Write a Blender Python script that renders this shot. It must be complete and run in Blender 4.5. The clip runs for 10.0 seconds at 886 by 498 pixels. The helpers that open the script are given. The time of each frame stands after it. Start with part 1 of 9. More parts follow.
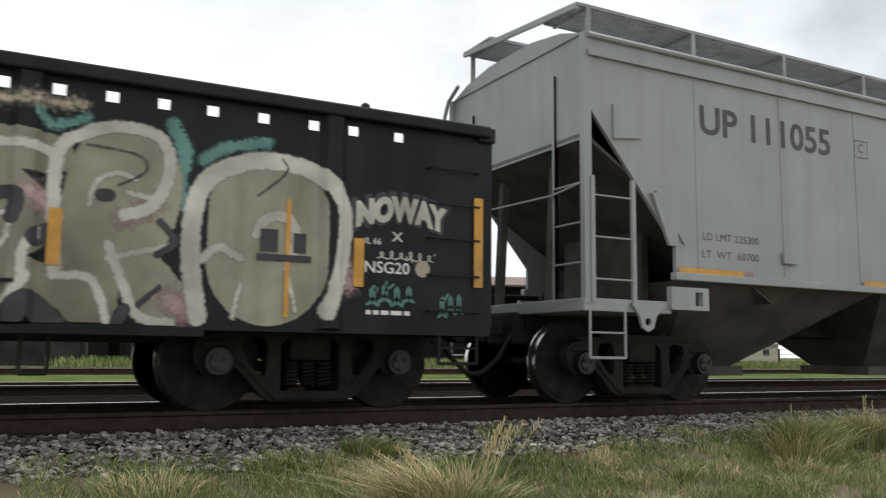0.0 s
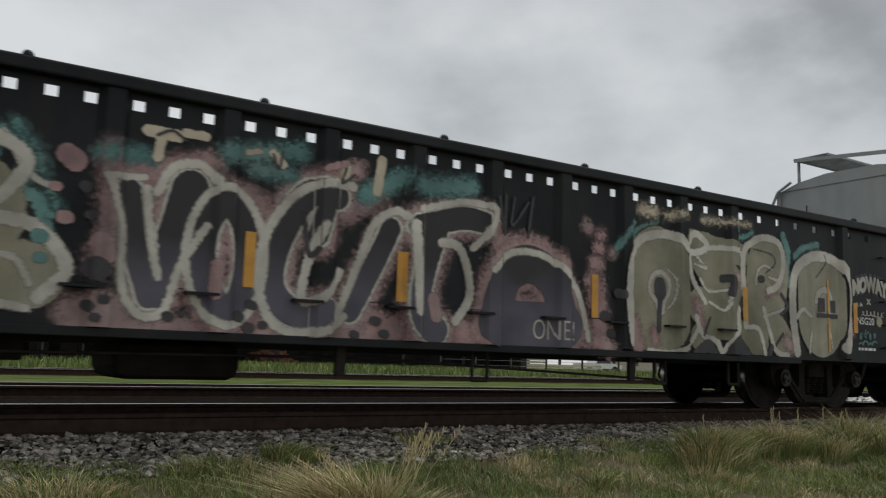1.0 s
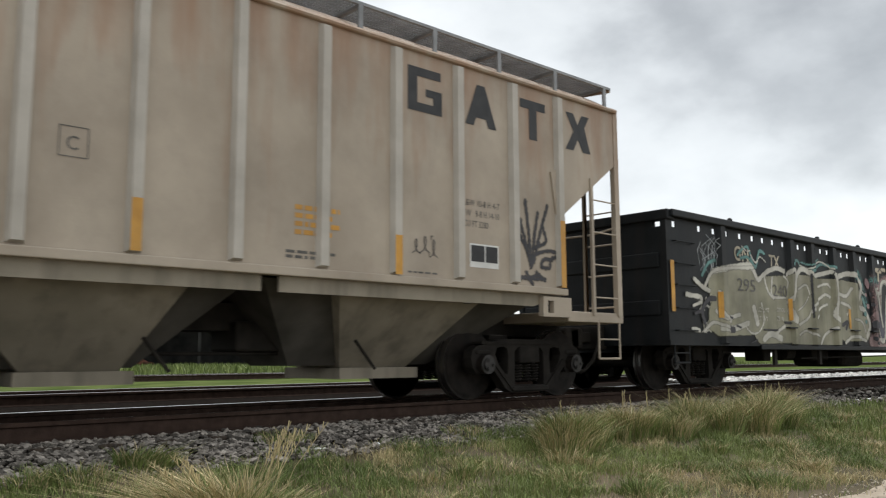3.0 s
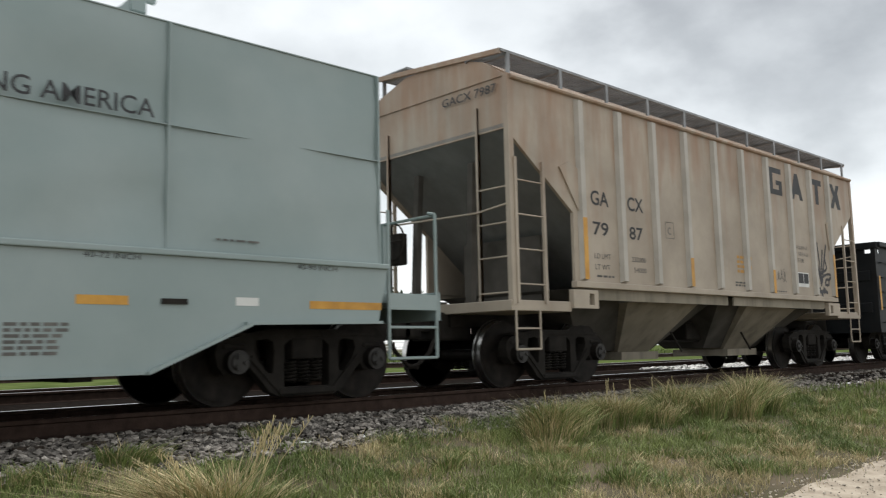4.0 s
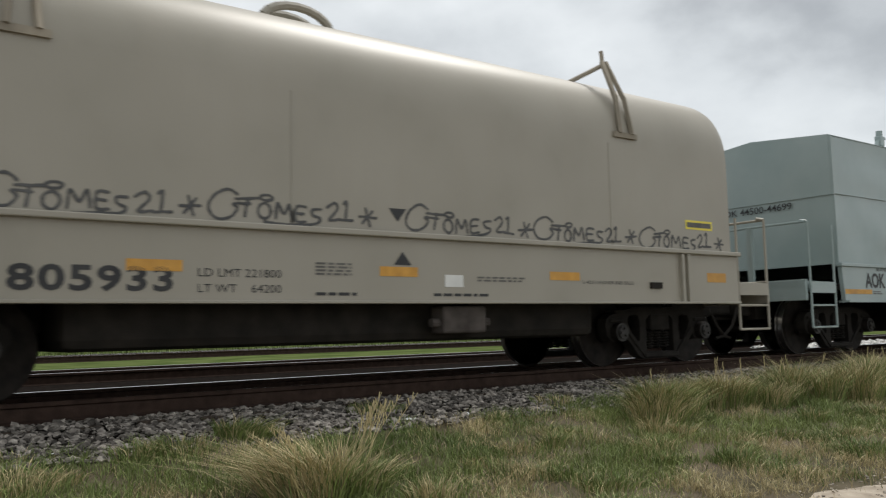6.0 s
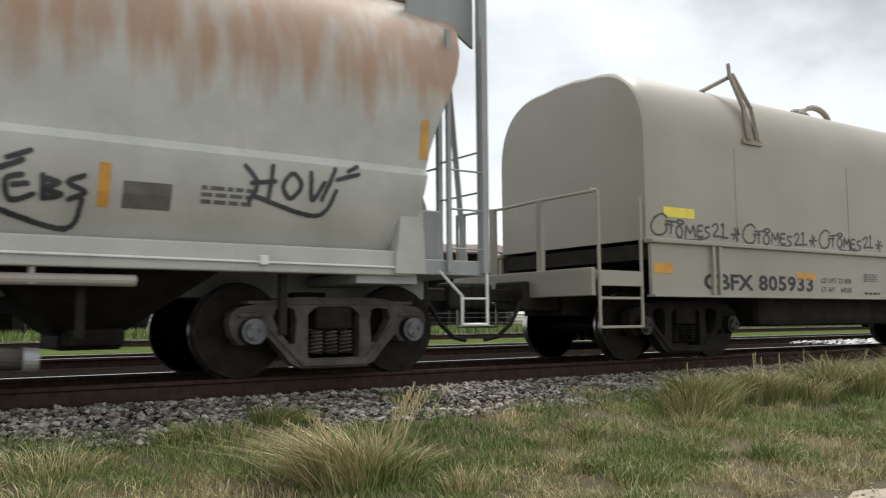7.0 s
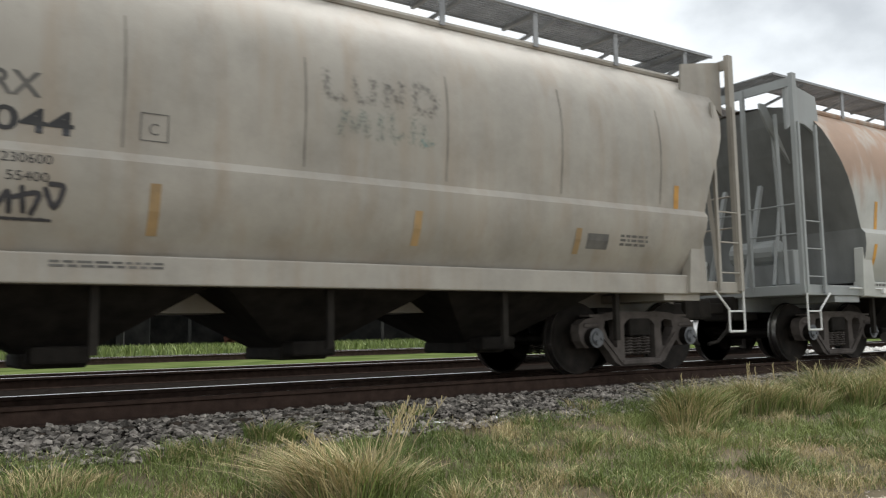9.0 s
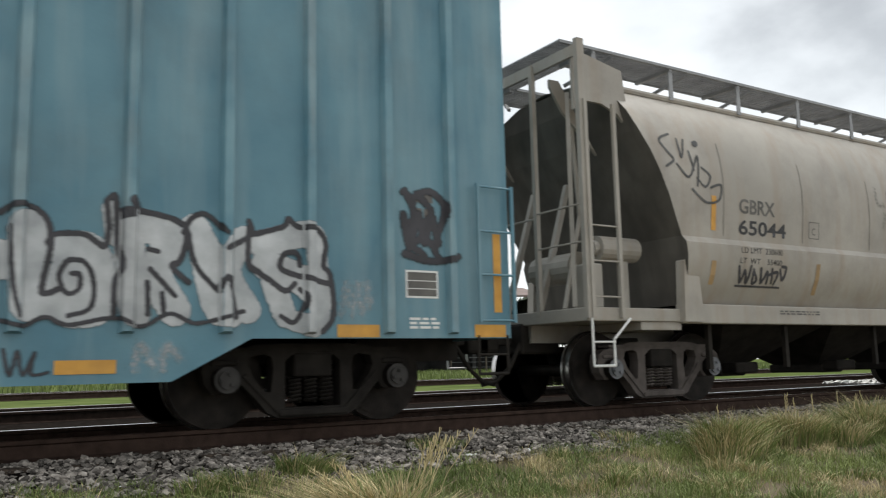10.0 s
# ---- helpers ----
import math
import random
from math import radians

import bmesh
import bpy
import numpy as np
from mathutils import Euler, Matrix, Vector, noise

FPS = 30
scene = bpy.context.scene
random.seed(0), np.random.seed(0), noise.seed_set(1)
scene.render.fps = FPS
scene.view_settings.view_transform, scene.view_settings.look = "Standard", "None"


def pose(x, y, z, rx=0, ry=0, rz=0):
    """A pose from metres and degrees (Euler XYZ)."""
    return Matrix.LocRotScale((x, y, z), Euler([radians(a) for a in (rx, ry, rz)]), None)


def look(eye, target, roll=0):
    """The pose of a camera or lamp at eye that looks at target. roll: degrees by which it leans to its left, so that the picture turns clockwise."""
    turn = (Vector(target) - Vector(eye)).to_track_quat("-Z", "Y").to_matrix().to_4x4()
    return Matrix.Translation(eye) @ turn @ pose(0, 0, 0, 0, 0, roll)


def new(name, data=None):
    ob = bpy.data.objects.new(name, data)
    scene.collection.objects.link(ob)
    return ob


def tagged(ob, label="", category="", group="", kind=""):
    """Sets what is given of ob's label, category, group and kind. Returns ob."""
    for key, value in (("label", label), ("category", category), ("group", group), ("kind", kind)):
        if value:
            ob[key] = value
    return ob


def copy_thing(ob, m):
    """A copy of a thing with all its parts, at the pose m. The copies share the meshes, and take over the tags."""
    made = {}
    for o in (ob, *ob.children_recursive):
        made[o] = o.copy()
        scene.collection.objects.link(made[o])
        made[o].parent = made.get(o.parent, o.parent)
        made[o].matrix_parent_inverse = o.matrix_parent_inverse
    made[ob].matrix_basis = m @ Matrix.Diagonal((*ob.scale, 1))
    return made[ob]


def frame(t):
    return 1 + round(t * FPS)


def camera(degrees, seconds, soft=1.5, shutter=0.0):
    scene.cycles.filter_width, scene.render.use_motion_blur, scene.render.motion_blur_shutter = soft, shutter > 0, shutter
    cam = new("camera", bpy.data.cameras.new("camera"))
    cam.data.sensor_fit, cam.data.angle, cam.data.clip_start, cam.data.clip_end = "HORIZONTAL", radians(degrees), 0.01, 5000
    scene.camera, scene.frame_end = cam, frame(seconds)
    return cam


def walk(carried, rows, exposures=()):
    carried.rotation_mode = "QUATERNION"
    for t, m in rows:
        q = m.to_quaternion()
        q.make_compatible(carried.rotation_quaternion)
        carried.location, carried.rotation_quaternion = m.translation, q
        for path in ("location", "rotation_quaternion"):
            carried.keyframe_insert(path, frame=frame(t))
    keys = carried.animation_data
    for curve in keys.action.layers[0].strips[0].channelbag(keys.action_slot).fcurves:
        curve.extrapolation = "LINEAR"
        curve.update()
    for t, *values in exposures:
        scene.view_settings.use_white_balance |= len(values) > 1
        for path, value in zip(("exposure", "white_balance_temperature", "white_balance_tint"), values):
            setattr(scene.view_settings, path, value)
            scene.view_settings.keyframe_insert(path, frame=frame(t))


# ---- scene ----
# World: x along the track in the train's direction, y away from the camera, z up from the rail tops.
EYE = (0.0, 0.0, 0.543)
TRACK = 8.768  # centre line of the train's track
cam = camera(55.6, 10.0, soft=1.2, shutter=0.12)
VIEW = [  # seconds, heading to the right of square-on, tilt up, lean to the right
    (0.0, 27.91, 7.12, -0.64), (0.5, 30.33, 7.84, -1.20), (1.0, 32.95, 7.65, -1.69), (1.5, 35.18, 7.16, -1.65),
    (2.0, 37.98, 7.56, -0.92), (2.5, 40.78, 7.61, -0.27), (3.25, 42.9, 7.2, 0.6), (4.0, 43.59, 6.80, 1.21),
    (4.5, 43.67, 6.89, 1.08), (5.0, 42.85, 6.80, 1.60), (5.5, 39.96, 6.30, 2.04), (6.0, 36.63, 5.49, 1.30),
    (6.75, 34.4, 4.95, 0.7), (7.5, 34.05, 4.65, 0.27), (8.0, 34.59, 4.38, 0.30), (8.5, 35.07, 4.64, 0.62),
    (9.0, 34.68, 5.77, 1.11), (9.5, 33.32, 7.09, 1.42), (10.0, 32.63, 7.91, 1.29)]


def view_pose(yaw, tilt, lean):
    a, b = radians(yaw), radians(tilt)
    ahead = Vector((math.sin(a) * math.cos(b), math.cos(a) * math.cos(b), math.sin(b)))
    return look(EYE, Vector(EYE) + ahead * 10, -lean)


EXPOSURES = [(0.0, 0.75), (0.3, 0.45), (0.5, 0.17), (1.0, -0.02), (1.5, 0.36), (2.0, 0.5), (2.5, 0.6), (4.0, 0.68), (5.0, 0.62), (5.5, 0.38), (6.0, 0.42), (7.5, 0.92), (8.0, 0.98), (8.5, 0.95), (9.0, 0.92), (9.5, 0.92), (10.0, 0.82)]
walk(cam, [(t, view_pose(*v)) for t, *v in VIEW], EXPOSURES)

# How far the train has rolled, counted from a mark just past its first position.
ROLLED = [(0.0, -1.14), (0.5, 3.13), (1.0, 8.0), (1.5, 12.51), (2.0, 16.89), (2.5, 21.08), (3.0, 25.9), (3.5, 30.7),
          (4.0, 35.46), (4.5, 40.09), (5.0, 44.49), (5.5, 49.03), (6.0, 53.98), (6.5, 58.6), (7.0, 63.05),
          (7.5, 67.42), (8.0, 72.08), (8.5, 76.88), (9.0, 81.45), (9.5, 85.96), (10.0, 90.34)]


def rolled(t):
    """Metres rolled at t seconds, smooth between the rows (Catmull-Rom)."""
    n = len(ROLLED)
    i = min(max(int(t / 0.5), 0), n - 2)
    u = t / 0.5 - i
    p = [ROLLED[min(max(j, 0), n - 1)][1] for j in (i - 1, i, i + 1, i + 2)]
    if i == 0:
        p[0] = 2 * p[1] - p[2]
    if i == n - 2:
        p[3] = 2 * p[2] - p[1]
    return 0.5 * (2 * p[1] + (p[2] - p[0]) * u + (2 * p[0] - 5 * p[1] + 4 * p[2] - p[3]) * u * u + (3 * p[1] - p[0] - 3 * p[2] + p[3]) * u ** 3)


# ---- world and sun ----
SUN_UP, SUN_TURN = radians(60), radians(72)
world = bpy.data.worlds.new("sky")
scene.world = world
world.use_nodes = True
wn, wl = world.node_tree.nodes, world.node_tree.links
wn.clear()
w_out, w_bg = wn.new("ShaderNodeOutputWorld"), wn.new("ShaderNodeBackground")
w_sky = wn.new("ShaderNodeTexSky")
w_sky.sky_type, w_sky.sun_disc, w_sky.sun_elevation, w_sky.sun_rotation = "NISHITA", False, SUN_UP, SUN_TURN
w_co, w_map, w_n1, w_n2 = wn.new("ShaderNodeTexCoord"), wn.new("ShaderNodeMapping"), wn.new("ShaderNodeTexNoise"), wn.new("ShaderNodeTexNoise")
w_map.inputs["Scale"].default_value = (1.0, 1.0, 1.7)
w_map.inputs["Location"].default_value = (0.35, 0.2, 0.1)
w_n1.inputs["Scale"].default_value, w_n1.inputs["Detail"].default_value, w_n1.inputs["Roughness"].default_value = 1.6, 8.0, 0.52
w_n2.inputs["Scale"].default_value, w_n2.inputs["Detail"].default_value = 5.0, 6.0
w_ramp = wn.new("ShaderNodeValToRGB")
w_ramp.color_ramp.elements[0].position, w_ramp.color_ramp.elements[0].color = 0.08, (2.3, 2.4, 2.45, 1)
w_ramp.color_ramp.elements[1].position, w_ramp.color_ramp.elements[1].color = 0.57, (8.7, 8.95, 8.95, 1)
w_el = w_ramp.color_ramp.elements.new(0.38)
w_el.color = (6.45, 6.7, 6.75, 1)
w_sum = wn.new("ShaderNodeMath")
w_sum.operation = "MULTIPLY_ADD"
w_sum.inputs[1].default_value = 0.46
w_mix = wn.new("ShaderNodeMixRGB")
w_mix.inputs[0].default_value = 0.88
wl.new(w_co.outputs["Generated"], w_map.inputs["Vector"])
wl.new(w_map.outputs[0], w_n1.inputs["Vector"])
wl.new(w_map.outputs[0], w_n2.inputs["Vector"])
w_off = wn.new("ShaderNodeMath")
w_off.operation = "SUBTRACT"
w_off.inputs[1].default_value = 0.22
wl.new(w_n2.outputs[0], w_sum.inputs[0])
wl.new(w_n1.outputs[0], w_off.inputs[0])
wl.new(w_off.outputs[0], w_sum.inputs[2])
# a broad dark cloud bank on that side of the sky
w_dot, w_rng, w_dark = wn.new("ShaderNodeVectorMath"), wn.new("ShaderNodeMapRange"), wn.new("ShaderNodeMath")
w_dot.operation = "DOT_PRODUCT"
w_dot.inputs[1].default_value = (0.8055, 0.293, 0.515)
w_rng.interpolation_type = "SMOOTHSTEP"
w_rng.inputs["From Min"].default_value, w_rng.inputs["From Max"].default_value = 0.928, 0.975
w_rng.inputs["To Min"].default_value, w_rng.inputs["To Max"].default_value = 0.0, 0.3
w_dark.operation = "SUBTRACT"
wl.new(w_co.outputs["Generated"], w_dot.inputs[0])
w_tear = wn.new("ShaderNodeMath")
w_tear.operation = "MULTIPLY_ADD"
w_tear.inputs[1].default_value = 0.13
w_base = wn.new("ShaderNodeMath")
w_base.operation = "SUBTRACT"
w_base.inputs[1].default_value = 0.062
wl.new(w_dot.outputs["Value"], w_base.inputs[0])
wl.new(w_n2.outputs[0], w_tear.inputs[0])
wl.new(w_base.outputs[0], w_tear.inputs[2])
wl.new(w_tear.outputs[0], w_rng.inputs["Value"])
wl.new(w_sum.outputs[0], w_dark.inputs[0])
wl.new(w_rng.outputs[0], w_dark.inputs[1])
wl.new(w_dark.outputs[0], w_ramp.inputs[0])
wl.new(w_sky.outputs[0], w_mix.inputs[1])
wl.new(w_ramp.outputs[0], w_mix.inputs[2])
wl.new(w_mix.outputs[0], w_bg.inputs[0])
w_bg.inputs[1].default_value = 0.085
wl.new(w_bg.outputs[0], w_out.inputs[0])
sun = new("sun", bpy.data.lights.new("sun", "SUN"))
sun.data.energy, sun.data.angle, sun.data.color = 1.8, radians(16), (1.0, 0.96, 0.9)
sun.matrix_world = look((math.sin(SUN_TURN) * math.cos(SUN_UP) * 60, math.cos(SUN_TURN) * math.cos(SUN_UP) * 60, math.sin(SUN_UP) * 60), (0, 0, 0))


# ---- materials ----
def pbr(name, a, b, scale=3.0, rough=0.6, metal=0.0, bump=0.15, fine=60.0, streak=0.0, streak_col=(0.1, 0.06, 0.04), stretch=(1, 1, 1), grime=0.0, spread=0.0, high=None, spec=0.5, fade=None, streak_z=0.35, streak_ramp=(0.47, 0.72)):
    """Two colours mixed by a coarse noise, a fine grain, and optional vertical streaks of rust or dirt. high: (z from, z to) in
    which the streaks gather."""
    m = bpy.data.materials.new(name)
    m.use_nodes = True
    n, l = m.node_tree.nodes, m.node_tree.links
    p = n["Principled BSDF"]
    co = n.new("ShaderNodeTexCoord")
    mp = n.new("ShaderNodeMapping")
    mp.inputs["Scale"].default_value = stretch
    l.new(co.outputs["Object"], mp.inputs["Vector"])
    n1, n2 = n.new("ShaderNodeTexNoise"), n.new("ShaderNodeTexNoise")
    n1.inputs["Scale"].default_value, n1.inputs["Detail"].default_value = scale, 6
    n2.inputs["Scale"].default_value, n2.inputs["Detail"].default_value = fine, 3
    l.new(mp.outputs[0], n1.inputs["Vector"])
    l.new(mp.outputs[0], n2.inputs["Vector"])
    ramp = n.new("ShaderNodeValToRGB")
    ramp.color_ramp.elements[0].position, ramp.color_ramp.elements[0].color = 0.32, (*a, 1)
    ramp.color_ramp.elements[1].position, ramp.color_ramp.elements[1].color = 0.68, (*b, 1)
    l.new(n1.outputs[0], ramp.inputs[0])
    last = ramp.outputs[0]
    if fade:
        fs, fr_, fm = n.new("ShaderNodeSeparateXYZ"), n.new("ShaderNodeMapRange"), n.new("ShaderNodeMixRGB")
        fw = n.new("ShaderNodeMath")
        fw.operation = "MULTIPLY_ADD"
        fw.inputs[1].default_value = 0.9
        l.new(co.outputs["Object"], fs.inputs[0])
        l.new(n1.outputs[0], fw.inputs[0])
        l.new(fs.outputs["Z"], fw.inputs[2])
        l.new(fw.outputs[0], fr_.inputs["Value"])
        fr_.inputs["From Min"].default_value, fr_.inputs["From Max"].default_value = fade[0] + 0.45, fade[1] + 0.45
        fm.inputs[2].default_value = (*fade[2], 1)
        l.new(fr_.outputs[0], fm.inputs[0])
        l.new(last, fm.inputs[1])
        last = fm.outputs[0]
    if spread:
        info, hsv = n.new("ShaderNodeObjectInfo"), n.new("ShaderNodeHueSaturation")
        rng = n.new("ShaderNodeMapRange")
        rng.inputs["To Min"].default_value, rng.inputs["To Max"].default_value = 1 - spread, 1 + spread
        geo = n.new("ShaderNodeNewGeometry")
        add = n.new("ShaderNodeMath")
        add.operation = "ADD"
        fr = n.new("ShaderNodeMath")
        fr.operation = "FRACT"
        l.new(info.outputs["Random"], add.inputs[0])
        l.new(geo.outputs["Random Per Island"], add.inputs[1])
        l.new(add.outputs[0], fr.inputs[0])
        l.new(fr.outputs[0], rng.inputs["Value"])
        l.new(rng.outputs[0], hsv.inputs["Value"])
        l.new(last, hsv.inputs["Color"])
        last = hsv.outputs[0]
    if streak:
        sm = n.new("ShaderNodeMapping")
        sm.inputs["Scale"].default_value = (3.2, 3.2, streak_z)
        ns = n.new("ShaderNodeTexNoise")
        ns.inputs["Scale"].default_value, ns.inputs["Detail"].default_value = 1.3, 7
        l.new(co.outputs["Object"], sm.inputs["Vector"])
        l.new(sm.outputs[0], ns.inputs["Vector"])
        val = ns.outputs[0]
        if high:
            sep, mr = n.new("ShaderNodeSeparateXYZ"), n.new("ShaderNodeMapRange")
            l.new(co.outputs["Object"], sep.inputs[0])
            l.new(sep.outputs["Z"], mr.inputs["Value"])
            mr.inputs["From Min"].default_value, mr.inputs["From Max"].default_value = high
            mr.inputs["To Min"].default_value, mr.inputs["To Max"].default_value = -0.25, 0.2
            ad = n.new("ShaderNodeMath")
            ad.operation = "ADD"
            l.new(val, ad.inputs[0])
            l.new(mr.outputs[0], ad.inputs[1])
            val = ad.outputs[0]
        sr = n.new("ShaderNodeValToRGB")
        sr.color_ramp.elements[0].position, sr.color_ramp.elements[0].color = streak_ramp[0], (0, 0, 0, 1)
        sr.color_ramp.elements[1].position, sr.color_ramp.elements[1].color = streak_ramp[1], (streak, streak, streak, 1)
        l.new(val, sr.inputs[0])
        mx = n.new("ShaderNodeMixRGB")
        mx.inputs[2].default_value = (*streak_col, 1)
        l.new(sr.outputs[0], mx.inputs[0])
        l.new(last, mx.inputs[1])
        last = mx.outputs[0]
    if grime:
        ng = n.new("ShaderNodeTexNoise")
        ng.inputs["Scale"].default_value, ng.inputs["Detail"].default_value, ng.inputs["Roughness"].default_value = 0.9, 9, 0.7
        l.new(co.outputs["Object"], ng.inputs["Vector"])
        gr = n.new("ShaderNodeValToRGB")
        gr.color_ramp.elements[0].position, gr.color_ramp.elements[0].color = 0.45, (0, 0, 0, 1)
        gr.color_ramp.elements[1].position, gr.color_ramp.elements[1].color = 0.75, (grime, grime, grime, 1)
        l.new(ng.outputs[0], gr.inputs[0])
        mg = n.new("ShaderNodeMixRGB")
        mg.inputs[2].default_value = (0.07, 0.06, 0.05, 1)
        l.new(gr.outputs[0], mg.inputs[0])
        l.new(last, mg.inputs[1])
        last = mg.outputs[0]
    l.new(last, p.inputs["Base Color"])
    p.inputs["Roughness"].default_value, p.inputs["Metallic"].default_value = rough, metal
    p.inputs["Specular IOR Level"].default_value = spec
    if bump:
        bp = n.new("ShaderNodeBump")
        bp.inputs["Strength"].default_value, bp.inputs["Distance"].default_value = bump, 0.01
        l.new(n2.outputs[0], bp.inputs["Height"])
        l.new(bp.outputs[0], p.inputs["Normal"])
    return m


M = {}
M["steel_dark"] = pbr("dark_steel", (0.014, 0.0125, 0.011), (0.03, 0.026, 0.022), 4, 0.75, 0.0, 0.3, spec=0.12)
M["truck_grey"] = pbr("truck_grey", (0.055, 0.047, 0.043), (0.115, 0.10, 0.092), 5, 0.8, 0.0, 0.3, spec=0.12)
M["truck_dark"] = pbr("truck_dark", (0.012, 0.0105, 0.0095), (0.026, 0.023, 0.02), 5, 0.8, 0.0, 0.3, spec=0.12)
M["wheel"] = pbr("wheel_steel", (0.010, 0.009, 0.008), (0.028, 0.023, 0.02), 6, 0.6, 0.3, 0.2, spec=0.12)
M["bearing"] = pbr("bearing_cap_steel", (0.075, 0.08, 0.088), (0.14, 0.145, 0.155), 9, 0.5, 0.3, 0.1)
M["bearing_dark"] = pbr("oily_bearing_cap", (0.016, 0.015, 0.014), (0.035, 0.032, 0.03), 9, 0.6, 0.2, 0.1)
M["tread"] = pbr("polished_tread", (0.45, 0.44, 0.43), (0.6, 0.59, 0.58), 8, 0.3, 1.0, 0.05)
M["rail_side"] = pbr("rusty_rail", (0.03, 0.019, 0.015), (0.055, 0.035, 0.027), 9, 0.85, 0.0, 0.3, spec=0.12)
M["rail_top"] = pbr("polished_rail", (0.62, 0.61, 0.6), (0.75, 0.74, 0.73), 5, 0.12, 1.0, 0.01)
M["tie"] = pbr("tie_wood", (0.035, 0.027, 0.022), (0.075, 0.058, 0.045), 6, 0.9, 0.0, 0.5, 40, stretch=(6, 1, 1), spec=0.12)
# one near-black tone, far below the loose stones' grey
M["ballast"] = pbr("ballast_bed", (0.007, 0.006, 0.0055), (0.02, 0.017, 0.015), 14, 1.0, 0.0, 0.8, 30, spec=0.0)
M["stone"] = pbr("ballast_stone", (0.12, 0.107, 0.095), (0.30, 0.272, 0.24), 13, 0.95, 0.0, 0.4, 60, spread=0.75, spec=0.15)
M["soil"] = pbr("grassy_soil", (0.06, 0.055, 0.03), (0.125, 0.10, 0.07), 1.2, 0.95, 0.0, 0.7, 22, spec=0.12)
M["field"] = pbr("field_grass", (0.045, 0.068, 0.02), (0.11, 0.135, 0.05), 0.9, 1.0, 0.0, 0.9, 3, spec=0.0)
M["dirt"] = pbr("pale_dirt", (0.25, 0.205, 0.155), (0.43, 0.37, 0.295), 5, 0.95, 0.0, 0.8, 28)
M["blade"] = pbr("grass_blade", (0.085, 0.128, 0.026), (0.195, 0.235, 0.068), 1.1, 0.7, 0.0, 0.0, spread=0.35)
M["dry_blade"] = pbr("dry_blade", (0.30, 0.245, 0.12), (0.52, 0.435, 0.24), 2.0, 0.7, 0.0, 0.0, spread=0.3)
M["leaf"] = pbr("tree_leaf", (0.035, 0.052, 0.028), (0.085, 0.105, 0.06), 0.8, 0.7, 0.0, 0.0, spread=0.4)
M["bark"] = pbr("bark", (0.05, 0.04, 0.03), (0.1, 0.085, 0.065), 6, 0.9, 0.0, 0.6)
M["up_grey"] = pbr("grey_hopper_paint", (0.25, 0.265, 0.265), (0.31, 0.325, 0.32), 1.0, 0.5, 0.0, 0.08, 40, streak=0.35, streak_col=(0.2, 0.2, 0.19), grime=0.12)
M["gondola"] = pbr("black_gondola_paint", (0.006, 0.0075, 0.009), (0.015, 0.0175, 0.0195), 1.5, 0.5, 0.0, 0.2, 30, streak=0.5, streak_col=(0.024, 0.02, 0.018), spec=0.18)
M["beige"] = pbr("beige_hopper_paint", (0.33, 0.275, 0.215), (0.44, 0.375, 0.30), 1.1, 0.6, 0.0, 0.1, 40, streak=0.7, streak_col=(0.30, 0.165, 0.095), high=(2.0, 4.6), grime=0.25, streak_z=0.6, streak_ramp=(0.4, 0.75))
M["beige_pale"] = pbr("pale_rib_paint", (0.40, 0.37, 0.325), (0.5, 0.465, 0.415), 2, 0.6, 0.0, 0.1, grime=0.25)
# body beige dimmed as below the sill, grime streaks on top; brackets share it
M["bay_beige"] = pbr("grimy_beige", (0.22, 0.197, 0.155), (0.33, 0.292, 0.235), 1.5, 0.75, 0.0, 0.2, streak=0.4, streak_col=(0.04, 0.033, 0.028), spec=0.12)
# grime plus the shade of overhangs and undersides, both in the base colour
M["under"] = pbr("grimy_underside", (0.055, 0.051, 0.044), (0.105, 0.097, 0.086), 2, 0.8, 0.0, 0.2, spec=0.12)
M["aok"] = pbr("pale_green_grey_paint", (0.225, 0.285, 0.28), (0.28, 0.335, 0.33), 0.8, 0.27, 0.0, 0.03, 8, grime=0.06)
M["coil"] = pbr("tan_grey_paint", (0.27, 0.25, 0.205), (0.335, 0.31, 0.26), 0.9, 0.45, 0.0, 0.06, 12, streak=0.3, streak_col=(0.3, 0.27, 0.22), grime=0.1)
M["nahx"] = pbr("rusted_pale_paint", (0.38, 0.385, 0.355), (0.46, 0.46, 0.43), 1.0, 0.55, 0.0, 0.08, 40, streak=0.85, streak_col=(0.31, 0.175, 0.10), high=(2.3, 3.0), grime=0.3, streak_z=0.5, streak_ramp=(0.4, 0.74))
M["gbrx"] = pbr("dusty_cream_paint", (0.29, 0.27, 0.235), (0.36, 0.335, 0.295), 1.0, 0.55, 0.0, 0.08, 40, streak=0.5, streak_col=(0.27, 0.21, 0.15), grime=0.4)
# end sheets under the overhang: shade and grime share this grey
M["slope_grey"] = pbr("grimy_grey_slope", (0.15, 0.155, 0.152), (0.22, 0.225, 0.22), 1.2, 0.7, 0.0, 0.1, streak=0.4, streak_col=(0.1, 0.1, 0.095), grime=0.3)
# cream hopper's end sheets: their shade and dirt put into one dark tone
M["slope_dark"] = pbr("dusty_slope", (0.075, 0.069, 0.06), (0.14, 0.129, 0.113), 1.2, 0.75, 0.0, 0.1, streak=0.5, streak_col=(0.05, 0.045, 0.04), spec=0.2)
M["orange_faded"] = pbr("faded_reflector", (0.30, 0.205, 0.10), (0.42, 0.27, 0.12), 5, 0.6, 0.0, 0.0, grime=0.8)
M["seam"] = pbr("seam_stain", (0.17, 0.155, 0.135), (0.24, 0.22, 0.19), 4, 0.7, 0.0, 0.0, grime=0.4)
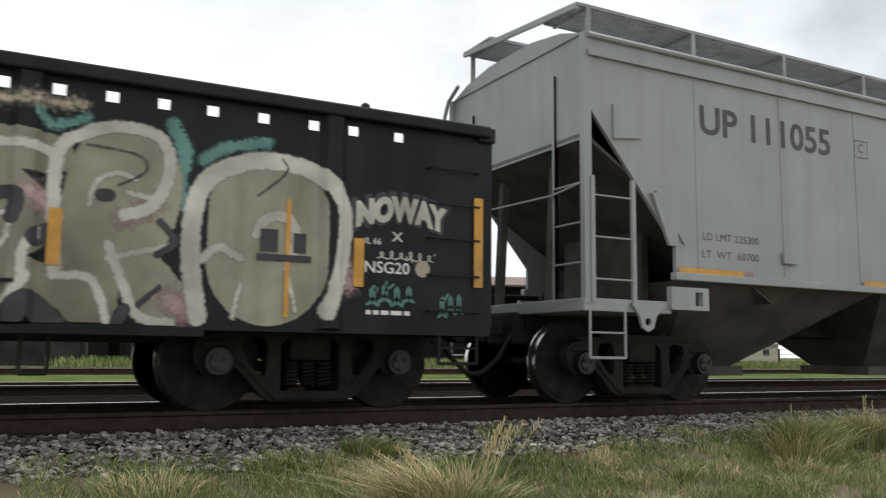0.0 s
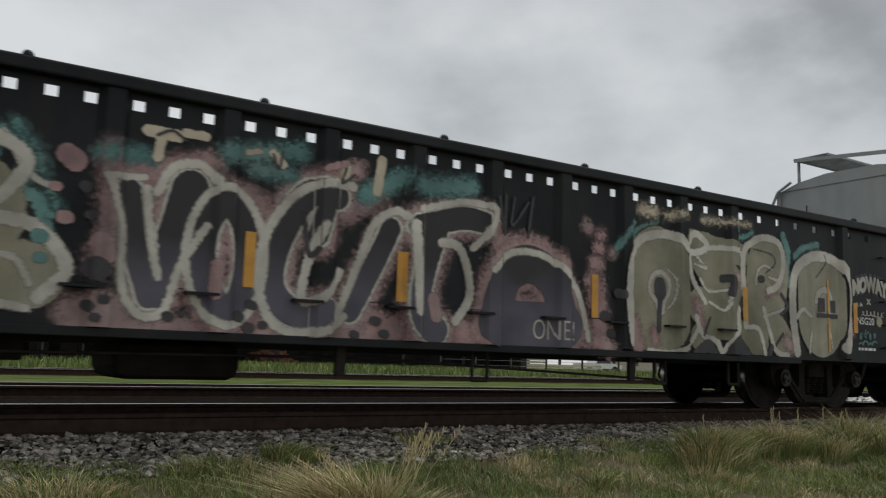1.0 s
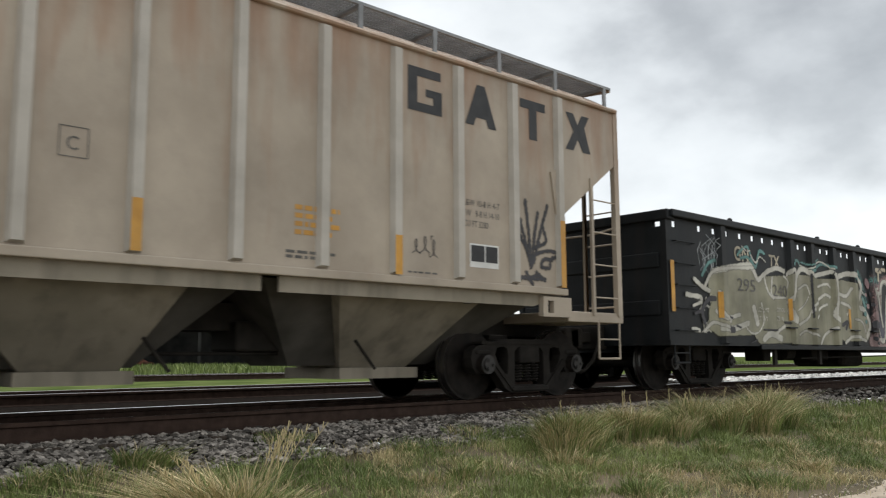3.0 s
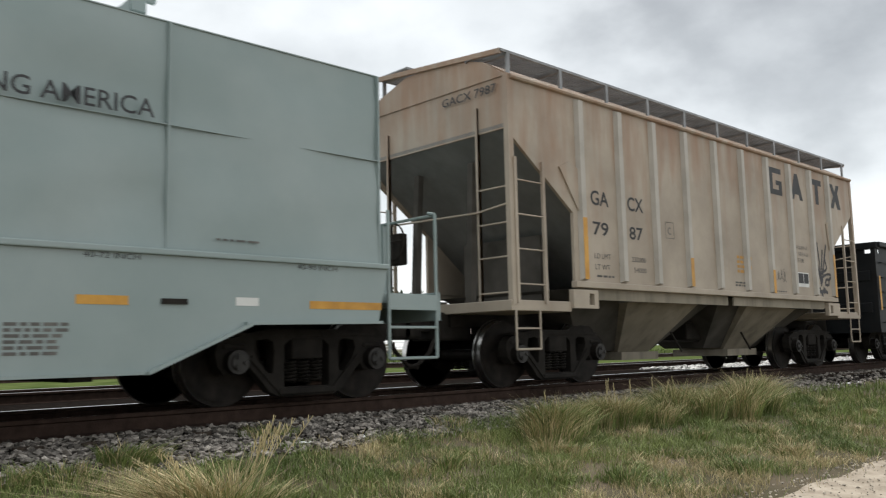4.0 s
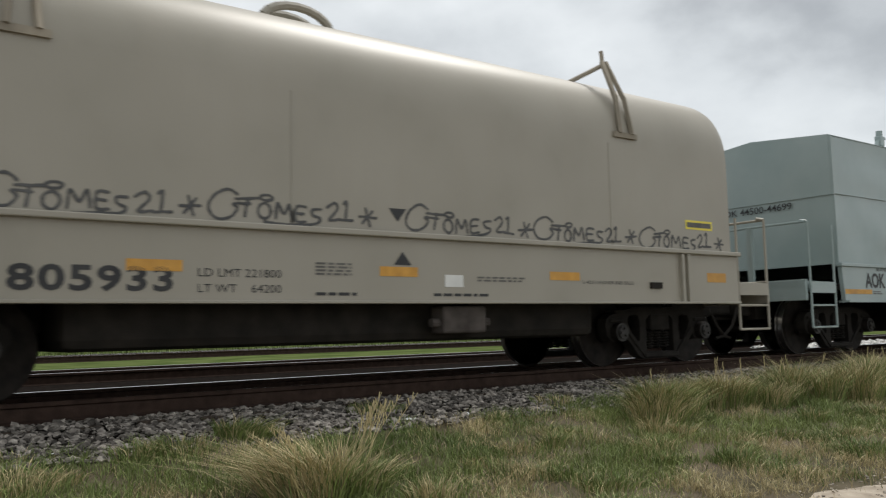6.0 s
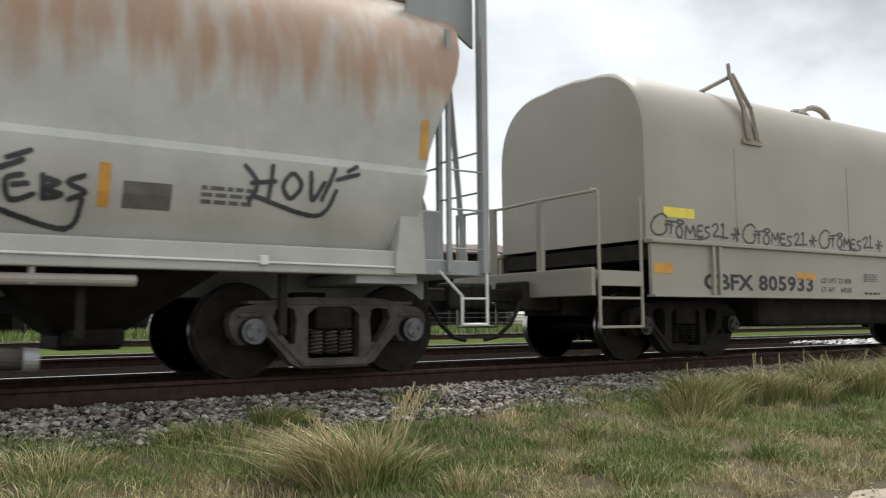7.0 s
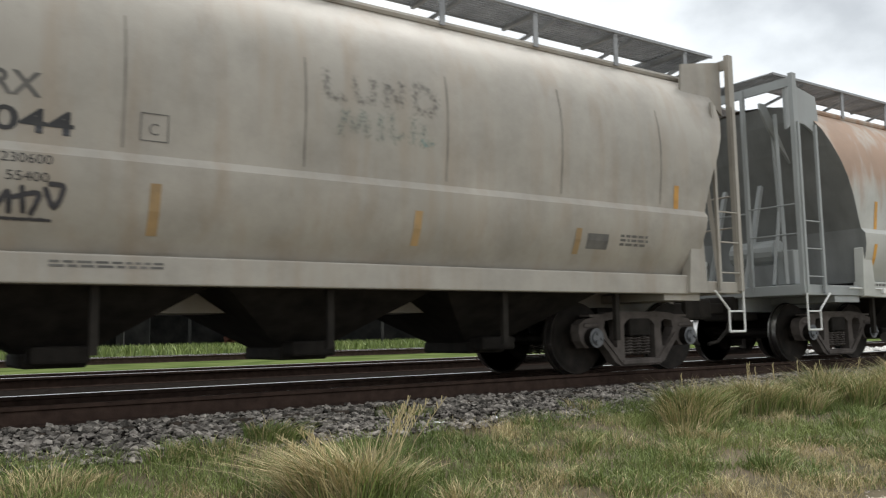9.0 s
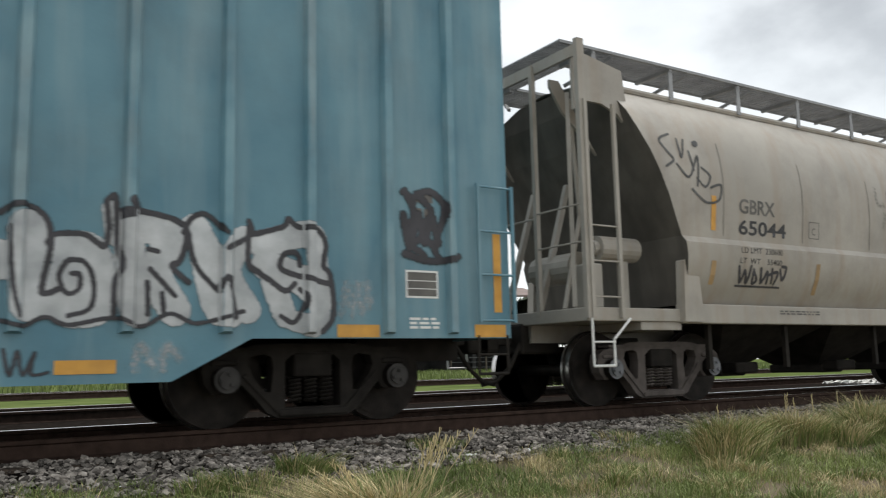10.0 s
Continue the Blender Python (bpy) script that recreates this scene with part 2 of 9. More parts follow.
M["blue"] = pbr("blue_boxcar_paint", (0.062, 0.165, 0.222), (0.112, 0.24, 0.295), 1.2, 0.5, 0.0, 0.1, 40, streak=0.5, streak_col=(0.2, 0.3, 0.33), grime=0.25)
M["blue_rib"] = pbr("faded_blue_rib", (0.075, 0.19, 0.25), (0.15, 0.28, 0.33), 2, 0.5, 0.0, 0.1, grime=0.45, streak=0.7, streak_col=(0.26, 0.33, 0.34))
M["galv"] = pbr("galvanised_grate", (0.19, 0.195, 0.2), (0.29, 0.295, 0.3), 4, 0.5, 0.3, 0.1)
M["ink"] = pbr("black_lettering", (0.015, 0.016, 0.018), (0.03, 0.03, 0.032), 6, 0.6, 0.0, 0.0)
M["ink_grey"] = pbr("dark_grey_lettering", (0.05, 0.052, 0.055), (0.085, 0.085, 0.085), 5, 0.7, 0.0, 0.0)
M["ink_soft"] = pbr("faded_lettering", (0.075, 0.072, 0.067), (0.14, 0.133, 0.122), 5, 0.7, 0.0, 0.0)
M["orange"] = pbr("orange_reflector", (0.50, 0.24, 0.028), (0.64, 0.33, 0.05), 6, 0.5, 0.0, 0.0, grime=0.45)
M["yellow"] = pbr("yellow_sticker", (0.65, 0.55, 0.05), (0.75, 0.62, 0.08), 5, 0.5, 0.0, 0.0)
M["white"] = pbr("white_paint", (0.62, 0.62, 0.6), (0.75, 0.75, 0.73), 4, 0.55, 0.0, 0.0, grime=0.15)
M["red"] = pbr("red_paint", (0.5, 0.06, 0.05), (0.6, 0.09, 0.07), 4, 0.5, 0.0, 0.0)
M["navy"] = pbr("navy_paint", (0.02, 0.03, 0.09), (0.03, 0.045, 0.12), 4, 0.5, 0.0, 0.0)
M["spray_cream"] = pbr("cream_spray", (0.36, 0.345, 0.30), (0.64, 0.62, 0.55), 2.2, 0.6, 0.0, 0.0, grime=0.55)
M["spray_olive"] = pbr("olive_spray", (0.14, 0.135, 0.085), (0.30, 0.285, 0.20), 1.6, 0.6, 0.0, 0.0, grime=0.55, streak=0.4, streak_col=(0.42, 0.40, 0.33))
M["spray_pink"] = pbr("pink_spray", (0.22, 0.125, 0.135), (0.46, 0.30, 0.29), 2.2, 0.6, 0.0, 0.0, grime=0.75, streak=0.5, streak_col=(0.5, 0.45, 0.42))
M["spray_teal"] = pbr("teal_spray", (0.05, 0.15, 0.145), (0.14, 0.30, 0.28), 3, 0.6, 0.0, 0.0, grime=0.7)
M["spray_violet"] = pbr("dark_violet_spray", (0.05, 0.048, 0.07), (0.10, 0.095, 0.125), 2, 0.6, 0.0, 0.0, fade=(1.15, 1.6, (0.018, 0.017, 0.02)))
M["spray_blue"] = pbr("blue_spray", (0.045, 0.10, 0.19), (0.12, 0.20, 0.30), 4, 0.6, 0.0, 0.0, grime=0.3)
M["spray_deep"] = pbr("deep_blue_spray", (0.03, 0.04, 0.11), (0.05, 0.065, 0.16), 2, 0.6, 0.0, 0.0)
M["spray_silver"] = pbr("silver_spray", (0.28, 0.30, 0.31), (0.52, 0.54, 0.55), 3, 0.45, 0.2, 0.0, grime=0.4)
M["spray_black"] = pbr("black_spray", (0.02, 0.02, 0.024), (0.045, 0.043, 0.05), 4, 0.6, 0.0, 0.0)
M["roof_white"] = pbr("pale_roof_sheet", (0.66, 0.68, 0.70), (0.8, 0.82, 0.84), 1, 0.4, 0.0, 0.05)
M["shed"] = pbr("dark_shed_wall", (0.02, 0.02, 0.02), (0.05, 0.048, 0.045), 1, 0.9, 0.0, 0.2, spec=0.12)
M["brick"] = pbr("red_rubble", (0.24, 0.09, 0.06), (0.38, 0.17, 0.12), 6, 0.9, 0.0, 0.4, spread=0.4)
M["timber"] = pbr("pale_timber", (0.40, 0.35, 0.26), (0.55, 0.49, 0.39), 5, 0.8, 0.0, 0.2, spread=0.25)
M["teal_metal"] = pbr("teal_sheet", (0.05, 0.17, 0.17), (0.08, 0.24, 0.23), 3, 0.5, 0.0, 0.1)
M["glass"] = pbr("dark_glass", (0.01, 0.012, 0.014), (0.02, 0.022, 0.025), 2, 0.08, 0.0, 0.0)


# ---- mesh helpers ----
def part(name, bm, material, parent, label="", smooth=False):
    me = bpy.data.meshes.new(name)
    bmesh.ops.recalc_face_normals(bm, faces=bm.faces)
    bm.to_mesh(me)
    bm.free()
    if smooth:
        for f in me.polygons:
            f.use_smooth = True
        me.set_sharp_from_angle(angle=radians(35))
    me.materials.append(material)
    ob = new(name, me)
    ob.parent = parent
    if label:
        ob["label"] = label
    return ob


def thing(name, label, category, group="", kind="", at=None):
    ob = new(name)
    ob.empty_display_size = 0.2
    if at is not None:
        ob.matrix_basis = at
    return tagged(ob, label, category, group, kind)


def box(bm, x0, x1, y0, y1, z0, z1, bevel=0.0):
    m = Matrix.Translation(((x0 + x1) / 2, (y0 + y1) / 2, (z0 + z1) / 2)) @ Matrix.Diagonal((abs(x1 - x0), abs(y1 - y0), abs(z1 - z0), 1))
    r = bmesh.ops.create_cube(bm, size=1.0, matrix=m)
    if bevel:
        es = list({e for v in r["verts"] for e in v.link_edges})
        bmesh.ops.bevel(bm, geom=es, offset=bevel, segments=2, affect="EDGES", profile=0.5)
    return bm


def bar(bm, a, b, r, n=6):
    """A round bar from a to b."""
    a, b = Vector(a), Vector(b)
    d = b - a
    if d.length < 1e-5:
        return bm
    m = Matrix.Translation((a + b) / 2) @ d.to_track_quat("Z", "Y").to_matrix().to_4x4()
    bmesh.ops.create_cone(bm, cap_ends=True, segments=n, radius1=r, radius2=r, depth=d.length, matrix=m)
    return bm


def bars(bm, pts, r, n=6):
    for a, b in zip(pts, pts[1:]):
        bar(bm, a, b, r, n)
    return bm


def beam(bm, a, b, w, d):
    """A square-cut beam in the x-z plane from a to b: w high across its run, d deep in y. a, b: (x, y, z)."""
    a, b = Vector(a), Vector(b)
    run = b - a
    m = Matrix.Translation((a + b) / 2) @ run.to_track_quat("X", "Z").to_matrix().to_4x4() @ Matrix.Diagonal((run.length, d, w, 1))
    bmesh.ops.create_cube(bm, size=1.0, matrix=m)
    return bm


def prism(bm, outline, y0, y1):
    """A polygon in x-z drawn through from y0 to y1."""
    va = [bm.verts.new((x, y0, z)) for x, z in outline]
    vb = [bm.verts.new((x, y1, z)) for x, z in outline]
    n = len(outline)
    bm.faces.new(va)
    bm.faces.new(vb[::-1])
    for i in range(n):
        bm.faces.new((va[i], vb[i], vb[(i + 1) % n], va[(i + 1) % n]))
    return bm


def bay(bm, x0, x1, b0, b1, y, by, z1, z0):
    """A hopper bay: an upside-down cut pyramid, x0..x1 wide at z1 and b0..b1 at z0."""
    t = [bm.verts.new(v) for v in ((x0, -y, z1), (x1, -y, z1), (x1, y, z1), (x0, y, z1))]
    b = [bm.verts.new(v) for v in ((b0, -by, z0), (b1, -by, z0), (b1, by, z0), (b0, by, z0))]
    bm.faces.new(t[::-1])
    bm.faces.new(b)
    for i in range(4):
        bm.faces.new((t[i], t[(i + 1) % 4], b[(i + 1) % 4], b[i]))
    return bm


def bm_new():
    return bmesh.new()


# ---- ground and tracks ----
def ground_z(y):
    ys = (-60, -3, 0.0, 2.0, 3.5, 5.0, 6.0, 6.8, 7.7, 8.3, 26, 40, 200)
    zs = (-1.0, -1.0, -0.95, -0.85, -0.72, -0.58, -0.46, -0.33, -0.20, -0.19, -0.19, -0.2, -0.2)
    return float(np.interp(y, ys, zs))


def sheet(name, xs, ys, zf, material, kind="structure", label="", category=""):
    bm = bm_new()
    rows = [[bm.verts.new((x, y, zf(x, y))) for x in xs] for y in ys]
    for r0, r1 in zip(rows, rows[1:]):
        for i in range(len(xs) - 1):
            bm.faces.new((r0[i], r0[i + 1], r1[i + 1], r1[i]))
    return tagged(part(name, bm, material, None, smooth=True), label, category, kind=kind)


def swell(x, y):
    return 0.03 * noise.noise((x * 0.8, y * 0.8, 0.0)) + 0.015 * noise.noise((x * 2.3, y * 2.3, 4.0))


near_xs = [-1500, -300, -80, -30, -15] + [i * 0.35 for i in range(-20, 115)] + [60, 110, 300, 1500]
near_ys = [-400, -100, -30, -12, -6] + [i * 0.3 for i in range(-12, 24)]
sheet("ground", near_xs, near_ys, lambda x, y: ground_z(y) + (swell(x, y) if abs(y) < 8 else 0), M["soil"], label="grassy soil falling away from the railway", category="ground")
sheet("ballast_bed", [-1500, -300, -80] + list(range(-40, 90, 2)) + [110, 300, 1500], [6.9, 7.2, 7.45, 7.7, 8.0, 8.6, 9.4, 10.4, 12, 14, 16, 18, 20], lambda x, y: ground_z(y) + 0.012, M["ballast"], label="stone ballast under the tracks, near-black throughout", category="ballast")
sheet("field", [-1500, -300, -100, -40, 0, 40, 80, 120, 300, 1500], [20, 24, 27, 32, 60, 120, 300, 800, 3000], lambda x, y: -0.175, M["field"], label="flat green field beyond the tracks", category="field")
def road_z(x, y):
    """The sandy road lies on the soil and dives under the turf along a ragged edge."""
    edge = 3.4 + 0.16 * noise.noise((x * 0.9, 0.0, 2.0)) + 0.07 * noise.noise((x * 3.1, 5.0, 0.0))
    return ground_z(y) + swell(x, y) + min(0.02, 0.02 + (edge - y) * 0.16 - 0.02)


sheet("dirt_road", [-300, -60, -20] + [i * 0.16 for i in range(-40, 180)] + [60, 120, 400], [-2.5, -1, 0.5, 2.0, 2.8] + [2.95 + 0.09 * k for k in range(9)], road_z, M["dirt"], label="pale sandy dirt road beside the grass", category="road")



def rail_mesh():
    bm = bm_new()
    prof = [(-0.07, -0.185), (0.07, -0.185), (0.07, -0.172), (0.012, -0.155), (0.009, -0.05), (0.036, -0.037), (0.036, -0.008), (0.028, -0.001), (-0.028, -0.001), (-0.036, -0.008), (-0.036, -0.037), (-0.009, -0.05), (-0.012, -0.155), (-0.07, -0.172)]
    a = [bm.verts.new((-400, y, z)) for y, z in prof]
    b = [bm.verts.new((600, y, z)) for y, z in prof]
    for i in range(len(prof)):
        j = (i + 1) % len(prof)
        bm.faces.new((a[i], a[j], b[j], b[i]))
    return bm


def tie_mesh():
    bm = box(bm_new(), -0.115, 0.115, -1.29, 1.29, -0.36, -0.186, 0.012)
    me = bpy.data.meshes.new("tie")
    bm.to_mesh(me)
    bm.free()
    me.materials.append(M["tie"])
    return me


TIE = tie_mesh()


def track(label, y, x0, x1, dz=0.0, ties=True):
    t = thing("railway_track", label, "track", group="parallel tracks", kind="structure", at=pose(0, y, dz))
    for side in (-0.7525, 0.7525):
        r = part("rail", rail_mesh(), M["rail_side"], t, "rust-brown steel rail with a polished top")
        r.location.y = side
        # worn crown: bright towards the gauge side
        ends = [(-0.030, -0.0035), (-0.004, 0.001), (0.004, 0.001)] if side > 0 else [(-0.004, 0.001), (0.004, 0.001), (0.030, -0.0035)]
        if y > 10:
            ends = [(-0.033, -0.006), (-0.006, 0.001), (0.006, 0.001), (0.03, -0.0035)]
        bm = bm_new()
        a = [bm.verts.new((-400, yy, zz + 0.001)) for yy, zz in ends]
        b = [bm.verts.new((600, yy, zz + 0.001)) for yy, zz in ends]
        for i in range(len(ends) - 1):
            bm.faces.new((a[i], b[i], b[i + 1], a[i + 1]))
        part("running_surface", bm, M["rail_top"], r, "bright polished running surface")
    if ties:
        for i in range(int((x1 - x0) / 0.53)):
            o = new("tie", TIE)
            o.parent = t
            o.location = (x0 + i * 0.53 + random.uniform(-0.03, 0.03), random.uniform(-0.03, 0.03), random.uniform(-0.01, 0.004))
    return t


track("nearest railway track carrying the freight train", TRACK, -4, 42)
track("empty second track beyond the train", 15.1, 0, 48, 0.0)
track("empty third track at the field's edge", 27.3, 0, 4, 0.02, ties=False)


def pebbles(rng, count, xr, yr, size, lift=0.0):
    """Angular stones as one mesh: squashed octahedra with cut corners."""
    base = np.array([(1, 0, 0), (-1, 0, 0), (0, 1, 0), (0, -1, 0), (0, 0, 1), (0, 0, -1), (.6, .6, .45), (-.6, .6, .4), (.6, -.6, .4), (-.6, -.6, .45)], float)
    faces = np.array([(0, 6, 4), (6, 2, 4), (2, 7, 4), (7, 1, 4), (1, 9, 4), (9, 3, 4), (3, 8, 4), (8, 0, 4), (0, 2, 6), (2, 1, 7), (1, 3, 9), (3, 0, 8), (2, 0, 5), (1, 2, 5), (3, 1, 5), (0, 3, 5)])
    xs, ys = rng.uniform(*xr, count), rng.uniform(*yr, count)
    verts = []
    for x, y in zip(xs, ys):
        s = size * rng.uniform(0.55, 1.5) * np.array([rng.uniform(0.75, 1.3), rng.uniform(0.7, 1.1), rng.uniform(0.4, 0.75)])
        v = (base + rng.normal(0, 0.16, base.shape)) * s
        a, b = rng.uniform(0, 6.28), rng.normal(0, 0.35)
        ca, sa, cb, sb = math.cos(a), math.sin(a), math.cos(b), math.sin(b)
        v = v @ np.array([[ca, sa, 0], [-sa, ca, 0], [0, 0, 1]]) @ np.array([[1, 0, 0], [0, cb, sb], [0, -sb, cb]])
        verts.append(v + (x, y, ground_z(y) + lift + rng.uniform(0, 0.03)))
    f = (faces[None] + (np.arange(count) * len(base))[:, None, None]).reshape(-1, 3)
    return np.concatenate(verts), f


def mesh_of(name, v, f, material):
    me = bpy.data.meshes.new(name)
    me.from_pydata(v.tolist(), [], f.tolist())
    me.materials.append(material)
    return me


rng = np.random.default_rng(5)
v1, f1 = pebbles(rng, 15000, (-0.5, 17), (6.55, 7.86), 0.028)
v2, f2 = pebbles(rng, 3800, (17, 60), (6.6, 7.9), 0.04)
ob = new("ballast_stones", mesh_of("ballast_stones", np.concatenate([v1, v2]), np.concatenate([f1, f2 + len(v1)]), M["stone"]))
tagged(ob, "loose grey crushed stones along the track edge", "gravel", kind="stuff")
bed = bpy.data.objects["ballast_bed"]
STONES = []
for k in range(8):
    v, f = pebbles(rng, 1, (0, 0), (7.7, 7.7), 0.036)
    STONES.append(mesh_of("stone", v - v.mean(0), f, M["stone"]))
for k in range(300):
    o = new("stone", STONES[k % 8])
    o.parent = bed
    sx, sy = rng.uniform(0.6, 8.5), rng.uniform(6.7, 7.75)
    o.location = (sx, sy, ground_z(sy) + 0.04)
    o.rotation_euler = (rng.uniform(-0.4, 0.4), rng.uniform(-0.4, 0.4), rng.uniform(0, 6.28))
v1, f1 = pebbles(rng, 2600, (3.5, 13), (1.8, 3.5), 0.011, 0.012)
M["road_stone"] = pbr("road_grit", (0.22, 0.19, 0.15), (0.46, 0.41, 0.34), 9, 0.95, 0.0, 0.3, 45, spread=0.4)
tagged(new("road_grit", mesh_of("road_grit", v1, f1, M["road_stone"])), "small pale stones strewn over the dirt road", "gravel", kind="stuff")
v1, f1 = pebbles(rng, 4600, (21, 75), (10.2, 14.0), 0.07, 0.03)
M["pale_stone"] = pbr("pale_stone", (0.5, 0.49, 0.47), (0.7, 0.69, 0.66), 9, 0.9, 0.0, 0.3, 45, spread=0.3)
tagged(new("pale_gravel", mesh_of("pale_gravel", v1, f1, M["pale_stone"])), "pale limestone gravel heaped between the two tracks", "gravel", kind="stuff")


# ---- trucks (bogies) ----
WHEEL_R = 0.457


def wheelset():
    bm = bm_new()
    bar(bm, (0, -0.98, 0), (0, 0.98, 0), 0.075, 12)
    for s in (-1, 1):
        m = pose(0, s * 0.745, 0, 90, 0, 0)
        bmesh.ops.create_cone(bm, cap_ends=True, segments=40, radius1=WHEEL_R, radius2=WHEEL_R, depth=0.12, matrix=m)
        bmesh.ops.create_cone(bm, cap_ends=True, segments=40, radius1=WHEEL_R + 0.026, radius2=WHEEL_R + 0.026, depth=0.03, matrix=pose(0, s * 0.70, 0, 90, 0, 0))
        bmesh.ops.create_cone(bm, cap_ends=True, segments=40, radius1=WHEEL_R - 0.065, radius2=WHEEL_R - 0.05, depth=0.02, matrix=pose(0, s * 0.806, 0, 90, 0, 0))
        bmesh.ops.create_cone(bm, cap_ends=True, segments=24, radius1=0.14, radius2=0.14, depth=0.1, matrix=pose(0, s * 0.83, 0, 90, 0, 0))
        bmesh.ops.create_cone(bm, cap_ends=True, segments=20, radius1=0.122, radius2=0.122, depth=0.2, matrix=pose(0, s * 1.07, 0, 90, 0, 0))
        bmesh.ops.create_cone(bm, cap_ends=True, segments=20, radius1=0.085, radius2=0.085, depth=0.03, matrix=pose(0, s * 1.18, 0, 90, 0, 0))
        for k in range(3):
            a = k * 2.094
            bmesh.ops.create_cone(bm, cap_ends=True, segments=6, radius1=0.022, radius2=0.022, depth=0.03, matrix=pose(0.055 * math.cos(a), s * 1.2, 0.055 * math.sin(a), 90, 0, 0))
    return bm


def plate_with_holes(bm, outer, holes, y0, y1):
    """A cast plate in the x-z plane, from y0 to y1, with openings through it."""
    edges = []
    for ring in [outer] + holes:
        vs = [bm.verts.new((x, y0, z)) for x, z in ring]
        edges += [bm.edges.new((a, b)) for a, b in zip(vs, vs[1:] + vs[:1])]
    filled = bmesh.ops.triangle_fill(bm, use_beauty=True, use_dissolve=False, edges=edges)
    faces = [g for g in filled["geom"] if isinstance(g, bmesh.types.BMFace)]
    moved = bmesh.ops.extrude_face_region(bm, geom=faces, use_keep_orig=True)
    bmesh.ops.translate(bm, vec=(0, y1 - y0, 0), verts=[g for g in moved["geom"] if isinstance(g, bmesh.types.BMVert)])
    return bm


def side_frame():
    """A cast bow-shaped frame: arched over both axle ends, with two slanting openings and a window for the springs."""
    half = [(0.0, 0.785), (0.34, 0.79), (0.6, 0.775), (0.84, 0.715), (0.99, 0.69), (1.08, 0.63), (1.1, 0.54), (1.07, 0.42), (1.0, 0.33),
            (0.94, 0.33), (0.93, 0.38), (0.84, 0.38), (0.83, 0.33), (0.77, 0.34), (0.72, 0.41), (0.58, 0.27), (0.47, 0.14), (0.36, 0.085), (0.0, 0.085)]
    outer = half + [(-x, z) for x, z in half[-2:0:-1]]
    slant = [(0.63, 0.67), (0.5, 0.69), (0.43, 0.66), (0.41, 0.55), (0.43, 0.33), (0.49, 0.33), (0.6, 0.46), (0.66, 0.58)]
    window = [(-0.29, 0.18), (0.29, 0.18), (0.29, 0.62), (0.22, 0.68), (-0.22, 0.68), (-0.29, 0.62)]
    bm = plate_with_holes(bm_new(), outer, [slant, [(-x, z) for x, z in slant], window], -0.075, 0.075)
    for s in (-1, 1):
        beam(bm, (s * 0.33, 0, 0.13), (s * 0.7, 0, 0.5), 0.05, 0.19)
        box(bm, s * 0.889 - 0.13, s * 0.889 + 0.13, -0.1, 0.1, 0.585, 0.64, 0.02)
    beam(bm, (-0.92, 0, 0.735), (0.92, 0, 0.7351), 0.03, 0.185)
    box(bm, -0.36, 0.36, -0.11, 0.11, 0.1, 0.165, 0.015)
    return bm


def spring(x):
    """A coil spring as one winding bar."""
    bm = bm_new()
    pts = [(x + 0.062 * math.cos(a), 0.062 * math.sin(a), 0.225 + 0.24 * i / 48) for i, a in enumerate(np.linspace(0, 6.5 * 2 * math.pi, 49))]
    return bars(bm, pts, 0.013, 4)


TRUCK_DATA = {}


def make_truck(car, x, key):
    """One truck under a car, built once for each paint and then shared."""
    if key not in TRUCK_DATA:
        bm = bm_new()
        box(bm, -0.2, 0.2, -1.08, 1.08, 0.47, 0.70, 0.02)
        box(bm, -0.19, 0.19, -0.5, 0.5, 0.70, 0.86, 0.02)
        for s in (-1, 1):
            box(bm, s * 0.4 - 0.04, s * 0.4 + 0.04, -0.8, 0.8, 0.36, 0.46)
        bol = part("truck", bm, M["truck_dark"], None, "cast steel two-axle truck")
        fr, sp, ws = [], [], []
        for s in (-1, 1):
            o = part("side_frame", side_frame(), M[key], bol, "", smooth=False)
            o.location.y = s * 0.99
            fr.append(o)
            for sx in (-0.165, 0.0, 0.165):
                o = part("coil_spring", spring(sx), M[key], bol, "coil spring")
                o.location.y = s * 0.99
        for s in (-1, 1):
            o = part("wheelset", wheelset(), M["wheel"], bol, "steel wheel pair on an axle", smooth=True)
            o.location = (s * 0.889, 0, WHEEL_R)
            o.data.materials.append(M["tread"])
            o.data.materials.append(M["bearing" if key == "truck_grey" else "bearing_dark"])
            for q in o.data.polygons:
                if abs(q.center.y) > 1.08:
                    q.material_index = 2
                if abs(q.normal.y) < 0.3 and math.hypot(q.center.x, q.center.z) > 0.43:
                    q.material_index = 1
        TRUCK_DATA[key] = bol
        bol.parent = car
        bol.location = (x, 0, 0)
        return bol
    o = copy_thing(TRUCK_DATA[key], pose(x, 0, 0))
    o.parent = car
    return o


def coupler(car, x, sgn):
    bm = bm_new()
    box(bm, min(x, x + sgn * 0.55), max(x, x + sgn * 0.75), -0.09, 0.09, 0.78, 0.95, 0.02)
    box(bm, min(x + sgn * 0.5, x + sgn * 0.85), max(x + sgn * 0.5, x + sgn * 0.85), -0.17, 0.15, 0.68, 1.02, 0.05)
    box(bm, min(x - sgn * 0.5, x + sgn * 0.12), max(x - sgn * 0.5, x + sgn * 0.12), -0.3, 0.3, 0.66, 1.05, 0.03)
    part("coupler", bm, M["steel_dark"], car, "dark cast coupler")
    bm = bm_new()
    pts = [(x + sgn * 0.1, -0.25, 0.8), (x + sgn * 0.3, -0.27, 0.5), (x + sgn * 0.5, -0.25, 0.34), (x + sgn * 0.7, -0.22, 0.3)]
    bars(bm, pts, 0.028, 8)
    part("brake_hose", bm, M["steel_dark"], car, "rubber air hose")


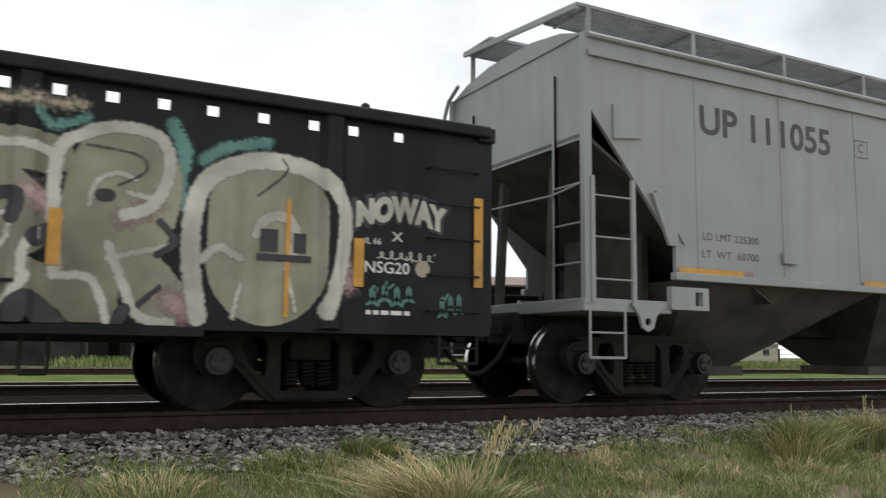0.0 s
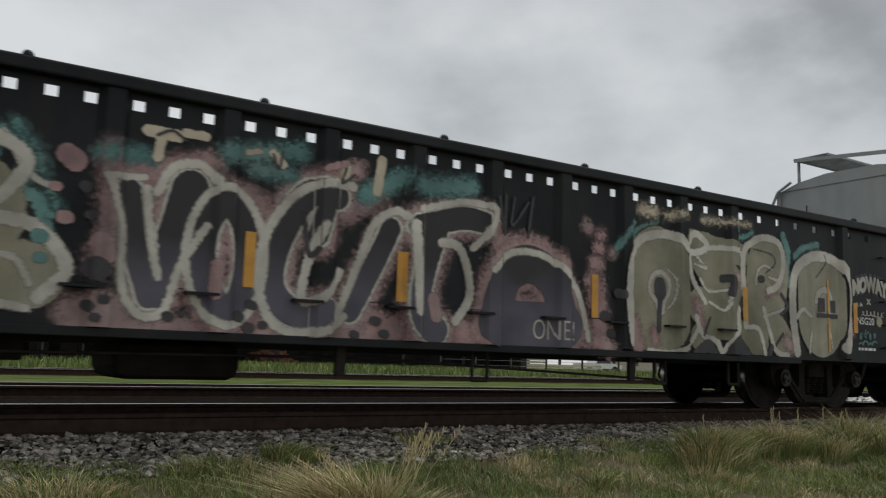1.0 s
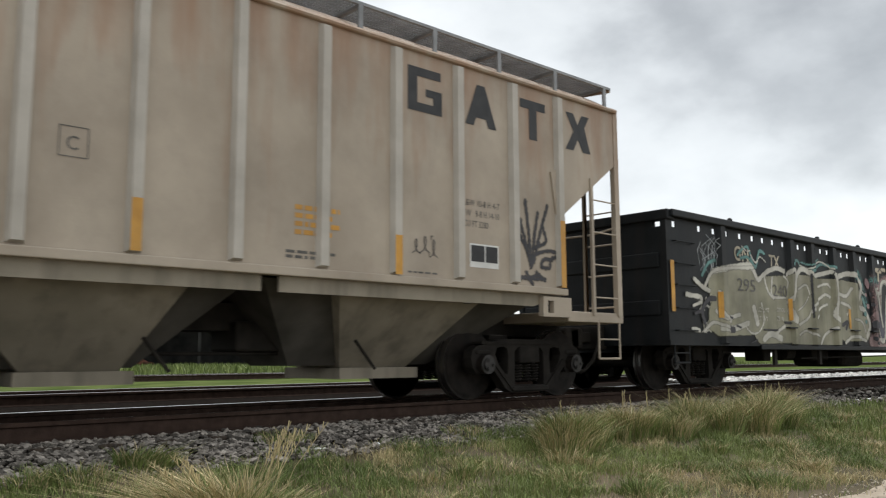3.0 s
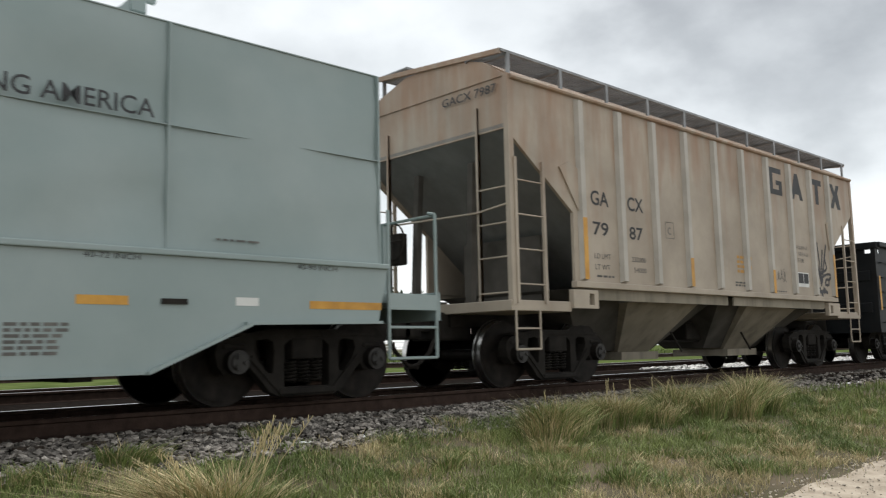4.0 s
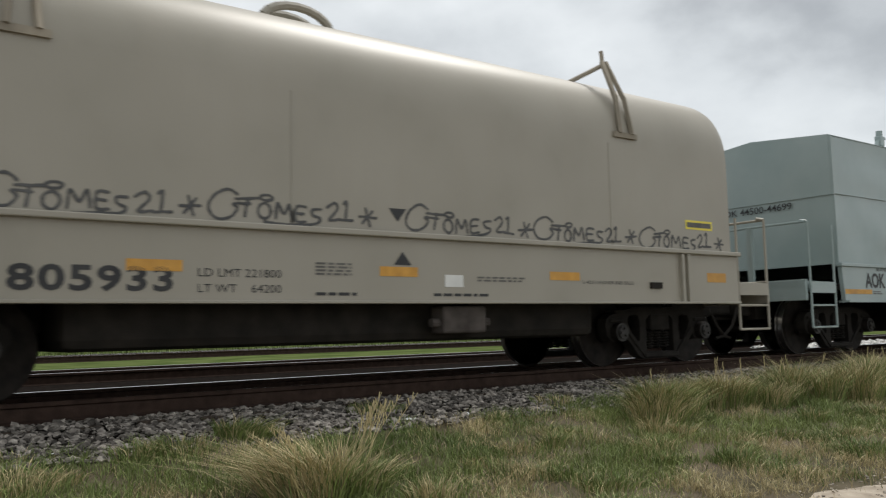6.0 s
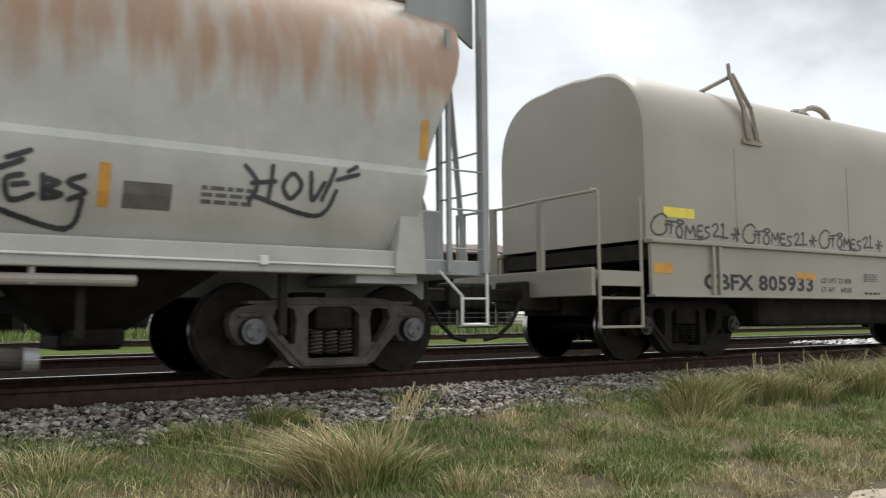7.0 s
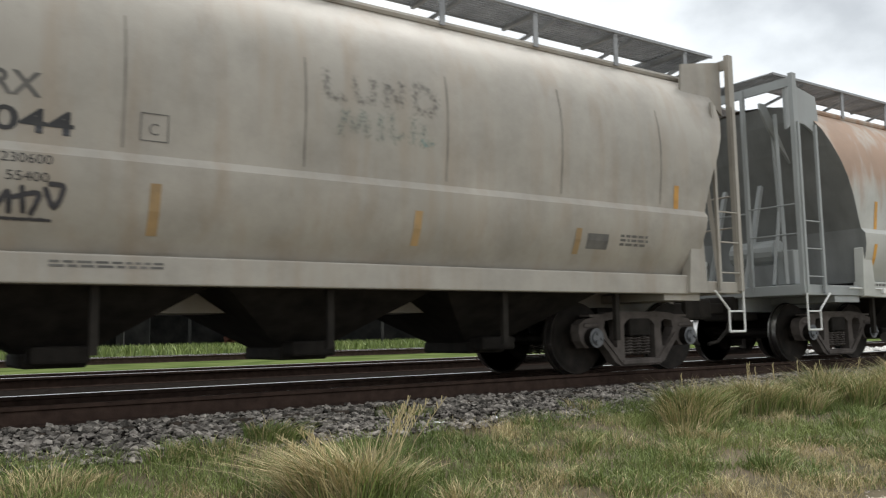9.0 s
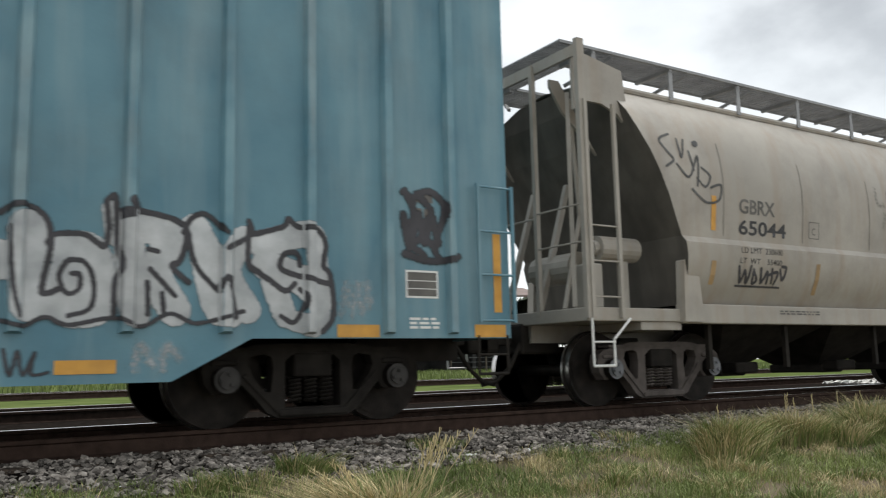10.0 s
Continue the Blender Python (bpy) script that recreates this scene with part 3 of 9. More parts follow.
# ---- lettering and painted shapes ----
def drape(bm, yf, xcuts=(), zcuts=()):
    """Cuts a flat painted shape at the folds of the wall behind it and lays it on that wall."""
    for x in xcuts:
        bmesh.ops.bisect_plane(bm, geom=bm.verts[:] + bm.edges[:] + bm.faces[:], plane_co=(x, 0, 0), plane_no=(1, 0, 0))
    for z in zcuts:
        bmesh.ops.bisect_plane(bm, geom=bm.verts[:] + bm.edges[:] + bm.faces[:], plane_co=(0, 0, z), plane_no=(0, 0, 1))
    for v in bm.verts:
        v.co.y = yf(v.co.x, v.co.z)


def font_bm(body, bold=0.0, spacing=1.0, shear=0.0, res=3):
    cu = bpy.data.curves.new("words", "FONT")
    cu.body, cu.offset, cu.space_character, cu.shear, cu.resolution_u = body, bold, spacing, shear, res
    o = bpy.data.objects.new("words", cu)
    me = bpy.data.meshes.new_from_object(o)
    bm = bm_new()
    bm.from_mesh(me)
    bpy.data.objects.remove(o)
    bpy.data.meshes.remove(me)
    bpy.data.curves.remove(cu)
    return bm


def smooth_path(pts, k=6):
    """Points along a soft curve through pts."""
    if len(pts) < 3:
        return list(pts)
    p = [pts[0]] + list(pts) + [pts[-1]]
    if math.dist(pts[0], pts[-1]) < 1e-6:
        p[0], p[-1] = pts[-2], pts[1]
    out = []
    for a, b, c, d in zip(p, p[1:], p[2:], p[3:]):
        for i in range(k):
            u = i / k
            out.append(tuple(0.5 * (2 * b[n] + (c[n] - a[n]) * u + (2 * a[n] - 5 * b[n] + 4 * c[n] - d[n]) * u * u + (3 * b[n] - a[n] - 3 * c[n] + d[n]) * u ** 3) for n in (0, 1)))
    return out + [tuple(pts[-1])]


def loop(cx, cz, rx, rz, n=12):
    return [(cx + rx * math.cos(2 * math.pi * i / n), cz + rz * math.sin(2 * math.pi * i / n)) for i in range(n + 1)]


MISTY = {}


def misty(material):
    """The same paint, thinning out to bare speckles where the spray thins."""
    if material.name not in MISTY:
        m = material.copy()
        m.name = "sprayed_" + material.name
        n, l = m.node_tree.nodes, m.node_tree.links
        at, nz, mx = n.new("ShaderNodeAttribute"), n.new("ShaderNodeTexNoise"), n.new("ShaderNodeMixShader")
        at.attribute_name = "spray_load"
        nz.inputs["Scale"].default_value, nz.inputs["Detail"].default_value = 26.0, 8.0
        mul, mr, tr = n.new("ShaderNodeMath"), n.new("ShaderNodeMapRange"), n.new("ShaderNodeBsdfTransparent")
        mul.operation = "MULTIPLY_ADD"
        mul.inputs[1].default_value = 0.9
        co = n.new("ShaderNodeTexCoord")
        l.new(co.outputs["Object"], nz.inputs["Vector"])
        l.new(nz.outputs[0], mul.inputs[0])
        l.new(at.outputs["Fac"], mul.inputs[2])
        l.new(mul.outputs[0], mr.inputs["Value"])
        mr.interpolation_type = "SMOOTHSTEP"
        mr.inputs["From Min"].default_value, mr.inputs["From Max"].default_value = 0.5, 1.25
        l.new(mr.outputs[0], mx.inputs[0])
        l.new(tr.outputs[0], mx.inputs[1])
        l.new(n["Principled BSDF"].outputs[0], mx.inputs[2])
        l.new(mx.outputs[0], n["Material Output"].inputs["Surface"])
        MISTY[material.name] = m
    return MISTY[material.name]


class Wall:
    """A car side: how far out it stands at (x, z), and where it folds."""

    def __init__(self, yf, xcuts=(), zcuts=()):
        self.yf, self.xcuts, self.zcuts = yf, list(xcuts), list(zcuts)

    def lay(self, name, bm, material, parent, lift=0.004, label=""):
        co = [v.co for v in bm.verts]
        x0, x1, z0, z1 = min(c.x for c in co), max(c.x for c in co), min(c.z for c in co), max(c.z for c in co)
        drape(bm, lambda x, z: self.yf(x, z) - lift, [x for x in self.xcuts if x0 < x < x1], [z for z in self.zcuts if z0 < z < z1])
        return part(name, bm, material, parent, label)

    def text(self, body, x, z, w, h, material, parent, bold=0.0, name="lettering", lift=0.004, label="", shear=0.0, spacing=1.0, warp=None):
        """Words filling a box w x h whose lower left corner is at (x, z)."""
        bm = font_bm(body, bold, spacing, shear)
        co = [v.co for v in bm.verts]
        x0, x1, y0, y1 = min(c.x for c in co), max(c.x for c in co), min(c.y for c in co), max(c.y for c in co)
        for v in bm.verts:
            u, t = (v.co.x - x0) / (x1 - x0), (v.co.y - y0) / (y1 - y0)
            if warp:
                u, t = warp(u, t)
            v.co = Vector((x + u * w, 0, z + t * h))
        return self.lay(name, bm, material, parent, lift, label)

    def patch(self, x0, x1, z0, z1, material, parent, name="marking", lift=0.004, label=""):
        bm = bm_new()
        bm.faces.new([bm.verts.new(c) for c in ((x0, 0, z0), (x1, 0, z0), (x1, 0, z1), (x0, 0, z1))])
        return self.lay(name, bm, material, parent, lift, label)

    def blob(self, cx, cz, rx, rz, seed, material, parent, name="painted_patch", lift=0.003, rough=0.25, n=40):
        bm = bm_new()
        vs = []
        for i in range(n):
            a = 2 * math.pi * i / n
            k = 1 + rough * (noise.noise((math.cos(a) * 1.5 + seed, math.sin(a) * 1.5, seed * 0.37)) + 0.5 * noise.noise((math.cos(a) * 4, math.sin(a) * 4 + seed, 1.0)))
            vs.append(bm.verts.new((cx + rx * k * math.cos(a), 0, cz + rz * k * math.sin(a))))
        bm.faces.new(vs)
        bmesh.ops.triangulate(bm, faces=bm.faces[:])
        return self.lay(name, bm, material, parent, lift)

    def stroke(self, pts, width, material, parent, name="spray_line", lift=0.006, closed=False):
        """A sprayed line through points (x, z)."""
        bm = bm_new()
        if closed:
            pts = list(pts) + [pts[0]]
        vs = []
        for i, (x, z) in enumerate(pts):
            a, b = pts[max(i - 1, 0)], pts[min(i + 1, len(pts) - 1)]
            dx, dz = b[0] - a[0], b[1] - a[1]
            d = math.hypot(dx, dz) or 1
            wd = width * 0.5 * (1.0 if 0 < i < len(pts) - 1 else 0.6)
            vs.append((bm.verts.new((x - dz / d * wd, 0, z + dx / d * wd)), bm.verts.new((x + dz / d * wd, 0, z - dx / d * wd))))
        for (a, b), (c, d) in zip(vs, vs[1:]):
            bm.faces.new((a, b, d, c))
        return self.lay(name, bm, material, parent, lift)

    def coat(self, strokes, grow, material, parent, name="graffiti_coat", lift=0.012, cell=0.02, ragged=0.0, clip=None, thin=1.0):
        """One coat of spray: all points nearer to the strokes than their half width plus grow, as one clean shape."""
        soft = 0.035 if ragged >= 0.02 else 0.02 if ragged >= 0.007 else 0.011
        segs = []
        for pts, r in strokes:
            sm = smooth_path(pts)
            segs += [(*a, *b, r) for a, b in zip(sm, sm[1:])]
        sg = np.array(segs)
        m = sg[:, 4].max() + grow + 0.1
        x0, x1 = min(sg[:, 0].min(), sg[:, 2].min()) - m, max(sg[:, 0].max(), sg[:, 2].max()) + m
        z0, z1 = min(sg[:, 1].min(), sg[:, 3].min()) - m, max(sg[:, 1].max(), sg[:, 3].max()) + m
        if clip:
            z0, z1 = max(z0, clip[0]), min(z1, clip[1])
        nx, nz = max(2, int((x1 - x0) / cell)), max(2, int((z1 - z0) / cell))
        gx, gz = np.meshgrid(np.linspace(x0, x1, nx + 1), np.linspace(z0, z1, nz + 1))
        f = np.full(gx.shape, -9.0)
        for ax, az, bx, bz, r in sg:
            dx, dz = bx - ax, bz - az
            t = np.clip(((gx - ax) * dx + (gz - az) * dz) / (dx * dx + dz * dz + 1e-9), 0, 1)
            f = np.maximum(f, r + grow - np.hypot(gx - ax - t * dx, gz - az - t * dz))
        rg = np.random.default_rng(len(segs))
        f = f + rg.normal(0, ragged * 0.45, f.shape)
        soft *= 1 if thin == 1 else 2.5
        d = np.clip((f + soft) / (2 * soft), 0, 1) * thin
        f = f + soft
        dens = []
        verts, index, faces = [], {}, []

        def corner(i, j):
            k = (i, j)
            if k not in index:
                index[k] = len(verts)
                verts.append((gx[j, i], gz[j, i]))
                dens.append(d[j, i])
            return index[k]

        def cross(i, j, k, l):
            key = (i, j, k, l) if (i, j) < (k, l) else (k, l, i, j)
            if key not in index:
                a, b, c, e = key
                u = f[b, a] / (f[b, a] - f[e, c])
                index[key] = len(verts)
                verts.append((gx[b, a] + u * (gx[e, c] - gx[b, a]), gz[b, a] + u * (gz[e, c] - gz[b, a])))
                dens.append(0.0)
            return index[key]
        inside = f > 0
        for j in range(nz):
            for i in range(nx):
                ring = ((i, j), (i + 1, j), (i + 1, j + 1), (i, j + 1))
                on = [inside[b, a] for a, b in ring]
                if not any(on):
                    continue
                poly = []
                for k in range(4):
                    p, q = ring[k], ring[(k + 1) % 4]
                    if on[k]:
                        poly.append(corner(*p))
                    if on[k] != on[(k + 1) % 4]:
                        poly.append(cross(*p, *q))
                if len(poly) > 2:
                    faces.append(poly)
        me = bpy.data.meshes.new(name)
        me.from_pydata([(x, self.yf(x, z) - lift, z) for x, z in verts], [], faces)
        at = me.attributes.new("spray_load", "FLOAT", "POINT")
        at.data.foreach_set("value", np.array(dens, dtype=np.float32))
        me.materials.append(misty(material))
        ob = new(name, me)
        ob.parent = parent
        return ob

    def bars_of_text(self, x, z, w, rows, h, material, parent, seed=1):
        """Lines of small print, drawn as plain bars."""
        r = random.Random(seed)
        bm = bm_new()
        for k in range(rows):
            u = x
            while u < x + w * r.uniform(0.75, 1.0):
                step = min(r.uniform(0.04, 0.13), x + w - u)
                zz = z - k * h * 1.7
                bm.faces.new([bm.verts.new(c) for c in ((u, 0, zz), (u + step, 0, zz), (u + step, 0, zz + h), (u, 0, zz + h))])
                u += step + 0.025
        self.lay("small_print", bm, material, parent)

    def scribble(self, x, z, w, h, material, parent, seed, loops=7, width=0.02):
        """A hand-style tag as looping strokes."""
        r = random.Random(seed)
        pts = []
        for i in range(loops):
            cx = x + w * (i + 0.5) / loops
            up, dn = r.uniform(0.75, 1.05) * h, r.uniform(-0.1, 0.2) * h
            k = w / loops
            for u in np.linspace(0, 1, 9):
                pts.append((cx + k * (u - 0.5) + 0.35 * k * math.sin(6.28 * u), z + dn + (up - dn) * (0.5 - 0.5 * math.cos(6.28 * u))))
        self.stroke(pts, width, material, parent, "tag_line")
        for _ in range(loops // 2):
            a = (x + r.uniform(0, w), z + r.uniform(0.2, 1.1) * h)
            self.stroke([a, (a[0] + r.uniform(-0.1, 0.25) * h, a[1] + r.uniform(-0.5, 0.5) * h), (a[0] + r.uniform(0, 0.4) * h, a[1] + r.uniform(-0.5, 0.4) * h)], width, material, parent, "tag_line")


# ---- shared car fittings ----
def ladder(car, x0, x1, y, z0, z1, material, step=0.36, name="ladder", flat=0.05, rung_top=9.0):
    bm = bm_new()
    for x in (x0, x1):
        box(bm, x - flat / 2, x + flat / 2, y - 0.02, y + 0.02, z0, z1)
    z = z0 + 0.25
    while z < min(z1 - 0.05, rung_top):
        bar(bm, (x0, y, z), (x1, y, z), 0.011, 6)
        z += step
    return part(name, bm, material, car)


def stirrup(car, x0, x1, y, z0, z1, material, lean=0.0):
    bm = bm_new()
    bars(bm, [(x0, y, z1), (x0, y, z0), (x1, y, z0), (x1, y, z0 + (z1 - z0) * 0.55), (x1 + lean, y, z1)], 0.016, 6)
    bar(bm, (x0, y, (z0 + z1) / 2), (x1, y, (z0 + z1) / 2), 0.012, 6)
    return part("step", bm, material, car, "bent bar stirrup step")


def grating(car, x0, x1, y0, y1, z, material, name="running_board", dx=0.045):
    bm = bm_new()
    n = max(2, int((y1 - y0) / 0.055))
    for i in range(n + 1):
        y = y0 + (y1 - y0) * i / n
        t = 0.014 if i in (0, n) else 0.005
        box(bm, x0, x1, y - t, y + t, z - (0.025 if i in (0, n) else 0.012), z + 0.012)
    k = int((x1 - x0) / dx)
    for i in range(k + 1):
        x = x0 + (x1 - x0) * i / k
        box(bm, x - 0.005, x + 0.005, y0, y1, z - 0.01, z + 0.008)
    return part(name, bm, material, car, "open steel grating walkway")


def grab(car, a, b, out, material, name="grab_iron"):
    bm = bm_new()
    a, b, o = Vector(a), Vector(b), Vector(out)
    bars(bm, [a, a + o, b + o, b], 0.011, 6)
    return part(name, bm, material, car)


def end_hoses(car, half):
    for s in (-1, 1):
        coupler(car, s * half, s)


def brake_wheel(car, x, y, z, material):
    bm = bm_new()
    pts = [(x, y + 0.27 * math.cos(a), z + 0.27 * math.sin(a)) for a in np.linspace(0, 2 * math.pi, 21)]
    bars(bm, pts, 0.014, 6)
    for k in range(4):
        bar(bm, (x, y, z), pts[k * 5], 0.01, 6)
    part("brake_wheel", bm, material, car, "round hand brake wheel")
    bm = box(bm_new(), x + 0.03, x + 0.18, y - 0.14, y + 0.14, z - 0.35, z + 0.12, 0.02)
    part("brake_gear_box", bm, material, car)


# ---- the train ----
CARS = []


def railcar(name, label, s0):
    car = thing(name, label, "freight car", group="cars of the freight train", at=pose(s0, TRACK, 0))
    CARS.append((car, s0))
    return car


FLAT = Wall(lambda x, z: -1.55)


def flat_hopper(car, half, low, paint, ribs, z_low, z_knee, z_top, bays, rib_paint, rib_depth=0.09, bay_paint=None, drop=0.85, ladder_top=3.05, rungs=(1.26, 1.73, 2.18, 2.66), rise=0.22, slope=None):
    """A straight-sided covered hopper: side sheets cut away at the ends over sloping floor sheets."""
    side = [(-half, z_top), (-half, z_top - 0.82), (-low, z_knee), (-low, z_low), (low, z_low), (low, z_knee), (half, z_top - 0.82), (half, z_top)]
    for s in (-1, 1):
        part("side_sheet", prism(bm_new(), side, s * 1.50, s * 1.55), paint, car)
    for s in (-1, 1):
        bm = box(bm_new(), s * half - 0.03 * (s > 0), s * half + 0.03 * (s < 0), -1.5, 1.5, z_top - drop, z_top)
        crown = [(-1.5, z_top), (-1.1, z_top + rise * 0.6), (-0.5, z_top + rise), (0.5, z_top + rise), (1.1, z_top + rise * 0.6), (1.5, z_top)]
        cap = [[bm.verts.new((s * half + d, y, z - 0.004)) for y, z in crown] for d in (-0.02, 0.02)]
        for ring in cap:
            bm.faces.new(ring)
        for i in range(len(crown)):
            j = (i + 1) % len(crown)
            bm.faces.new((cap[0][i], cap[0][j], cap[1][j], cap[1][i]))
        part("end_sheet", bm, paint, car, "end wall of the car above the slope sheet")
        # the default paint already holds the shade below the overhang
        bm = prism(bm_new(), [(s * half, z_top - drop + 0.02), (s * half, z_top - drop + 0.07), (s * (low - 1.55), 1.25), (s * (low - 1.6), 1.2)], -1.5, 1.5)
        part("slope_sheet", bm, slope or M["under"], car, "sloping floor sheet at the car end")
    # arched roof
    bm = bm_new()
    arch = [(-1.56, z_top - 0.06), (-1.56, z_top), (-1.1, z_top + rise * 0.6), (-0.5, z_top + rise), (0.5, z_top + rise), (1.1, z_top + rise * 0.6), (1.56, z_top), (1.56, z_top - 0.06)]
    va = [bm.verts.new((-half + 0.03, y, z)) for y, z in arch]
    vb = [bm.verts.new((half - 0.03, y, z)) for y, z in arch]
    bm.faces.new(va)
    bm.faces.new(vb[::-1])
    for i in range(len(arch)):
        j = (i + 1) % len(arch)
        bm.faces.new((va[i], vb[i], vb[j], va[j]))
    part("roof", bm, paint, car, smooth=True)
    for s in (-1, 1):
        part("eave_rail", bar(bm_new(), (-half, s * 1.57, z_top - 0.03), (half, s * 1.57, z_top - 0.03), 0.035, 8), paint, car)
    for x in ribs:
        for s in (-1, 1):
            bm = bm_new()
            zb, yo, yi = z_low + 0.02, s * (1.55 + rib_depth), s * 1.55
            if abs(x) > low:
                continue
            v = [bm.verts.new(c) for c in ((x - 0.075, yi, zb), (x - 0.05, yo, zb + 0.02), (x + 0.05, yo, zb + 0.02), (x + 0.075, yi, zb))]
            u = [bm.verts.new(c) for c in ((x - 0.075, yi, z_top - 0.08), (x - 0.05, yo, z_top - 0.1), (x + 0.05, yo, z_top - 0.1), (x + 0.075, yi, z_top - 0.08))]
            bm.faces.new(v)
            bm.faces.new(u[::-1])
            for i in range(4):
                bm.faces.new((v[i], v[(i + 1) % 4], u[(i + 1) % 4], u[i]))
            part("rib", bm, rib_paint, car)
    # side sill and platforms
    for s in (-1, 1):
        part("side_sill", box(bm_new(), -low - 0.05, low + 0.05, s * 1.56 - 0.05, s * 1.56 + 0.05, z_low - 0.09, z_low, 0.01), paint, car)
    part("centre_sill", box(bm_new(), -half, half, -0.35, 0.35, 0.85, 1.15), M["steel_dark"], car)
    for s in (-1, 1):
        part("end_platform", box(bm_new(), s * (half - 0.55) - 0.62, s * (half - 0.55) + 0.62, -1.55, 1.55, 1.02, 1.16, 0.01), paint, car)
        for sy in (-1, 1):
            part("bolster_plate", plate_with_holes(bm_new(), [(s * (low - 0.45), 1.07), (s * (low + 0.12), 1.07), (s * (low + 0.12), 1.33), (s * (low - 0.45), 1.33)], [[(s * (low - 0.36), 1.12), (s * (low - 0.24), 1.12), (s * (low - 0.24), 1.28), (s * (low - 0.36), 1.28)]], sy * 1.52, sy * 1.6), paint, car, "pale plate with an upright slot")
            gx = low - 0.12
            part("gusset_plate", prism(bm_new(), [(s * gx, z_knee + 0.02), (s * (gx + 0.42), z_knee + 0.62), (s * (gx + 0.2), z_knee + 0.72), (s * (gx - 0.1), z_knee + 0.6)], sy * 1.553, sy * 1.575), paint, car, "slotted corner gusset plate")
    # bay paints carry the shade below the sill in their colour
    for b in bays:
        bm = bay(bm_new(), *b, 1.5, 0.45, z_low - 0.06, 0.42)
        box(bm, b[2] - 0.1, b[3] + 0.1, -0.6, 0.6, 0.3, 0.43)
        part("hopper_bay", bm, bay_paint or paint, car, "sloping discharge hopper, shade and grime in its colour")
    # ends: posts, ladders, braces
    for s in (-1, 1):
        for sy in (-1, 1):
            bm = bm_new()
            box(bm, s * half - 0.05, s * half + 0.05, sy * 1.52 - 0.04, sy * 1.52 + 0.04, 1.1, z_top)
            part("corner_post", bm, paint, car)
            ladder(car, s * (half - 0.05), s * (half - 0.62), sy * 1.56, 1.12, ladder_top, paint, 0.46)
            ladder(car, s * half, s * half + s * 0.0001, sy * 0.95, 1.1, z_top - 0.35, paint, 9, "end_post", 0.06)
            stirrup(car, s * (half - 0.02), s * (half - 0.5), sy * 1.54, 0.52, 1.06, paint)
        part("end_handrail", bars(bm_new(), [(s * (half + 0.05), -1.5, 2.42), (s * (half + 0.05), -0.95, 2.36), (s * (half + 0.05), 1.5, 2.42)], 0.014), paint, car)
        for z in rungs:
            part("grab_iron", bar(bm_new(), (s * (half + 0.03), -1.5, z), (s * (half + 0.03), -0.95, z), 0.012), paint, car)
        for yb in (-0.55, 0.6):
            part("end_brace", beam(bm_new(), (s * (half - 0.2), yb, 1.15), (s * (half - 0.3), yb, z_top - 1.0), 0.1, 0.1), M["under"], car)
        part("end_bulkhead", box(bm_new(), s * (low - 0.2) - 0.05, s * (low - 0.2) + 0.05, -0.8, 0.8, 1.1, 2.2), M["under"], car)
        # curved handrail over the far corner of the end
        part("roof_handrail", bars(bm_new(), [(s * (half + 0.1), 1.6, z_top - 1.2), (s * (half + 0.1), 1.62, z_top - 0.25), (s * (half + 0.1), 1.5, z_top - 0.02), (s * (half + 0.1), 1.2, z_top + 0.14)], 0.028, 8), paint, car)
        part("crossover_rail", beam(bm_new(), (s * (half + 0.04), -1.45, z_top + 0.34), (s * (half + 0.0401), 1.15, z_top + 0.58), 0.07, 0.04), paint, car)
    # walkway along the roof edges
    for s in (-1, 1):
        y0, y1 = (-1.45, -0.8) if s < 0 else (0.45, 1.15)
        zw = z_top + (0.36 if s < 0 else 0.6)
        grating(car, -half - 0.05, half + 0.05, y0, y1, zw, M["galv"])
        for k in range(11):
            x = -half + 0.1 + k * (2 * half - 0.2) / 10
            yo = y0 if s < 0 else y1
            bm = box(bm_new(), x - 0.03, x + 0.03, yo - 0.015, yo + 0.015, z_top + (0 if s < 0 else 0.12), zw)
            box(bm, x - 0.02, x + 0.02, y0, y1, zw - 0.05, zw - 0.01)
            part("walkway_bracket", bm, M["galv"], car)
    for k in range(6):
        x = -half * 0.8 + k * half * 0.32
        bm = bm_new()
        bmesh.ops.create_cone(bm, cap_ends=True, segments=18, radius1=0.36, radius2=0.33, depth=0.14, matrix=pose(x, 0, z_top + rise + 0.07))
        part("roof_hatch", bm, paint, car, smooth=True)
    end_hoses(car, half + 0.05)


def truck_brake_details(car, xs):
    bm = bm_new()
    for x in xs:
        bar(bm, (x, -0.9, 0.75), (x + 0.25, -0.95, 0.42), 0.02)
    bar(bm, (xs[0], -0.4, 0.6), (xs[-1], -0.4, 0.6), 0.02)
    box(bm, 0.2, 0.9, -0.5, 0.1, 0.62, 0.95, 0.03)
    bar(bm, (1.2, -0.3, 0.8), (2.0, -0.3, 0.8), 0.16, 12)
    part("brake_rigging", bm, M["steel_dark"], car, "dark brake rods and cylinder")


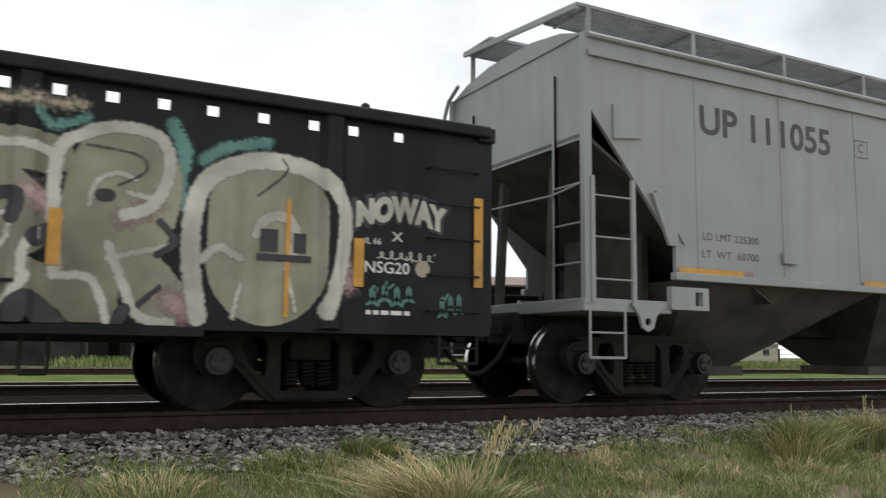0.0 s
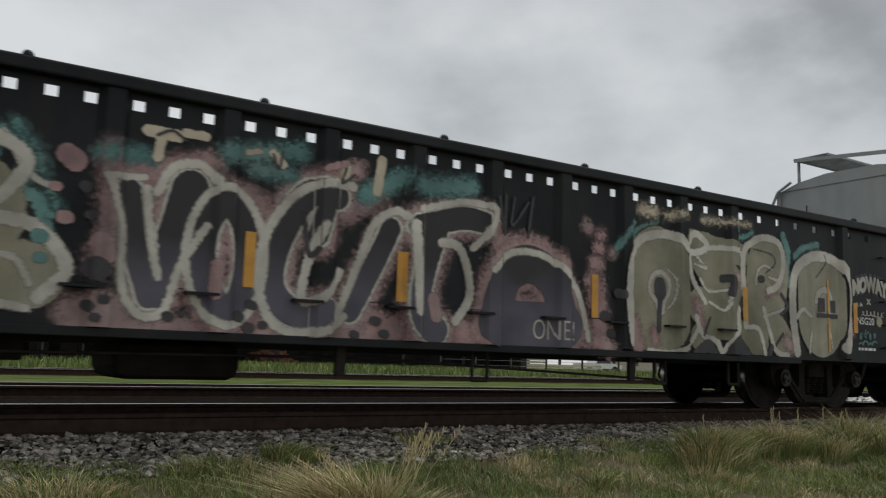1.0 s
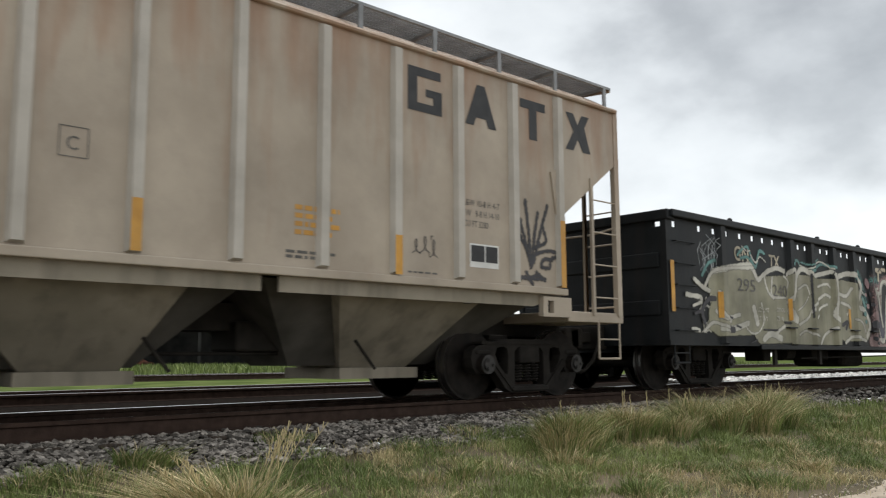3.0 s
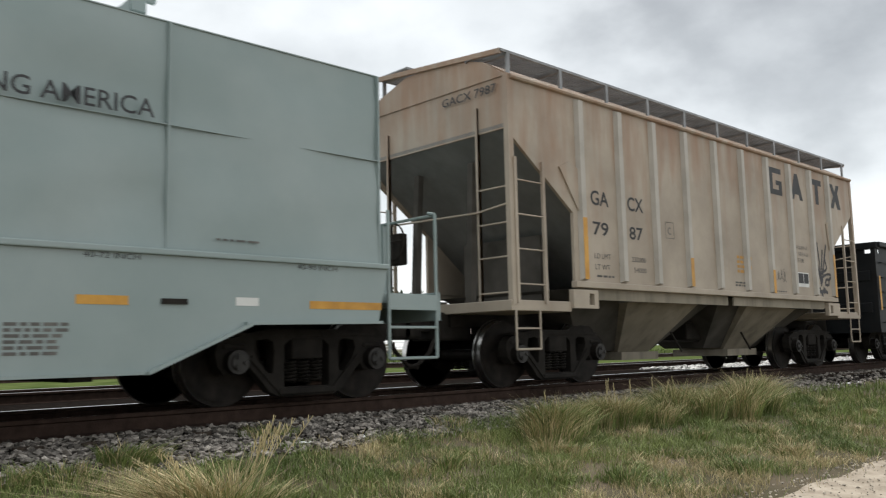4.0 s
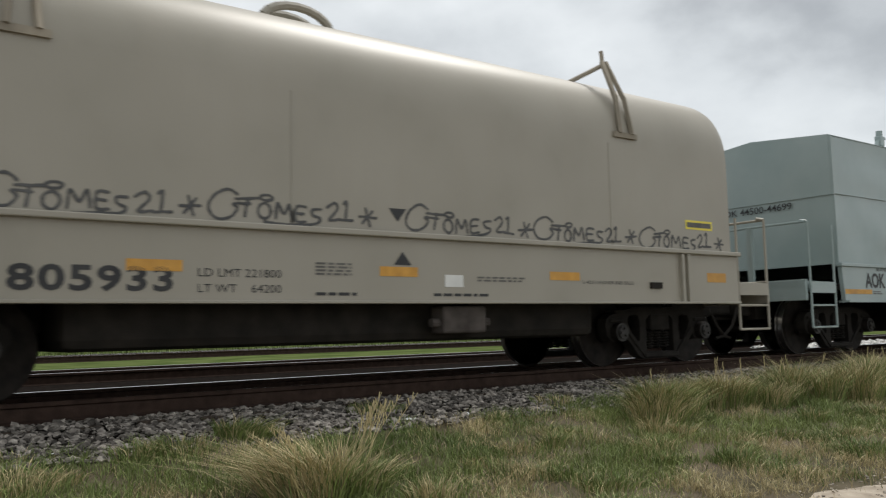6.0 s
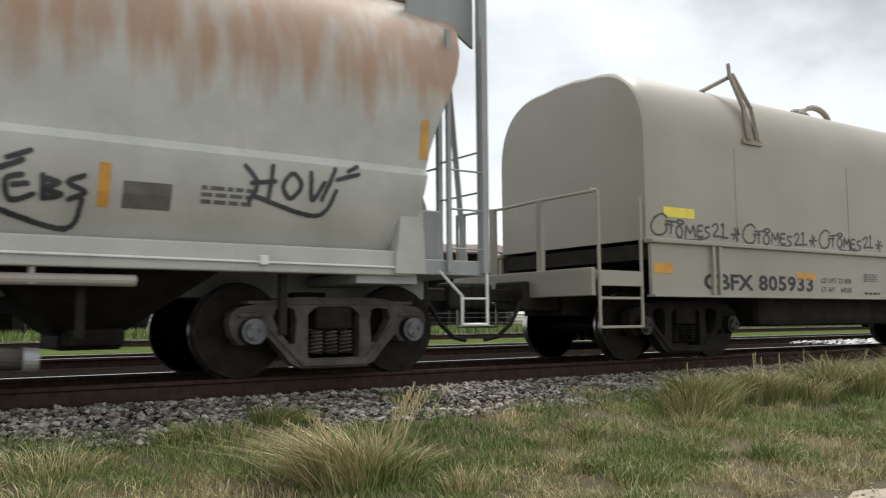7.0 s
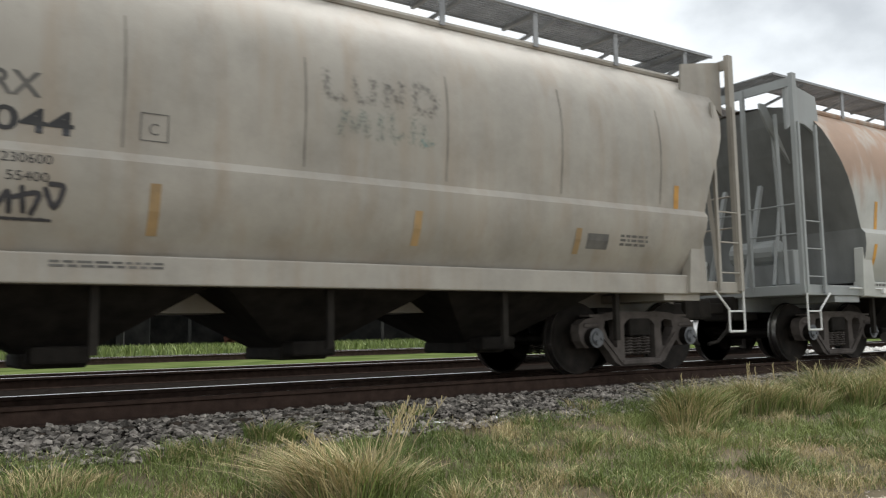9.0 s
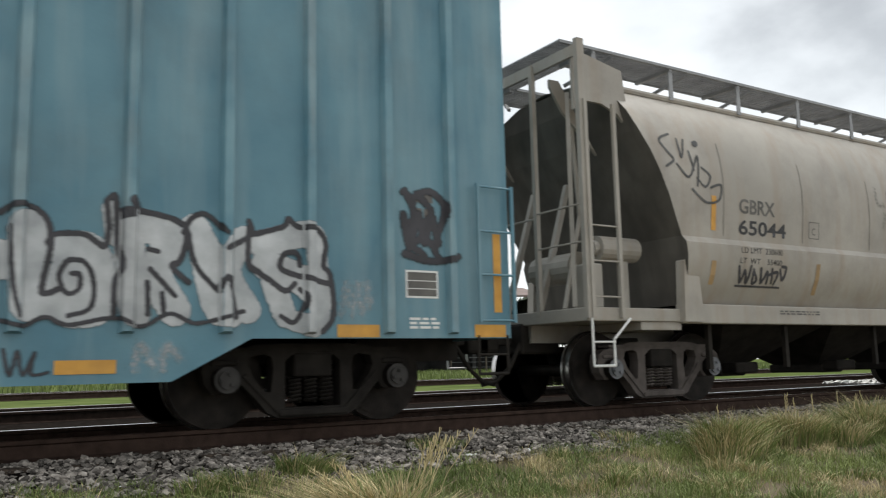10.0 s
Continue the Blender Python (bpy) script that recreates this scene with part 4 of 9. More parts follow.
def grey_hopper():
    car = railcar("covered_hopper", "light grey covered hopper with ladders and roof walkway", 14.84)
    h = 8.1
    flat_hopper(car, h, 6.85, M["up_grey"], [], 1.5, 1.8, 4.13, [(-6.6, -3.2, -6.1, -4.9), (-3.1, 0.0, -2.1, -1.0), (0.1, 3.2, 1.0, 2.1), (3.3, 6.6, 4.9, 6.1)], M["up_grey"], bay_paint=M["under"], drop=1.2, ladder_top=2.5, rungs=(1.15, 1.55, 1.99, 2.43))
    for x in (-6.5, -5.05, -3.6, -2.15, -0.7, 0.75, 2.2, 3.65, 5.1):
        part("weld_seam", box(bm_new(), x - 0.009, x + 0.009, -1.556, -1.54, 1.55, 3.95), M["up_grey"], car)
    bm = box(bm_new(), -h, h, -1.59, -1.55, 3.86, 3.93)
    part("upper_rail", bm, M["up_grey"], car)
    F = FLAT
    F.text("UP 111055", -6.42, 3.19, 2.33, 0.36, M["ink_grey"], car, 0.02, label="dark grey stencilled car number")
    F.text("LD LMT 225300", -6.42, 1.91, 0.93, 0.09, M["ink_soft"], car)
    F.text("LT  WT  60700", -6.44, 1.70, 0.94, 0.09, M["ink_soft"], car)
    F.patch(-6.84, -5.82, 1.49, 1.56, M["orange"], car, lift=0.05, name="reflector")
    F.patch(-3.6, -3.1, 1.49, 1.56, M["orange"], car, lift=0.05, name="reflector")
    F.text("C", -3.52, 3.32, 0.1, 0.12, M["ink_soft"], car)
    F.stroke([(-3.6, 3.25), (-3.33, 3.25), (-3.33, 3.48), (-3.6, 3.48)], 0.015, M["ink_soft"], car, "stencil_frame", closed=True)
    bm = box(bm_new(), -5.1, -4.85, -1.6, -1.55, 1.7, 1.85, 0.01)
    part("card_holder", bm, M["up_grey"], car)
    bm = prism(bm_new(), [(-7.22, 2.38), (-6.85, 2.42), (-6.85, 1.8), (-6.98, 1.8)], -1.6, -1.555)
    part("gusset_plate", bm, M["up_grey"], car)
    plate_with_holes(lug := bm_new(), [(-7.55, 1.12), (-7.05, 1.12), (-7.2, 0.98), (-7.24, 0.85), (-7.32, 0.81), (-7.4, 0.85), (-7.44, 0.98)], [[(-7.32 + 0.045 * math.cos(k), 0.92 + 0.045 * math.sin(k)) for k in np.linspace(0, 5.6, 9)]], -1.6, -1.56)
    part("tow_lug", lug, M["up_grey"], car, "pale plate with a round hole")
    F.patch(-5.8, -5.66, 1.49, 1.56, M["spray_pink"], car, lift=0.05, name="reflector")
    bm = prism(bm_new(), [(-7.75, 3.35), (-7.75, 2.95), (-7.35, 3.0)], -1.58, -1.551)
    part("gusset_plate", bm, M["up_grey"], car)
    for x in (-6.95, 6.95):
        make_truck(car, x, "truck_dark")
    return car


GON_RIBS = [8.88, 6.34] + [round(5.35 - 0.985 * k, 3) for k in range(11)] + [-5.38, -7.9]
GON_END = {-1: -9.45, 1: 10.52}


def gon_y(x, z):
    for r in GON_RIBS:
        d = abs(x - r)
        if d < 0.13:
            return -1.55 - 0.07 * min(1.0, (0.13 - d) / 0.06)
    return -1.55


GON = Wall(gon_y, [r + d for r in GON_RIBS for d in (-0.13, -0.07, 0.07, 0.13)])


def graffiti_word(wall, car, words, x, z, w, h, fill, mid, edge, bold=0.05, warp=None, seed=0):
    """Fat sprayed letters in three coats: edge, pale outline, fill."""
    wall.text(words, x - 0.07, z - 0.07, w + 0.14, h + 0.14, edge, car, bold + 0.075, "graffiti_edge", 0.006, warp=warp)
    wall.text(words, x - 0.02, z - 0.02, w + 0.04, h + 0.04, mid, car, bold + 0.045, "graffiti_outline", 0.009, warp=warp)
    wall.text(words, x + 0.03, z + 0.03, w - 0.06, h - 0.06, fill, car, bold - 0.025, "graffiti_fill", 0.012, warp=warp)


def gondola():
    car = railcar("gondola", "black high-sided gondola covered in pink, cream and olive graffiti", -5.08)
    xa, xb = GON_END[-1], GON_END[1]
    holes = sorted([-1.05 + 0.985 * k + d for k in range(-4, 8) for d in (-0.3, 0.0, 0.3)] + [6.55, 6.95, 7.36, 7.77, 8.22, 8.69, 9.08, 9.55, -5.62, -6.02, -6.4, -6.78, -7.22, -7.69, -8.1, -8.55, -9.3])
    for s in (-1, 1):
        bm = bm_new()
        y0, y1 = sorted((s * 1.53, s * 1.55))
        box(bm, xa, xb, y0, y1, 0.72, 2.57)
        box(bm, xa, xb, y0, y1, 2.665, 2.74)
        last = xa
        for x in holes:
            box(bm, last, x - 0.05, y0, y1, 2.57, 2.665)
            last = x + 0.05
        box(bm, last, xb, y0, y1, 2.57, 2.665)
        part("side_wall", bm, M["gondola"], car, "black steel side with a row of square holes")
        bm = bm_new()
        box(bm, xa - 0.02, xb + 0.02, s * 1.58 - 0.07, s * 1.58 + 0.07, 2.72, 2.84, 0.02)
        part("top_chord", bm, M["gondola"], car)
        for r in GON_RIBS:
            bm = bm_new()
            ya, yb = s * 1.55, s * 1.62
            v = [bm.verts.new(c) for c in ((r - 0.13, ya, 0.74), (r - 0.07, yb, 0.76), (r + 0.07, yb, 0.76), (r + 0.13, ya, 0.74))]
            u = [bm.verts.new(c) for c in ((r - 0.13, ya, 2.72), (r - 0.07, yb, 2.72), (r + 0.07, yb, 2.72), (r + 0.13, ya, 2.72))]
            bm.faces.new(v)
            bm.faces.new(u[::-1])
            for i in range(4):
                bm.faces.new((v[i], v[(i + 1) % 4], u[(i + 1) % 4], u[i]))
            part("rib", bm, M["gondola"], car)
    for s in (-1, 1):
        part("end_wall", box(bm_new(), GON_END[s] - 0.06, GON_END[s] + 0.06, -1.55, 1.55, 0.72, 2.58), M["gondola"], car, "black steel end wall")
        part("end_top_plate", box(bm_new(), GON_END[s] - 0.05, GON_END[s] + 0.05, -1.28, 1.55, 2.58, 2.69), M["gondola"], car)
        part("end_chord", box(bm_new(), GON_END[s] - 0.1, GON_END[s] + 0.1, -1.6, 1.6, 2.68, 2.84, 0.02), M["gondola"], car)
        for y in (-1.5, 1.5):
            part("end_post", box(bm_new(), GON_END[s] - 0.08, GON_END[s] + 0.08, y - 0.05, y + 0.05, 0.8, 2.7), M["gondola"], car)
        for z in (1.3, 2.05):
            part("end_rib", box(bm_new(), GON_END[s] - 0.085, GON_END[s] + 0.085, -1.4, 1.4, z - 0.12, z + 0.12, 0.02), M["gondola"], car)
    bm = box(bm_new(), xa, xb, -1.5, 1.5, 1.0, 1.06)
    box(bm, xa, xb, -0.35, 0.35, 0.62, 1.0)
    for x in (-5.5, -3, -1, 1, 3, 5.5):
        box(bm, x - 0.1, x + 0.1, -1.5, 1.5, 0.7, 1.0)
    part("floor", bm, M["gondola"], car)
    bm = bm_new()
    for s in (-1, 1):
        box(bm, -6.7, 7.77, s * 1.555 - 0.03, s * 1.555 + 0.03, 0.66, 0.74, 0.008)
    part("side_sill", bm, M["gondola"], car)
    for x in GON_RIBS[::2]:
        bm = bm_new()
        bmesh.ops.create_uvsphere(bm, u_segments=8, v_segments=6, radius=0.05, matrix=pose(x + 0.3, -1.58, 2.85))
        part("chord_lug", bm, M["gondola"], car)
    # grab irons and steps at the ends of the near side
    for s in (-1, 1):
        for sy in (-1, 1):
            for z in (0.95, 1.3, 1.66, 2.0, 2.35):
                grab(car, (GON_END[s] - s * 0.1, sy * 1.55, z), (GON_END[s] - s * 0.65, sy * 1.55, z), (0, sy * 0.06, 0), M["gondola"])
            stirrup(car, GON_END[s] - s * 0.08, GON_END[s] - s * 0.5, sy * 1.53, 0.45, 0.75, M["gondola"])
    # under gear
    bm = bm_new()
    for x in (4.6, 0.7, -4.06, -5.92):
        box(bm, x - 0.05, x + 0.05, -1.45, -1.4, 0.38, 0.7)
    for x in (5.0, 2.25, 6.4):
        bars(bm, [(x, -1.42, 0.66), (x, -1.42, 0.36), (x + 0.2, -1.42, 0.36), (x + 0.2, -1.42, 0.66)], 0.02)
    bars(bm, [(-4.6, -1.3, 0.5), (1.0, -1.3, 0.56), (5.2, -1.3, 0.4)], 0.014)
    box(bm, -2.75, -1.96, -0.7, 0.2, 0.45, 0.72, 0.03)
    bar(bm, (-4.6, -0.9, 0.6), (-4.25, -0.9, 0.6), 0.14, 14)
    box(bm, -1.2, 0.0, -0.7, 0.5, 0.3, 0.66, 0.12)
    box(bm, -5.3, -5.0, -0.9, -0.5, 0.45, 0.7, 0.03)
    part("brake_rigging", bm, M["steel_dark"], car, "black brake cylinder, rods and hangers under the floor")
    bm = bm_new()
    for x in GON_RIBS[1:-1]:
        box(bm, x - 0.32, x - 0.02, -1.65, -1.55, 1.05, 1.075)
    box(bm, -7.2, 8.3, -1.562, -1.55, 1.09, 1.10)
    part("lading_tie", bm, M["gondola"], car)
    G = GON
    # reflector bars
    for x, z0, z1 in ((10.43, 1.2, 2.1), (9.15, 1.15, 1.6), (-9.42, 1.24, 2.04), (-8.04, 1.18, 1.61), (-5.53, 1.2, 1.6), (-2.85, 1.1, 1.5), (-0.31, 1.15, 1.65), (1.26, 1.12, 1.62), (3.86, 1.1, 1.6), (6.58, 1.2, 1.65)):
        G.patch(x - 0.05, x + 0.05, z0, z1, M["orange"], car, "reflector", 0.026, "vertical orange reflector bar")
    # the pink piece in the middle
    pk = random.Random(3)
    mid_fill = [([(-1.38, 1.89), (-1.29, 1.40), (-1.16, 1.01)], 0.094), ([(-1.10, 1.02), (-1.02, 1.38)], 0.095), ([(-0.97, 1.53), (-0.87, 1.97)], 0.156), ([(-0.33, 1.42), (-0.36, 1.15), (-0.45, 0.97), (-0.58, 0.96), (-0.70, 1.12), (-0.76, 1.38), (-0.74, 1.65), (-0.64, 1.83), (-0.51, 1.85), (-0.39, 1.69), (-0.33, 1.42)], 0.120), ([(0.52, 2.08), (0.24, 2.07), (0.02, 1.74), (-0.10, 1.37), (-0.06, 1.11), (0.16, 0.94), (0.46, 0.96)], 0.126), ([(0.43, 2.04), (0.33, 1.67)], 0.086), ([(1.13, 1.84), (0.92, 1.40), (0.71, 1.00)], 0.105), ([(1.43, 1.89), (1.96, 2.04), (2.22, 2.04)], 0.118), ([(1.66, 1.87), (1.51, 1.39), (1.50, 0.99), (1.69, 0.86)], 0.138)]
    mid_dome = [([(2.46, 1.03), (2.56, 1.46), (2.88, 1.64), (3.23, 1.48), (3.39, 1.08)], 0.209), ([(2.47, 0.97), (3.43, 0.99)], 0.245)]
    mid_haze = [([(-1.66, 0.71), (-0.56, 0.73), (0.69, 0.81), (3.80, 0.89)], 0.115), ([(-1.55, 2.18), (-1.51, 1.57), (-1.58, 1.24)], 0.079), ([(-1.71, 0.84), (-1.42, 0.86)], 0.137), ([(-1.12, 2.10), (-0.71, 2.24)], 0.069), ([(0.39, 2.17), (0.73, 2.38)], 0.065), ([(-0.38, 0.91), (-0.22, 0.80)], 0.100), ([(0.86, 0.96), (1.16, 0.83)], 0.110), ([(-0.40, 2.00), (-0.13, 1.83)], 0.072), ([(0.63, 1.92), (0.98, 2.19)], 0.077), ([(2.46, 1.83), (3.06, 1.83)], 0.093), ([(3.88, 1.51), (3.97, 0.99)], 0.118), ([(-1.34, 2.07), (-0.95, 1.63)], 0.125)]
    mid_line = [([(-1.55, 1.97), (-1.42, 1.58), (-1.39, 1.11), (-1.25, 0.87), (-1.04, 0.89), (-0.92, 1.29), (-0.71, 1.66)], 0.033), ([(-1.24, 1.92), (-1.17, 1.46), (-1.10, 1.18)], 0.033), ([(-1.57, 1.98), (-1.26, 2.01)], 0.028), ([(-1.15, 1.90), (-1.03, 2.13), (-0.80, 2.19), (-0.65, 2.06)], 0.039), ([(-0.17, 1.44), (-0.20, 1.12), (-0.32, 0.89), (-0.49, 0.80), (-0.67, 0.87), (-0.81, 1.08), (-0.88, 1.37), (-0.85, 1.67), (-0.74, 1.91), (-0.57, 2.02), (-0.39, 1.96), (-0.24, 1.75), (-0.17, 1.44)], 0.035), ([(0.69, 2.20), (0.39, 2.19), (0.12, 2.06), (-0.13, 1.73), (-0.23, 1.30), (-0.13, 0.93), (0.09, 0.78), (0.46, 0.80), (0.64, 0.94)], 0.042), ([(0.40, 1.79), (0.27, 1.50), (0.21, 1.08), (0.45, 1.14), (0.58, 1.36)], 0.042)]
    mid_line_b = [([(0.57, 0.94), (0.77, 1.44), (0.93, 1.85), (1.17, 2.02), (1.30, 1.98)], 0.039), ([(1.38, 1.90), (1.47, 1.05)], 0.057), ([(1.45, 2.07), (2.02, 2.22), (2.37, 2.18), (2.31, 1.93), (2.12, 1.74)], 0.036), ([(1.73, 1.76), (1.97, 1.71), (2.10, 1.26), (1.92, 0.96)], 0.047), ([(2.37, 1.53), (2.66, 1.75), (3.15, 1.73), (3.58, 1.41), (3.77, 0.85)], 0.037)]
    mid_pink = [([(-0.61, 1.32), (-0.62, 1.07)], 0.054), ([(1.65, 1.17), (1.69, 1.00)], 0.069), ([(-1.87, 2.11), (-1.81, 2.07)], 0.091), ([(-1.87, 1.60), (-1.84, 1.60)], 0.054), ([(-1.95, 1.84), (-1.93, 1.84)], 0.041), ([(-1.57, 1.42), (-1.54, 1.33)], 0.092), ([(0.38, 2.33), (0.61, 2.42)], 0.033)]
    mid_teal = [([(-1.61, 2.17), (-1.22, 2.20)], 0.057), ([(-0.57, 2.32), (0.15, 2.46)], 0.078), ([(-0.31, 2.23), (0.06, 2.23)], 0.062), ([(0.83, 2.14), (1.25, 2.38)], 0.084), ([(1.48, 2.32), (2.08, 2.40)], 0.094), ([(-2.37, 2.25), (-2.21, 2.16), (-2.11, 1.95), (-2.25, 1.75)], 0.018), ([(-2.27, 2.32), (-2.09, 2.12), (-2.04, 1.92), (-1.90, 1.66)], 0.018)]
    mid_scrap = [([(-1.26, 2.42), (-1.01, 2.41)], 0.053), ([(-1.15, 2.35), (-1.17, 2.20)], 0.043), ([(-0.94, 2.45), (-0.77, 2.45)], 0.040), ([(-0.38, 2.37), (-0.26, 2.40)], 0.026), ([(-0.14, 2.40), (-0.04, 2.31)], 0.042), ([(0.61, 2.39), (0.59, 2.20)], 0.055), ([(1.00, 2.51), (0.96, 2.19)], 0.051)]
    mid_spots = [([(-1.65, 0.91), (-1.63, 0.90)], 0.041), ([(-1.54, 0.96), (-1.51, 0.96)], 0.037), ([(-1.59, 0.81), (-1.57, 0.81)], 0.036), ([(-1.01, 0.86), (-0.98, 0.85)], 0.038), ([(-0.90, 0.89), (-0.87, 0.88)], 0.024), ([(-0.40, 0.89), (-0.37, 0.88)], 0.045), ([(-0.29, 1.00), (-0.25, 0.99)], 0.040), ([(-0.30, 0.79), (-0.27, 0.79)], 0.045), ([(-0.17, 0.82), (-0.14, 0.82)], 0.035), ([(0.75, 0.78), (0.78, 0.77)], 0.038), ([(0.97, 0.92), (1.01, 0.91)], 0.044), ([(1.07, 0.80), (1.11, 0.79)], 0.039), ([(-1.61, 1.21), (-1.58, 1.20)], 0.092), ([(4.01, 1.13), (4.06, 1.12)], 0.066), ([(4.23, 1.41), (4.28, 1.40)], 0.060), ([(4.10, 0.93), (4.15, 0.92)], 0.046), ([(-1.73, 1.87), (-1.71, 1.86)], 0.046), ([(-1.67, 1.64), (-1.65, 1.64)], 0.041)]
    mid_down = [([(2.41, 2.32), (2.49, 1.96)], 0.018), ([(2.55, 2.38), (2.54, 1.94)], 0.018), ([(2.67, 2.36), (2.64, 2.04), (2.86, 2.32)], 0.016), ([(2.93, 2.39), (2.86, 1.94)], 0.019), ([(-0.14, 2.39), (-0.08, 2.26), (-0.05, 2.43)], 0.010), ([(0.61, 2.37), (0.57, 2.22), (0.70, 2.32)], 0.011), ([(0.19, 1.87), (0.26, 1.50), (0.34, 1.56)], 0.021), ([(-1.19, 2.39), (-1.06, 2.45), (-0.94, 2.38)], 0.010)]
    G.coat(mid_haze, 0.03, M["spray_pink"], car, "graffiti_haze", 0.010, ragged=0.025, clip=(0.74, 2.5), thin=0.8)
    G.coat(mid_fill + mid_dome, 0.11, M["spray_pink"], car, "graffiti_haze", 0.0105, ragged=0.025, clip=(0.74, 2.5), thin=0.75)
    G.coat(mid_teal, 0.01, M["spray_teal"], car, "graffiti_haze", 0.0115, ragged=0.03, thin=0.85)
    G.coat(mid_scrap, 0.0, M["timber"], car, "old_lettering", 0.013, ragged=0.006)
    G.coat(mid_fill, 0.03, M["spray_cream"], car, "graffiti_outline", 0.0135, ragged=0.012)
    G.coat(mid_fill + mid_dome, 0.0, M["spray_violet"], car, "graffiti_fill", 0.016, ragged=0.004)
    G.coat(mid_line + mid_line_b, 0.0, M["spray_cream"], car, "graffiti_outline", 0.018, ragged=0.01)
    G.coat(mid_pink, 0.0, M["spray_pink"], car, "spray_spot", 0.020, ragged=0.006)
    G.coat(mid_spots, 0.0, M["spray_black"], car, "spray_spot", 0.021, ragged=0.004)
    G.coat(mid_down, 0.0, M["spray_black"], car, "tag_line", 0.022, cell=0.012)
    G.text("ONE!!", 2.95, 0.82, 0.6, 0.22, M["spray_cream"], car, -0.01, lift=0.022)
    # the olive piece at the leading end
    lead_fill = [([(5.24, 1.51), (5.20, 1.20), (5.04, 1.00), (4.85, 0.99), (4.68, 1.16), (4.61, 1.46), (4.64, 1.77), (4.79, 1.97), (4.99, 2.00), (5.16, 1.82), (5.24, 1.51)], 0.260), ([(4.89, 1.87), (4.94, 1.01)], 0.330), ([(5.55, 2.17), (5.84, 2.13), (6.27, 2.10), (6.52, 2.08)], 0.144), ([(5.79, 2.02), (6.07, 1.74), (6.29, 1.55)], 0.281), ([(5.69, 0.95), (6.09, 1.12), (6.53, 1.02)], 0.162), ([(5.72, 1.35), (6.09, 1.22)], 0.226), ([(6.85, 0.95), (6.85, 1.81), (7.02, 2.19), (7.30, 2.02), (7.25, 1.57), (7.04, 1.45)], 0.206), ([(7.10, 1.34), (7.45, 0.95)], 0.175), ([(8.30, 1.77), (8.30, 1.30)], 0.513)]
    lead_line = [([(4.44, 0.85), (4.37, 1.39), (4.43, 1.81), (4.59, 2.07), (4.90, 2.19), (5.23, 2.19), (5.43, 2.05)], 0.056), ([(4.76, 0.75), (5.17, 0.74), (5.49, 0.87), (5.68, 1.10)], 0.033), ([(4.96, 1.20), (4.88, 1.36), (4.78, 1.47), (4.80, 1.64), (4.95, 1.72), (5.10, 1.65), (5.12, 1.50), (5.04, 1.38), (5.00, 1.23)], 0.033), ([(5.09, 1.77), (5.23, 1.66), (5.22, 1.41), (5.09, 1.28)], 0.014)]
    lead_line_b = [([(5.44, 2.07), (5.57, 2.27), (5.75, 2.22), (5.84, 2.12), (5.63, 2.03), (5.48, 2.03)], 0.045), ([(5.46, 2.08), (5.55, 1.69), (5.71, 1.50), (5.79, 1.40)], 0.035), ([(5.84, 2.11), (6.16, 2.14), (6.49, 2.11), (6.57, 2.00)], 0.036), ([(5.64, 1.97), (5.82, 1.84), (5.59, 1.88)], 0.015), ([(5.70, 1.70), (5.86, 1.55), (6.29, 1.60)], 0.018), ([(5.87, 1.41), (6.19, 1.32), (6.26, 1.55)], 0.018), ([(5.62, 1.20), (5.74, 0.98), (6.00, 0.91), (6.11, 0.78), (6.24, 0.88), (6.39, 1.11)], 0.040), ([(6.36, 1.14), (6.38, 1.35), (6.61, 1.57)], 0.036)]
    lead_line_c = [([(6.60, 1.15), (6.56, 2.05), (6.78, 2.29), (7.07, 2.37), (7.36, 2.30), (7.43, 2.04), (7.31, 1.74), (7.09, 1.64)], 0.049), ([(6.82, 1.70), (6.86, 1.89), (7.02, 1.98), (7.16, 1.94)], 0.019), ([(7.09, 1.83), (7.34, 1.79)], 0.019), ([(6.98, 1.39), (7.11, 1.07), (7.24, 0.82), (7.49, 0.77)], 0.038), ([(6.98, 1.28), (7.46, 1.41)], 0.025), ([(6.58, 1.12), (6.87, 1.10), (7.00, 0.77)], 0.032), ([(7.71, 0.83), (7.63, 1.32), (7.66, 1.83), (7.85, 2.09), (8.26, 2.23), (8.72, 2.16), (8.99, 1.86), (8.96, 1.28), (8.84, 0.91)], 0.076), ([(7.73, 1.32), (7.86, 1.43), (8.06, 1.34)], 0.034), ([(8.44, 1.37), (8.56, 0.90)], 0.015), ([(8.00, 0.83), (8.06, 1.12)], 0.017)]
    lead_line_d = [([(8.19, 1.57), (8.26, 1.70), (8.44, 1.74), (8.54, 1.61), (8.53, 1.43)], 0.047)]
    lead_dark = [([(4.95, 1.56), (4.96, 1.47)], 0.099), ([(4.95, 1.39), (4.93, 1.01)], 0.038), ([(6.12, 1.73), (6.29, 1.73), (6.27, 1.55)], 0.052), ([(6.45, 1.41), (6.54, 1.46)], 0.073), ([(5.62, 0.72), (5.84, 0.85), (5.95, 0.73)], 0.079), ([(6.26, 0.72), (6.40, 0.91), (6.60, 0.74)], 0.093), ([(7.07, 0.76), (7.13, 0.87)], 0.048), ([(6.91, 1.79), (6.96, 1.79)], 0.049), ([(7.37, 1.61), (7.50, 1.45), (7.36, 1.33)], 0.028), ([(7.23, 0.91), (7.39, 1.06)], 0.022), ([(5.88, 1.21), (5.76, 0.98)], 0.015), ([(6.78, 2.19), (7.17, 2.15), (7.24, 2.02), (7.03, 1.88)], 0.007), ([(8.40, 2.26), (8.44, 2.14), (8.19, 1.91)], 0.007)]
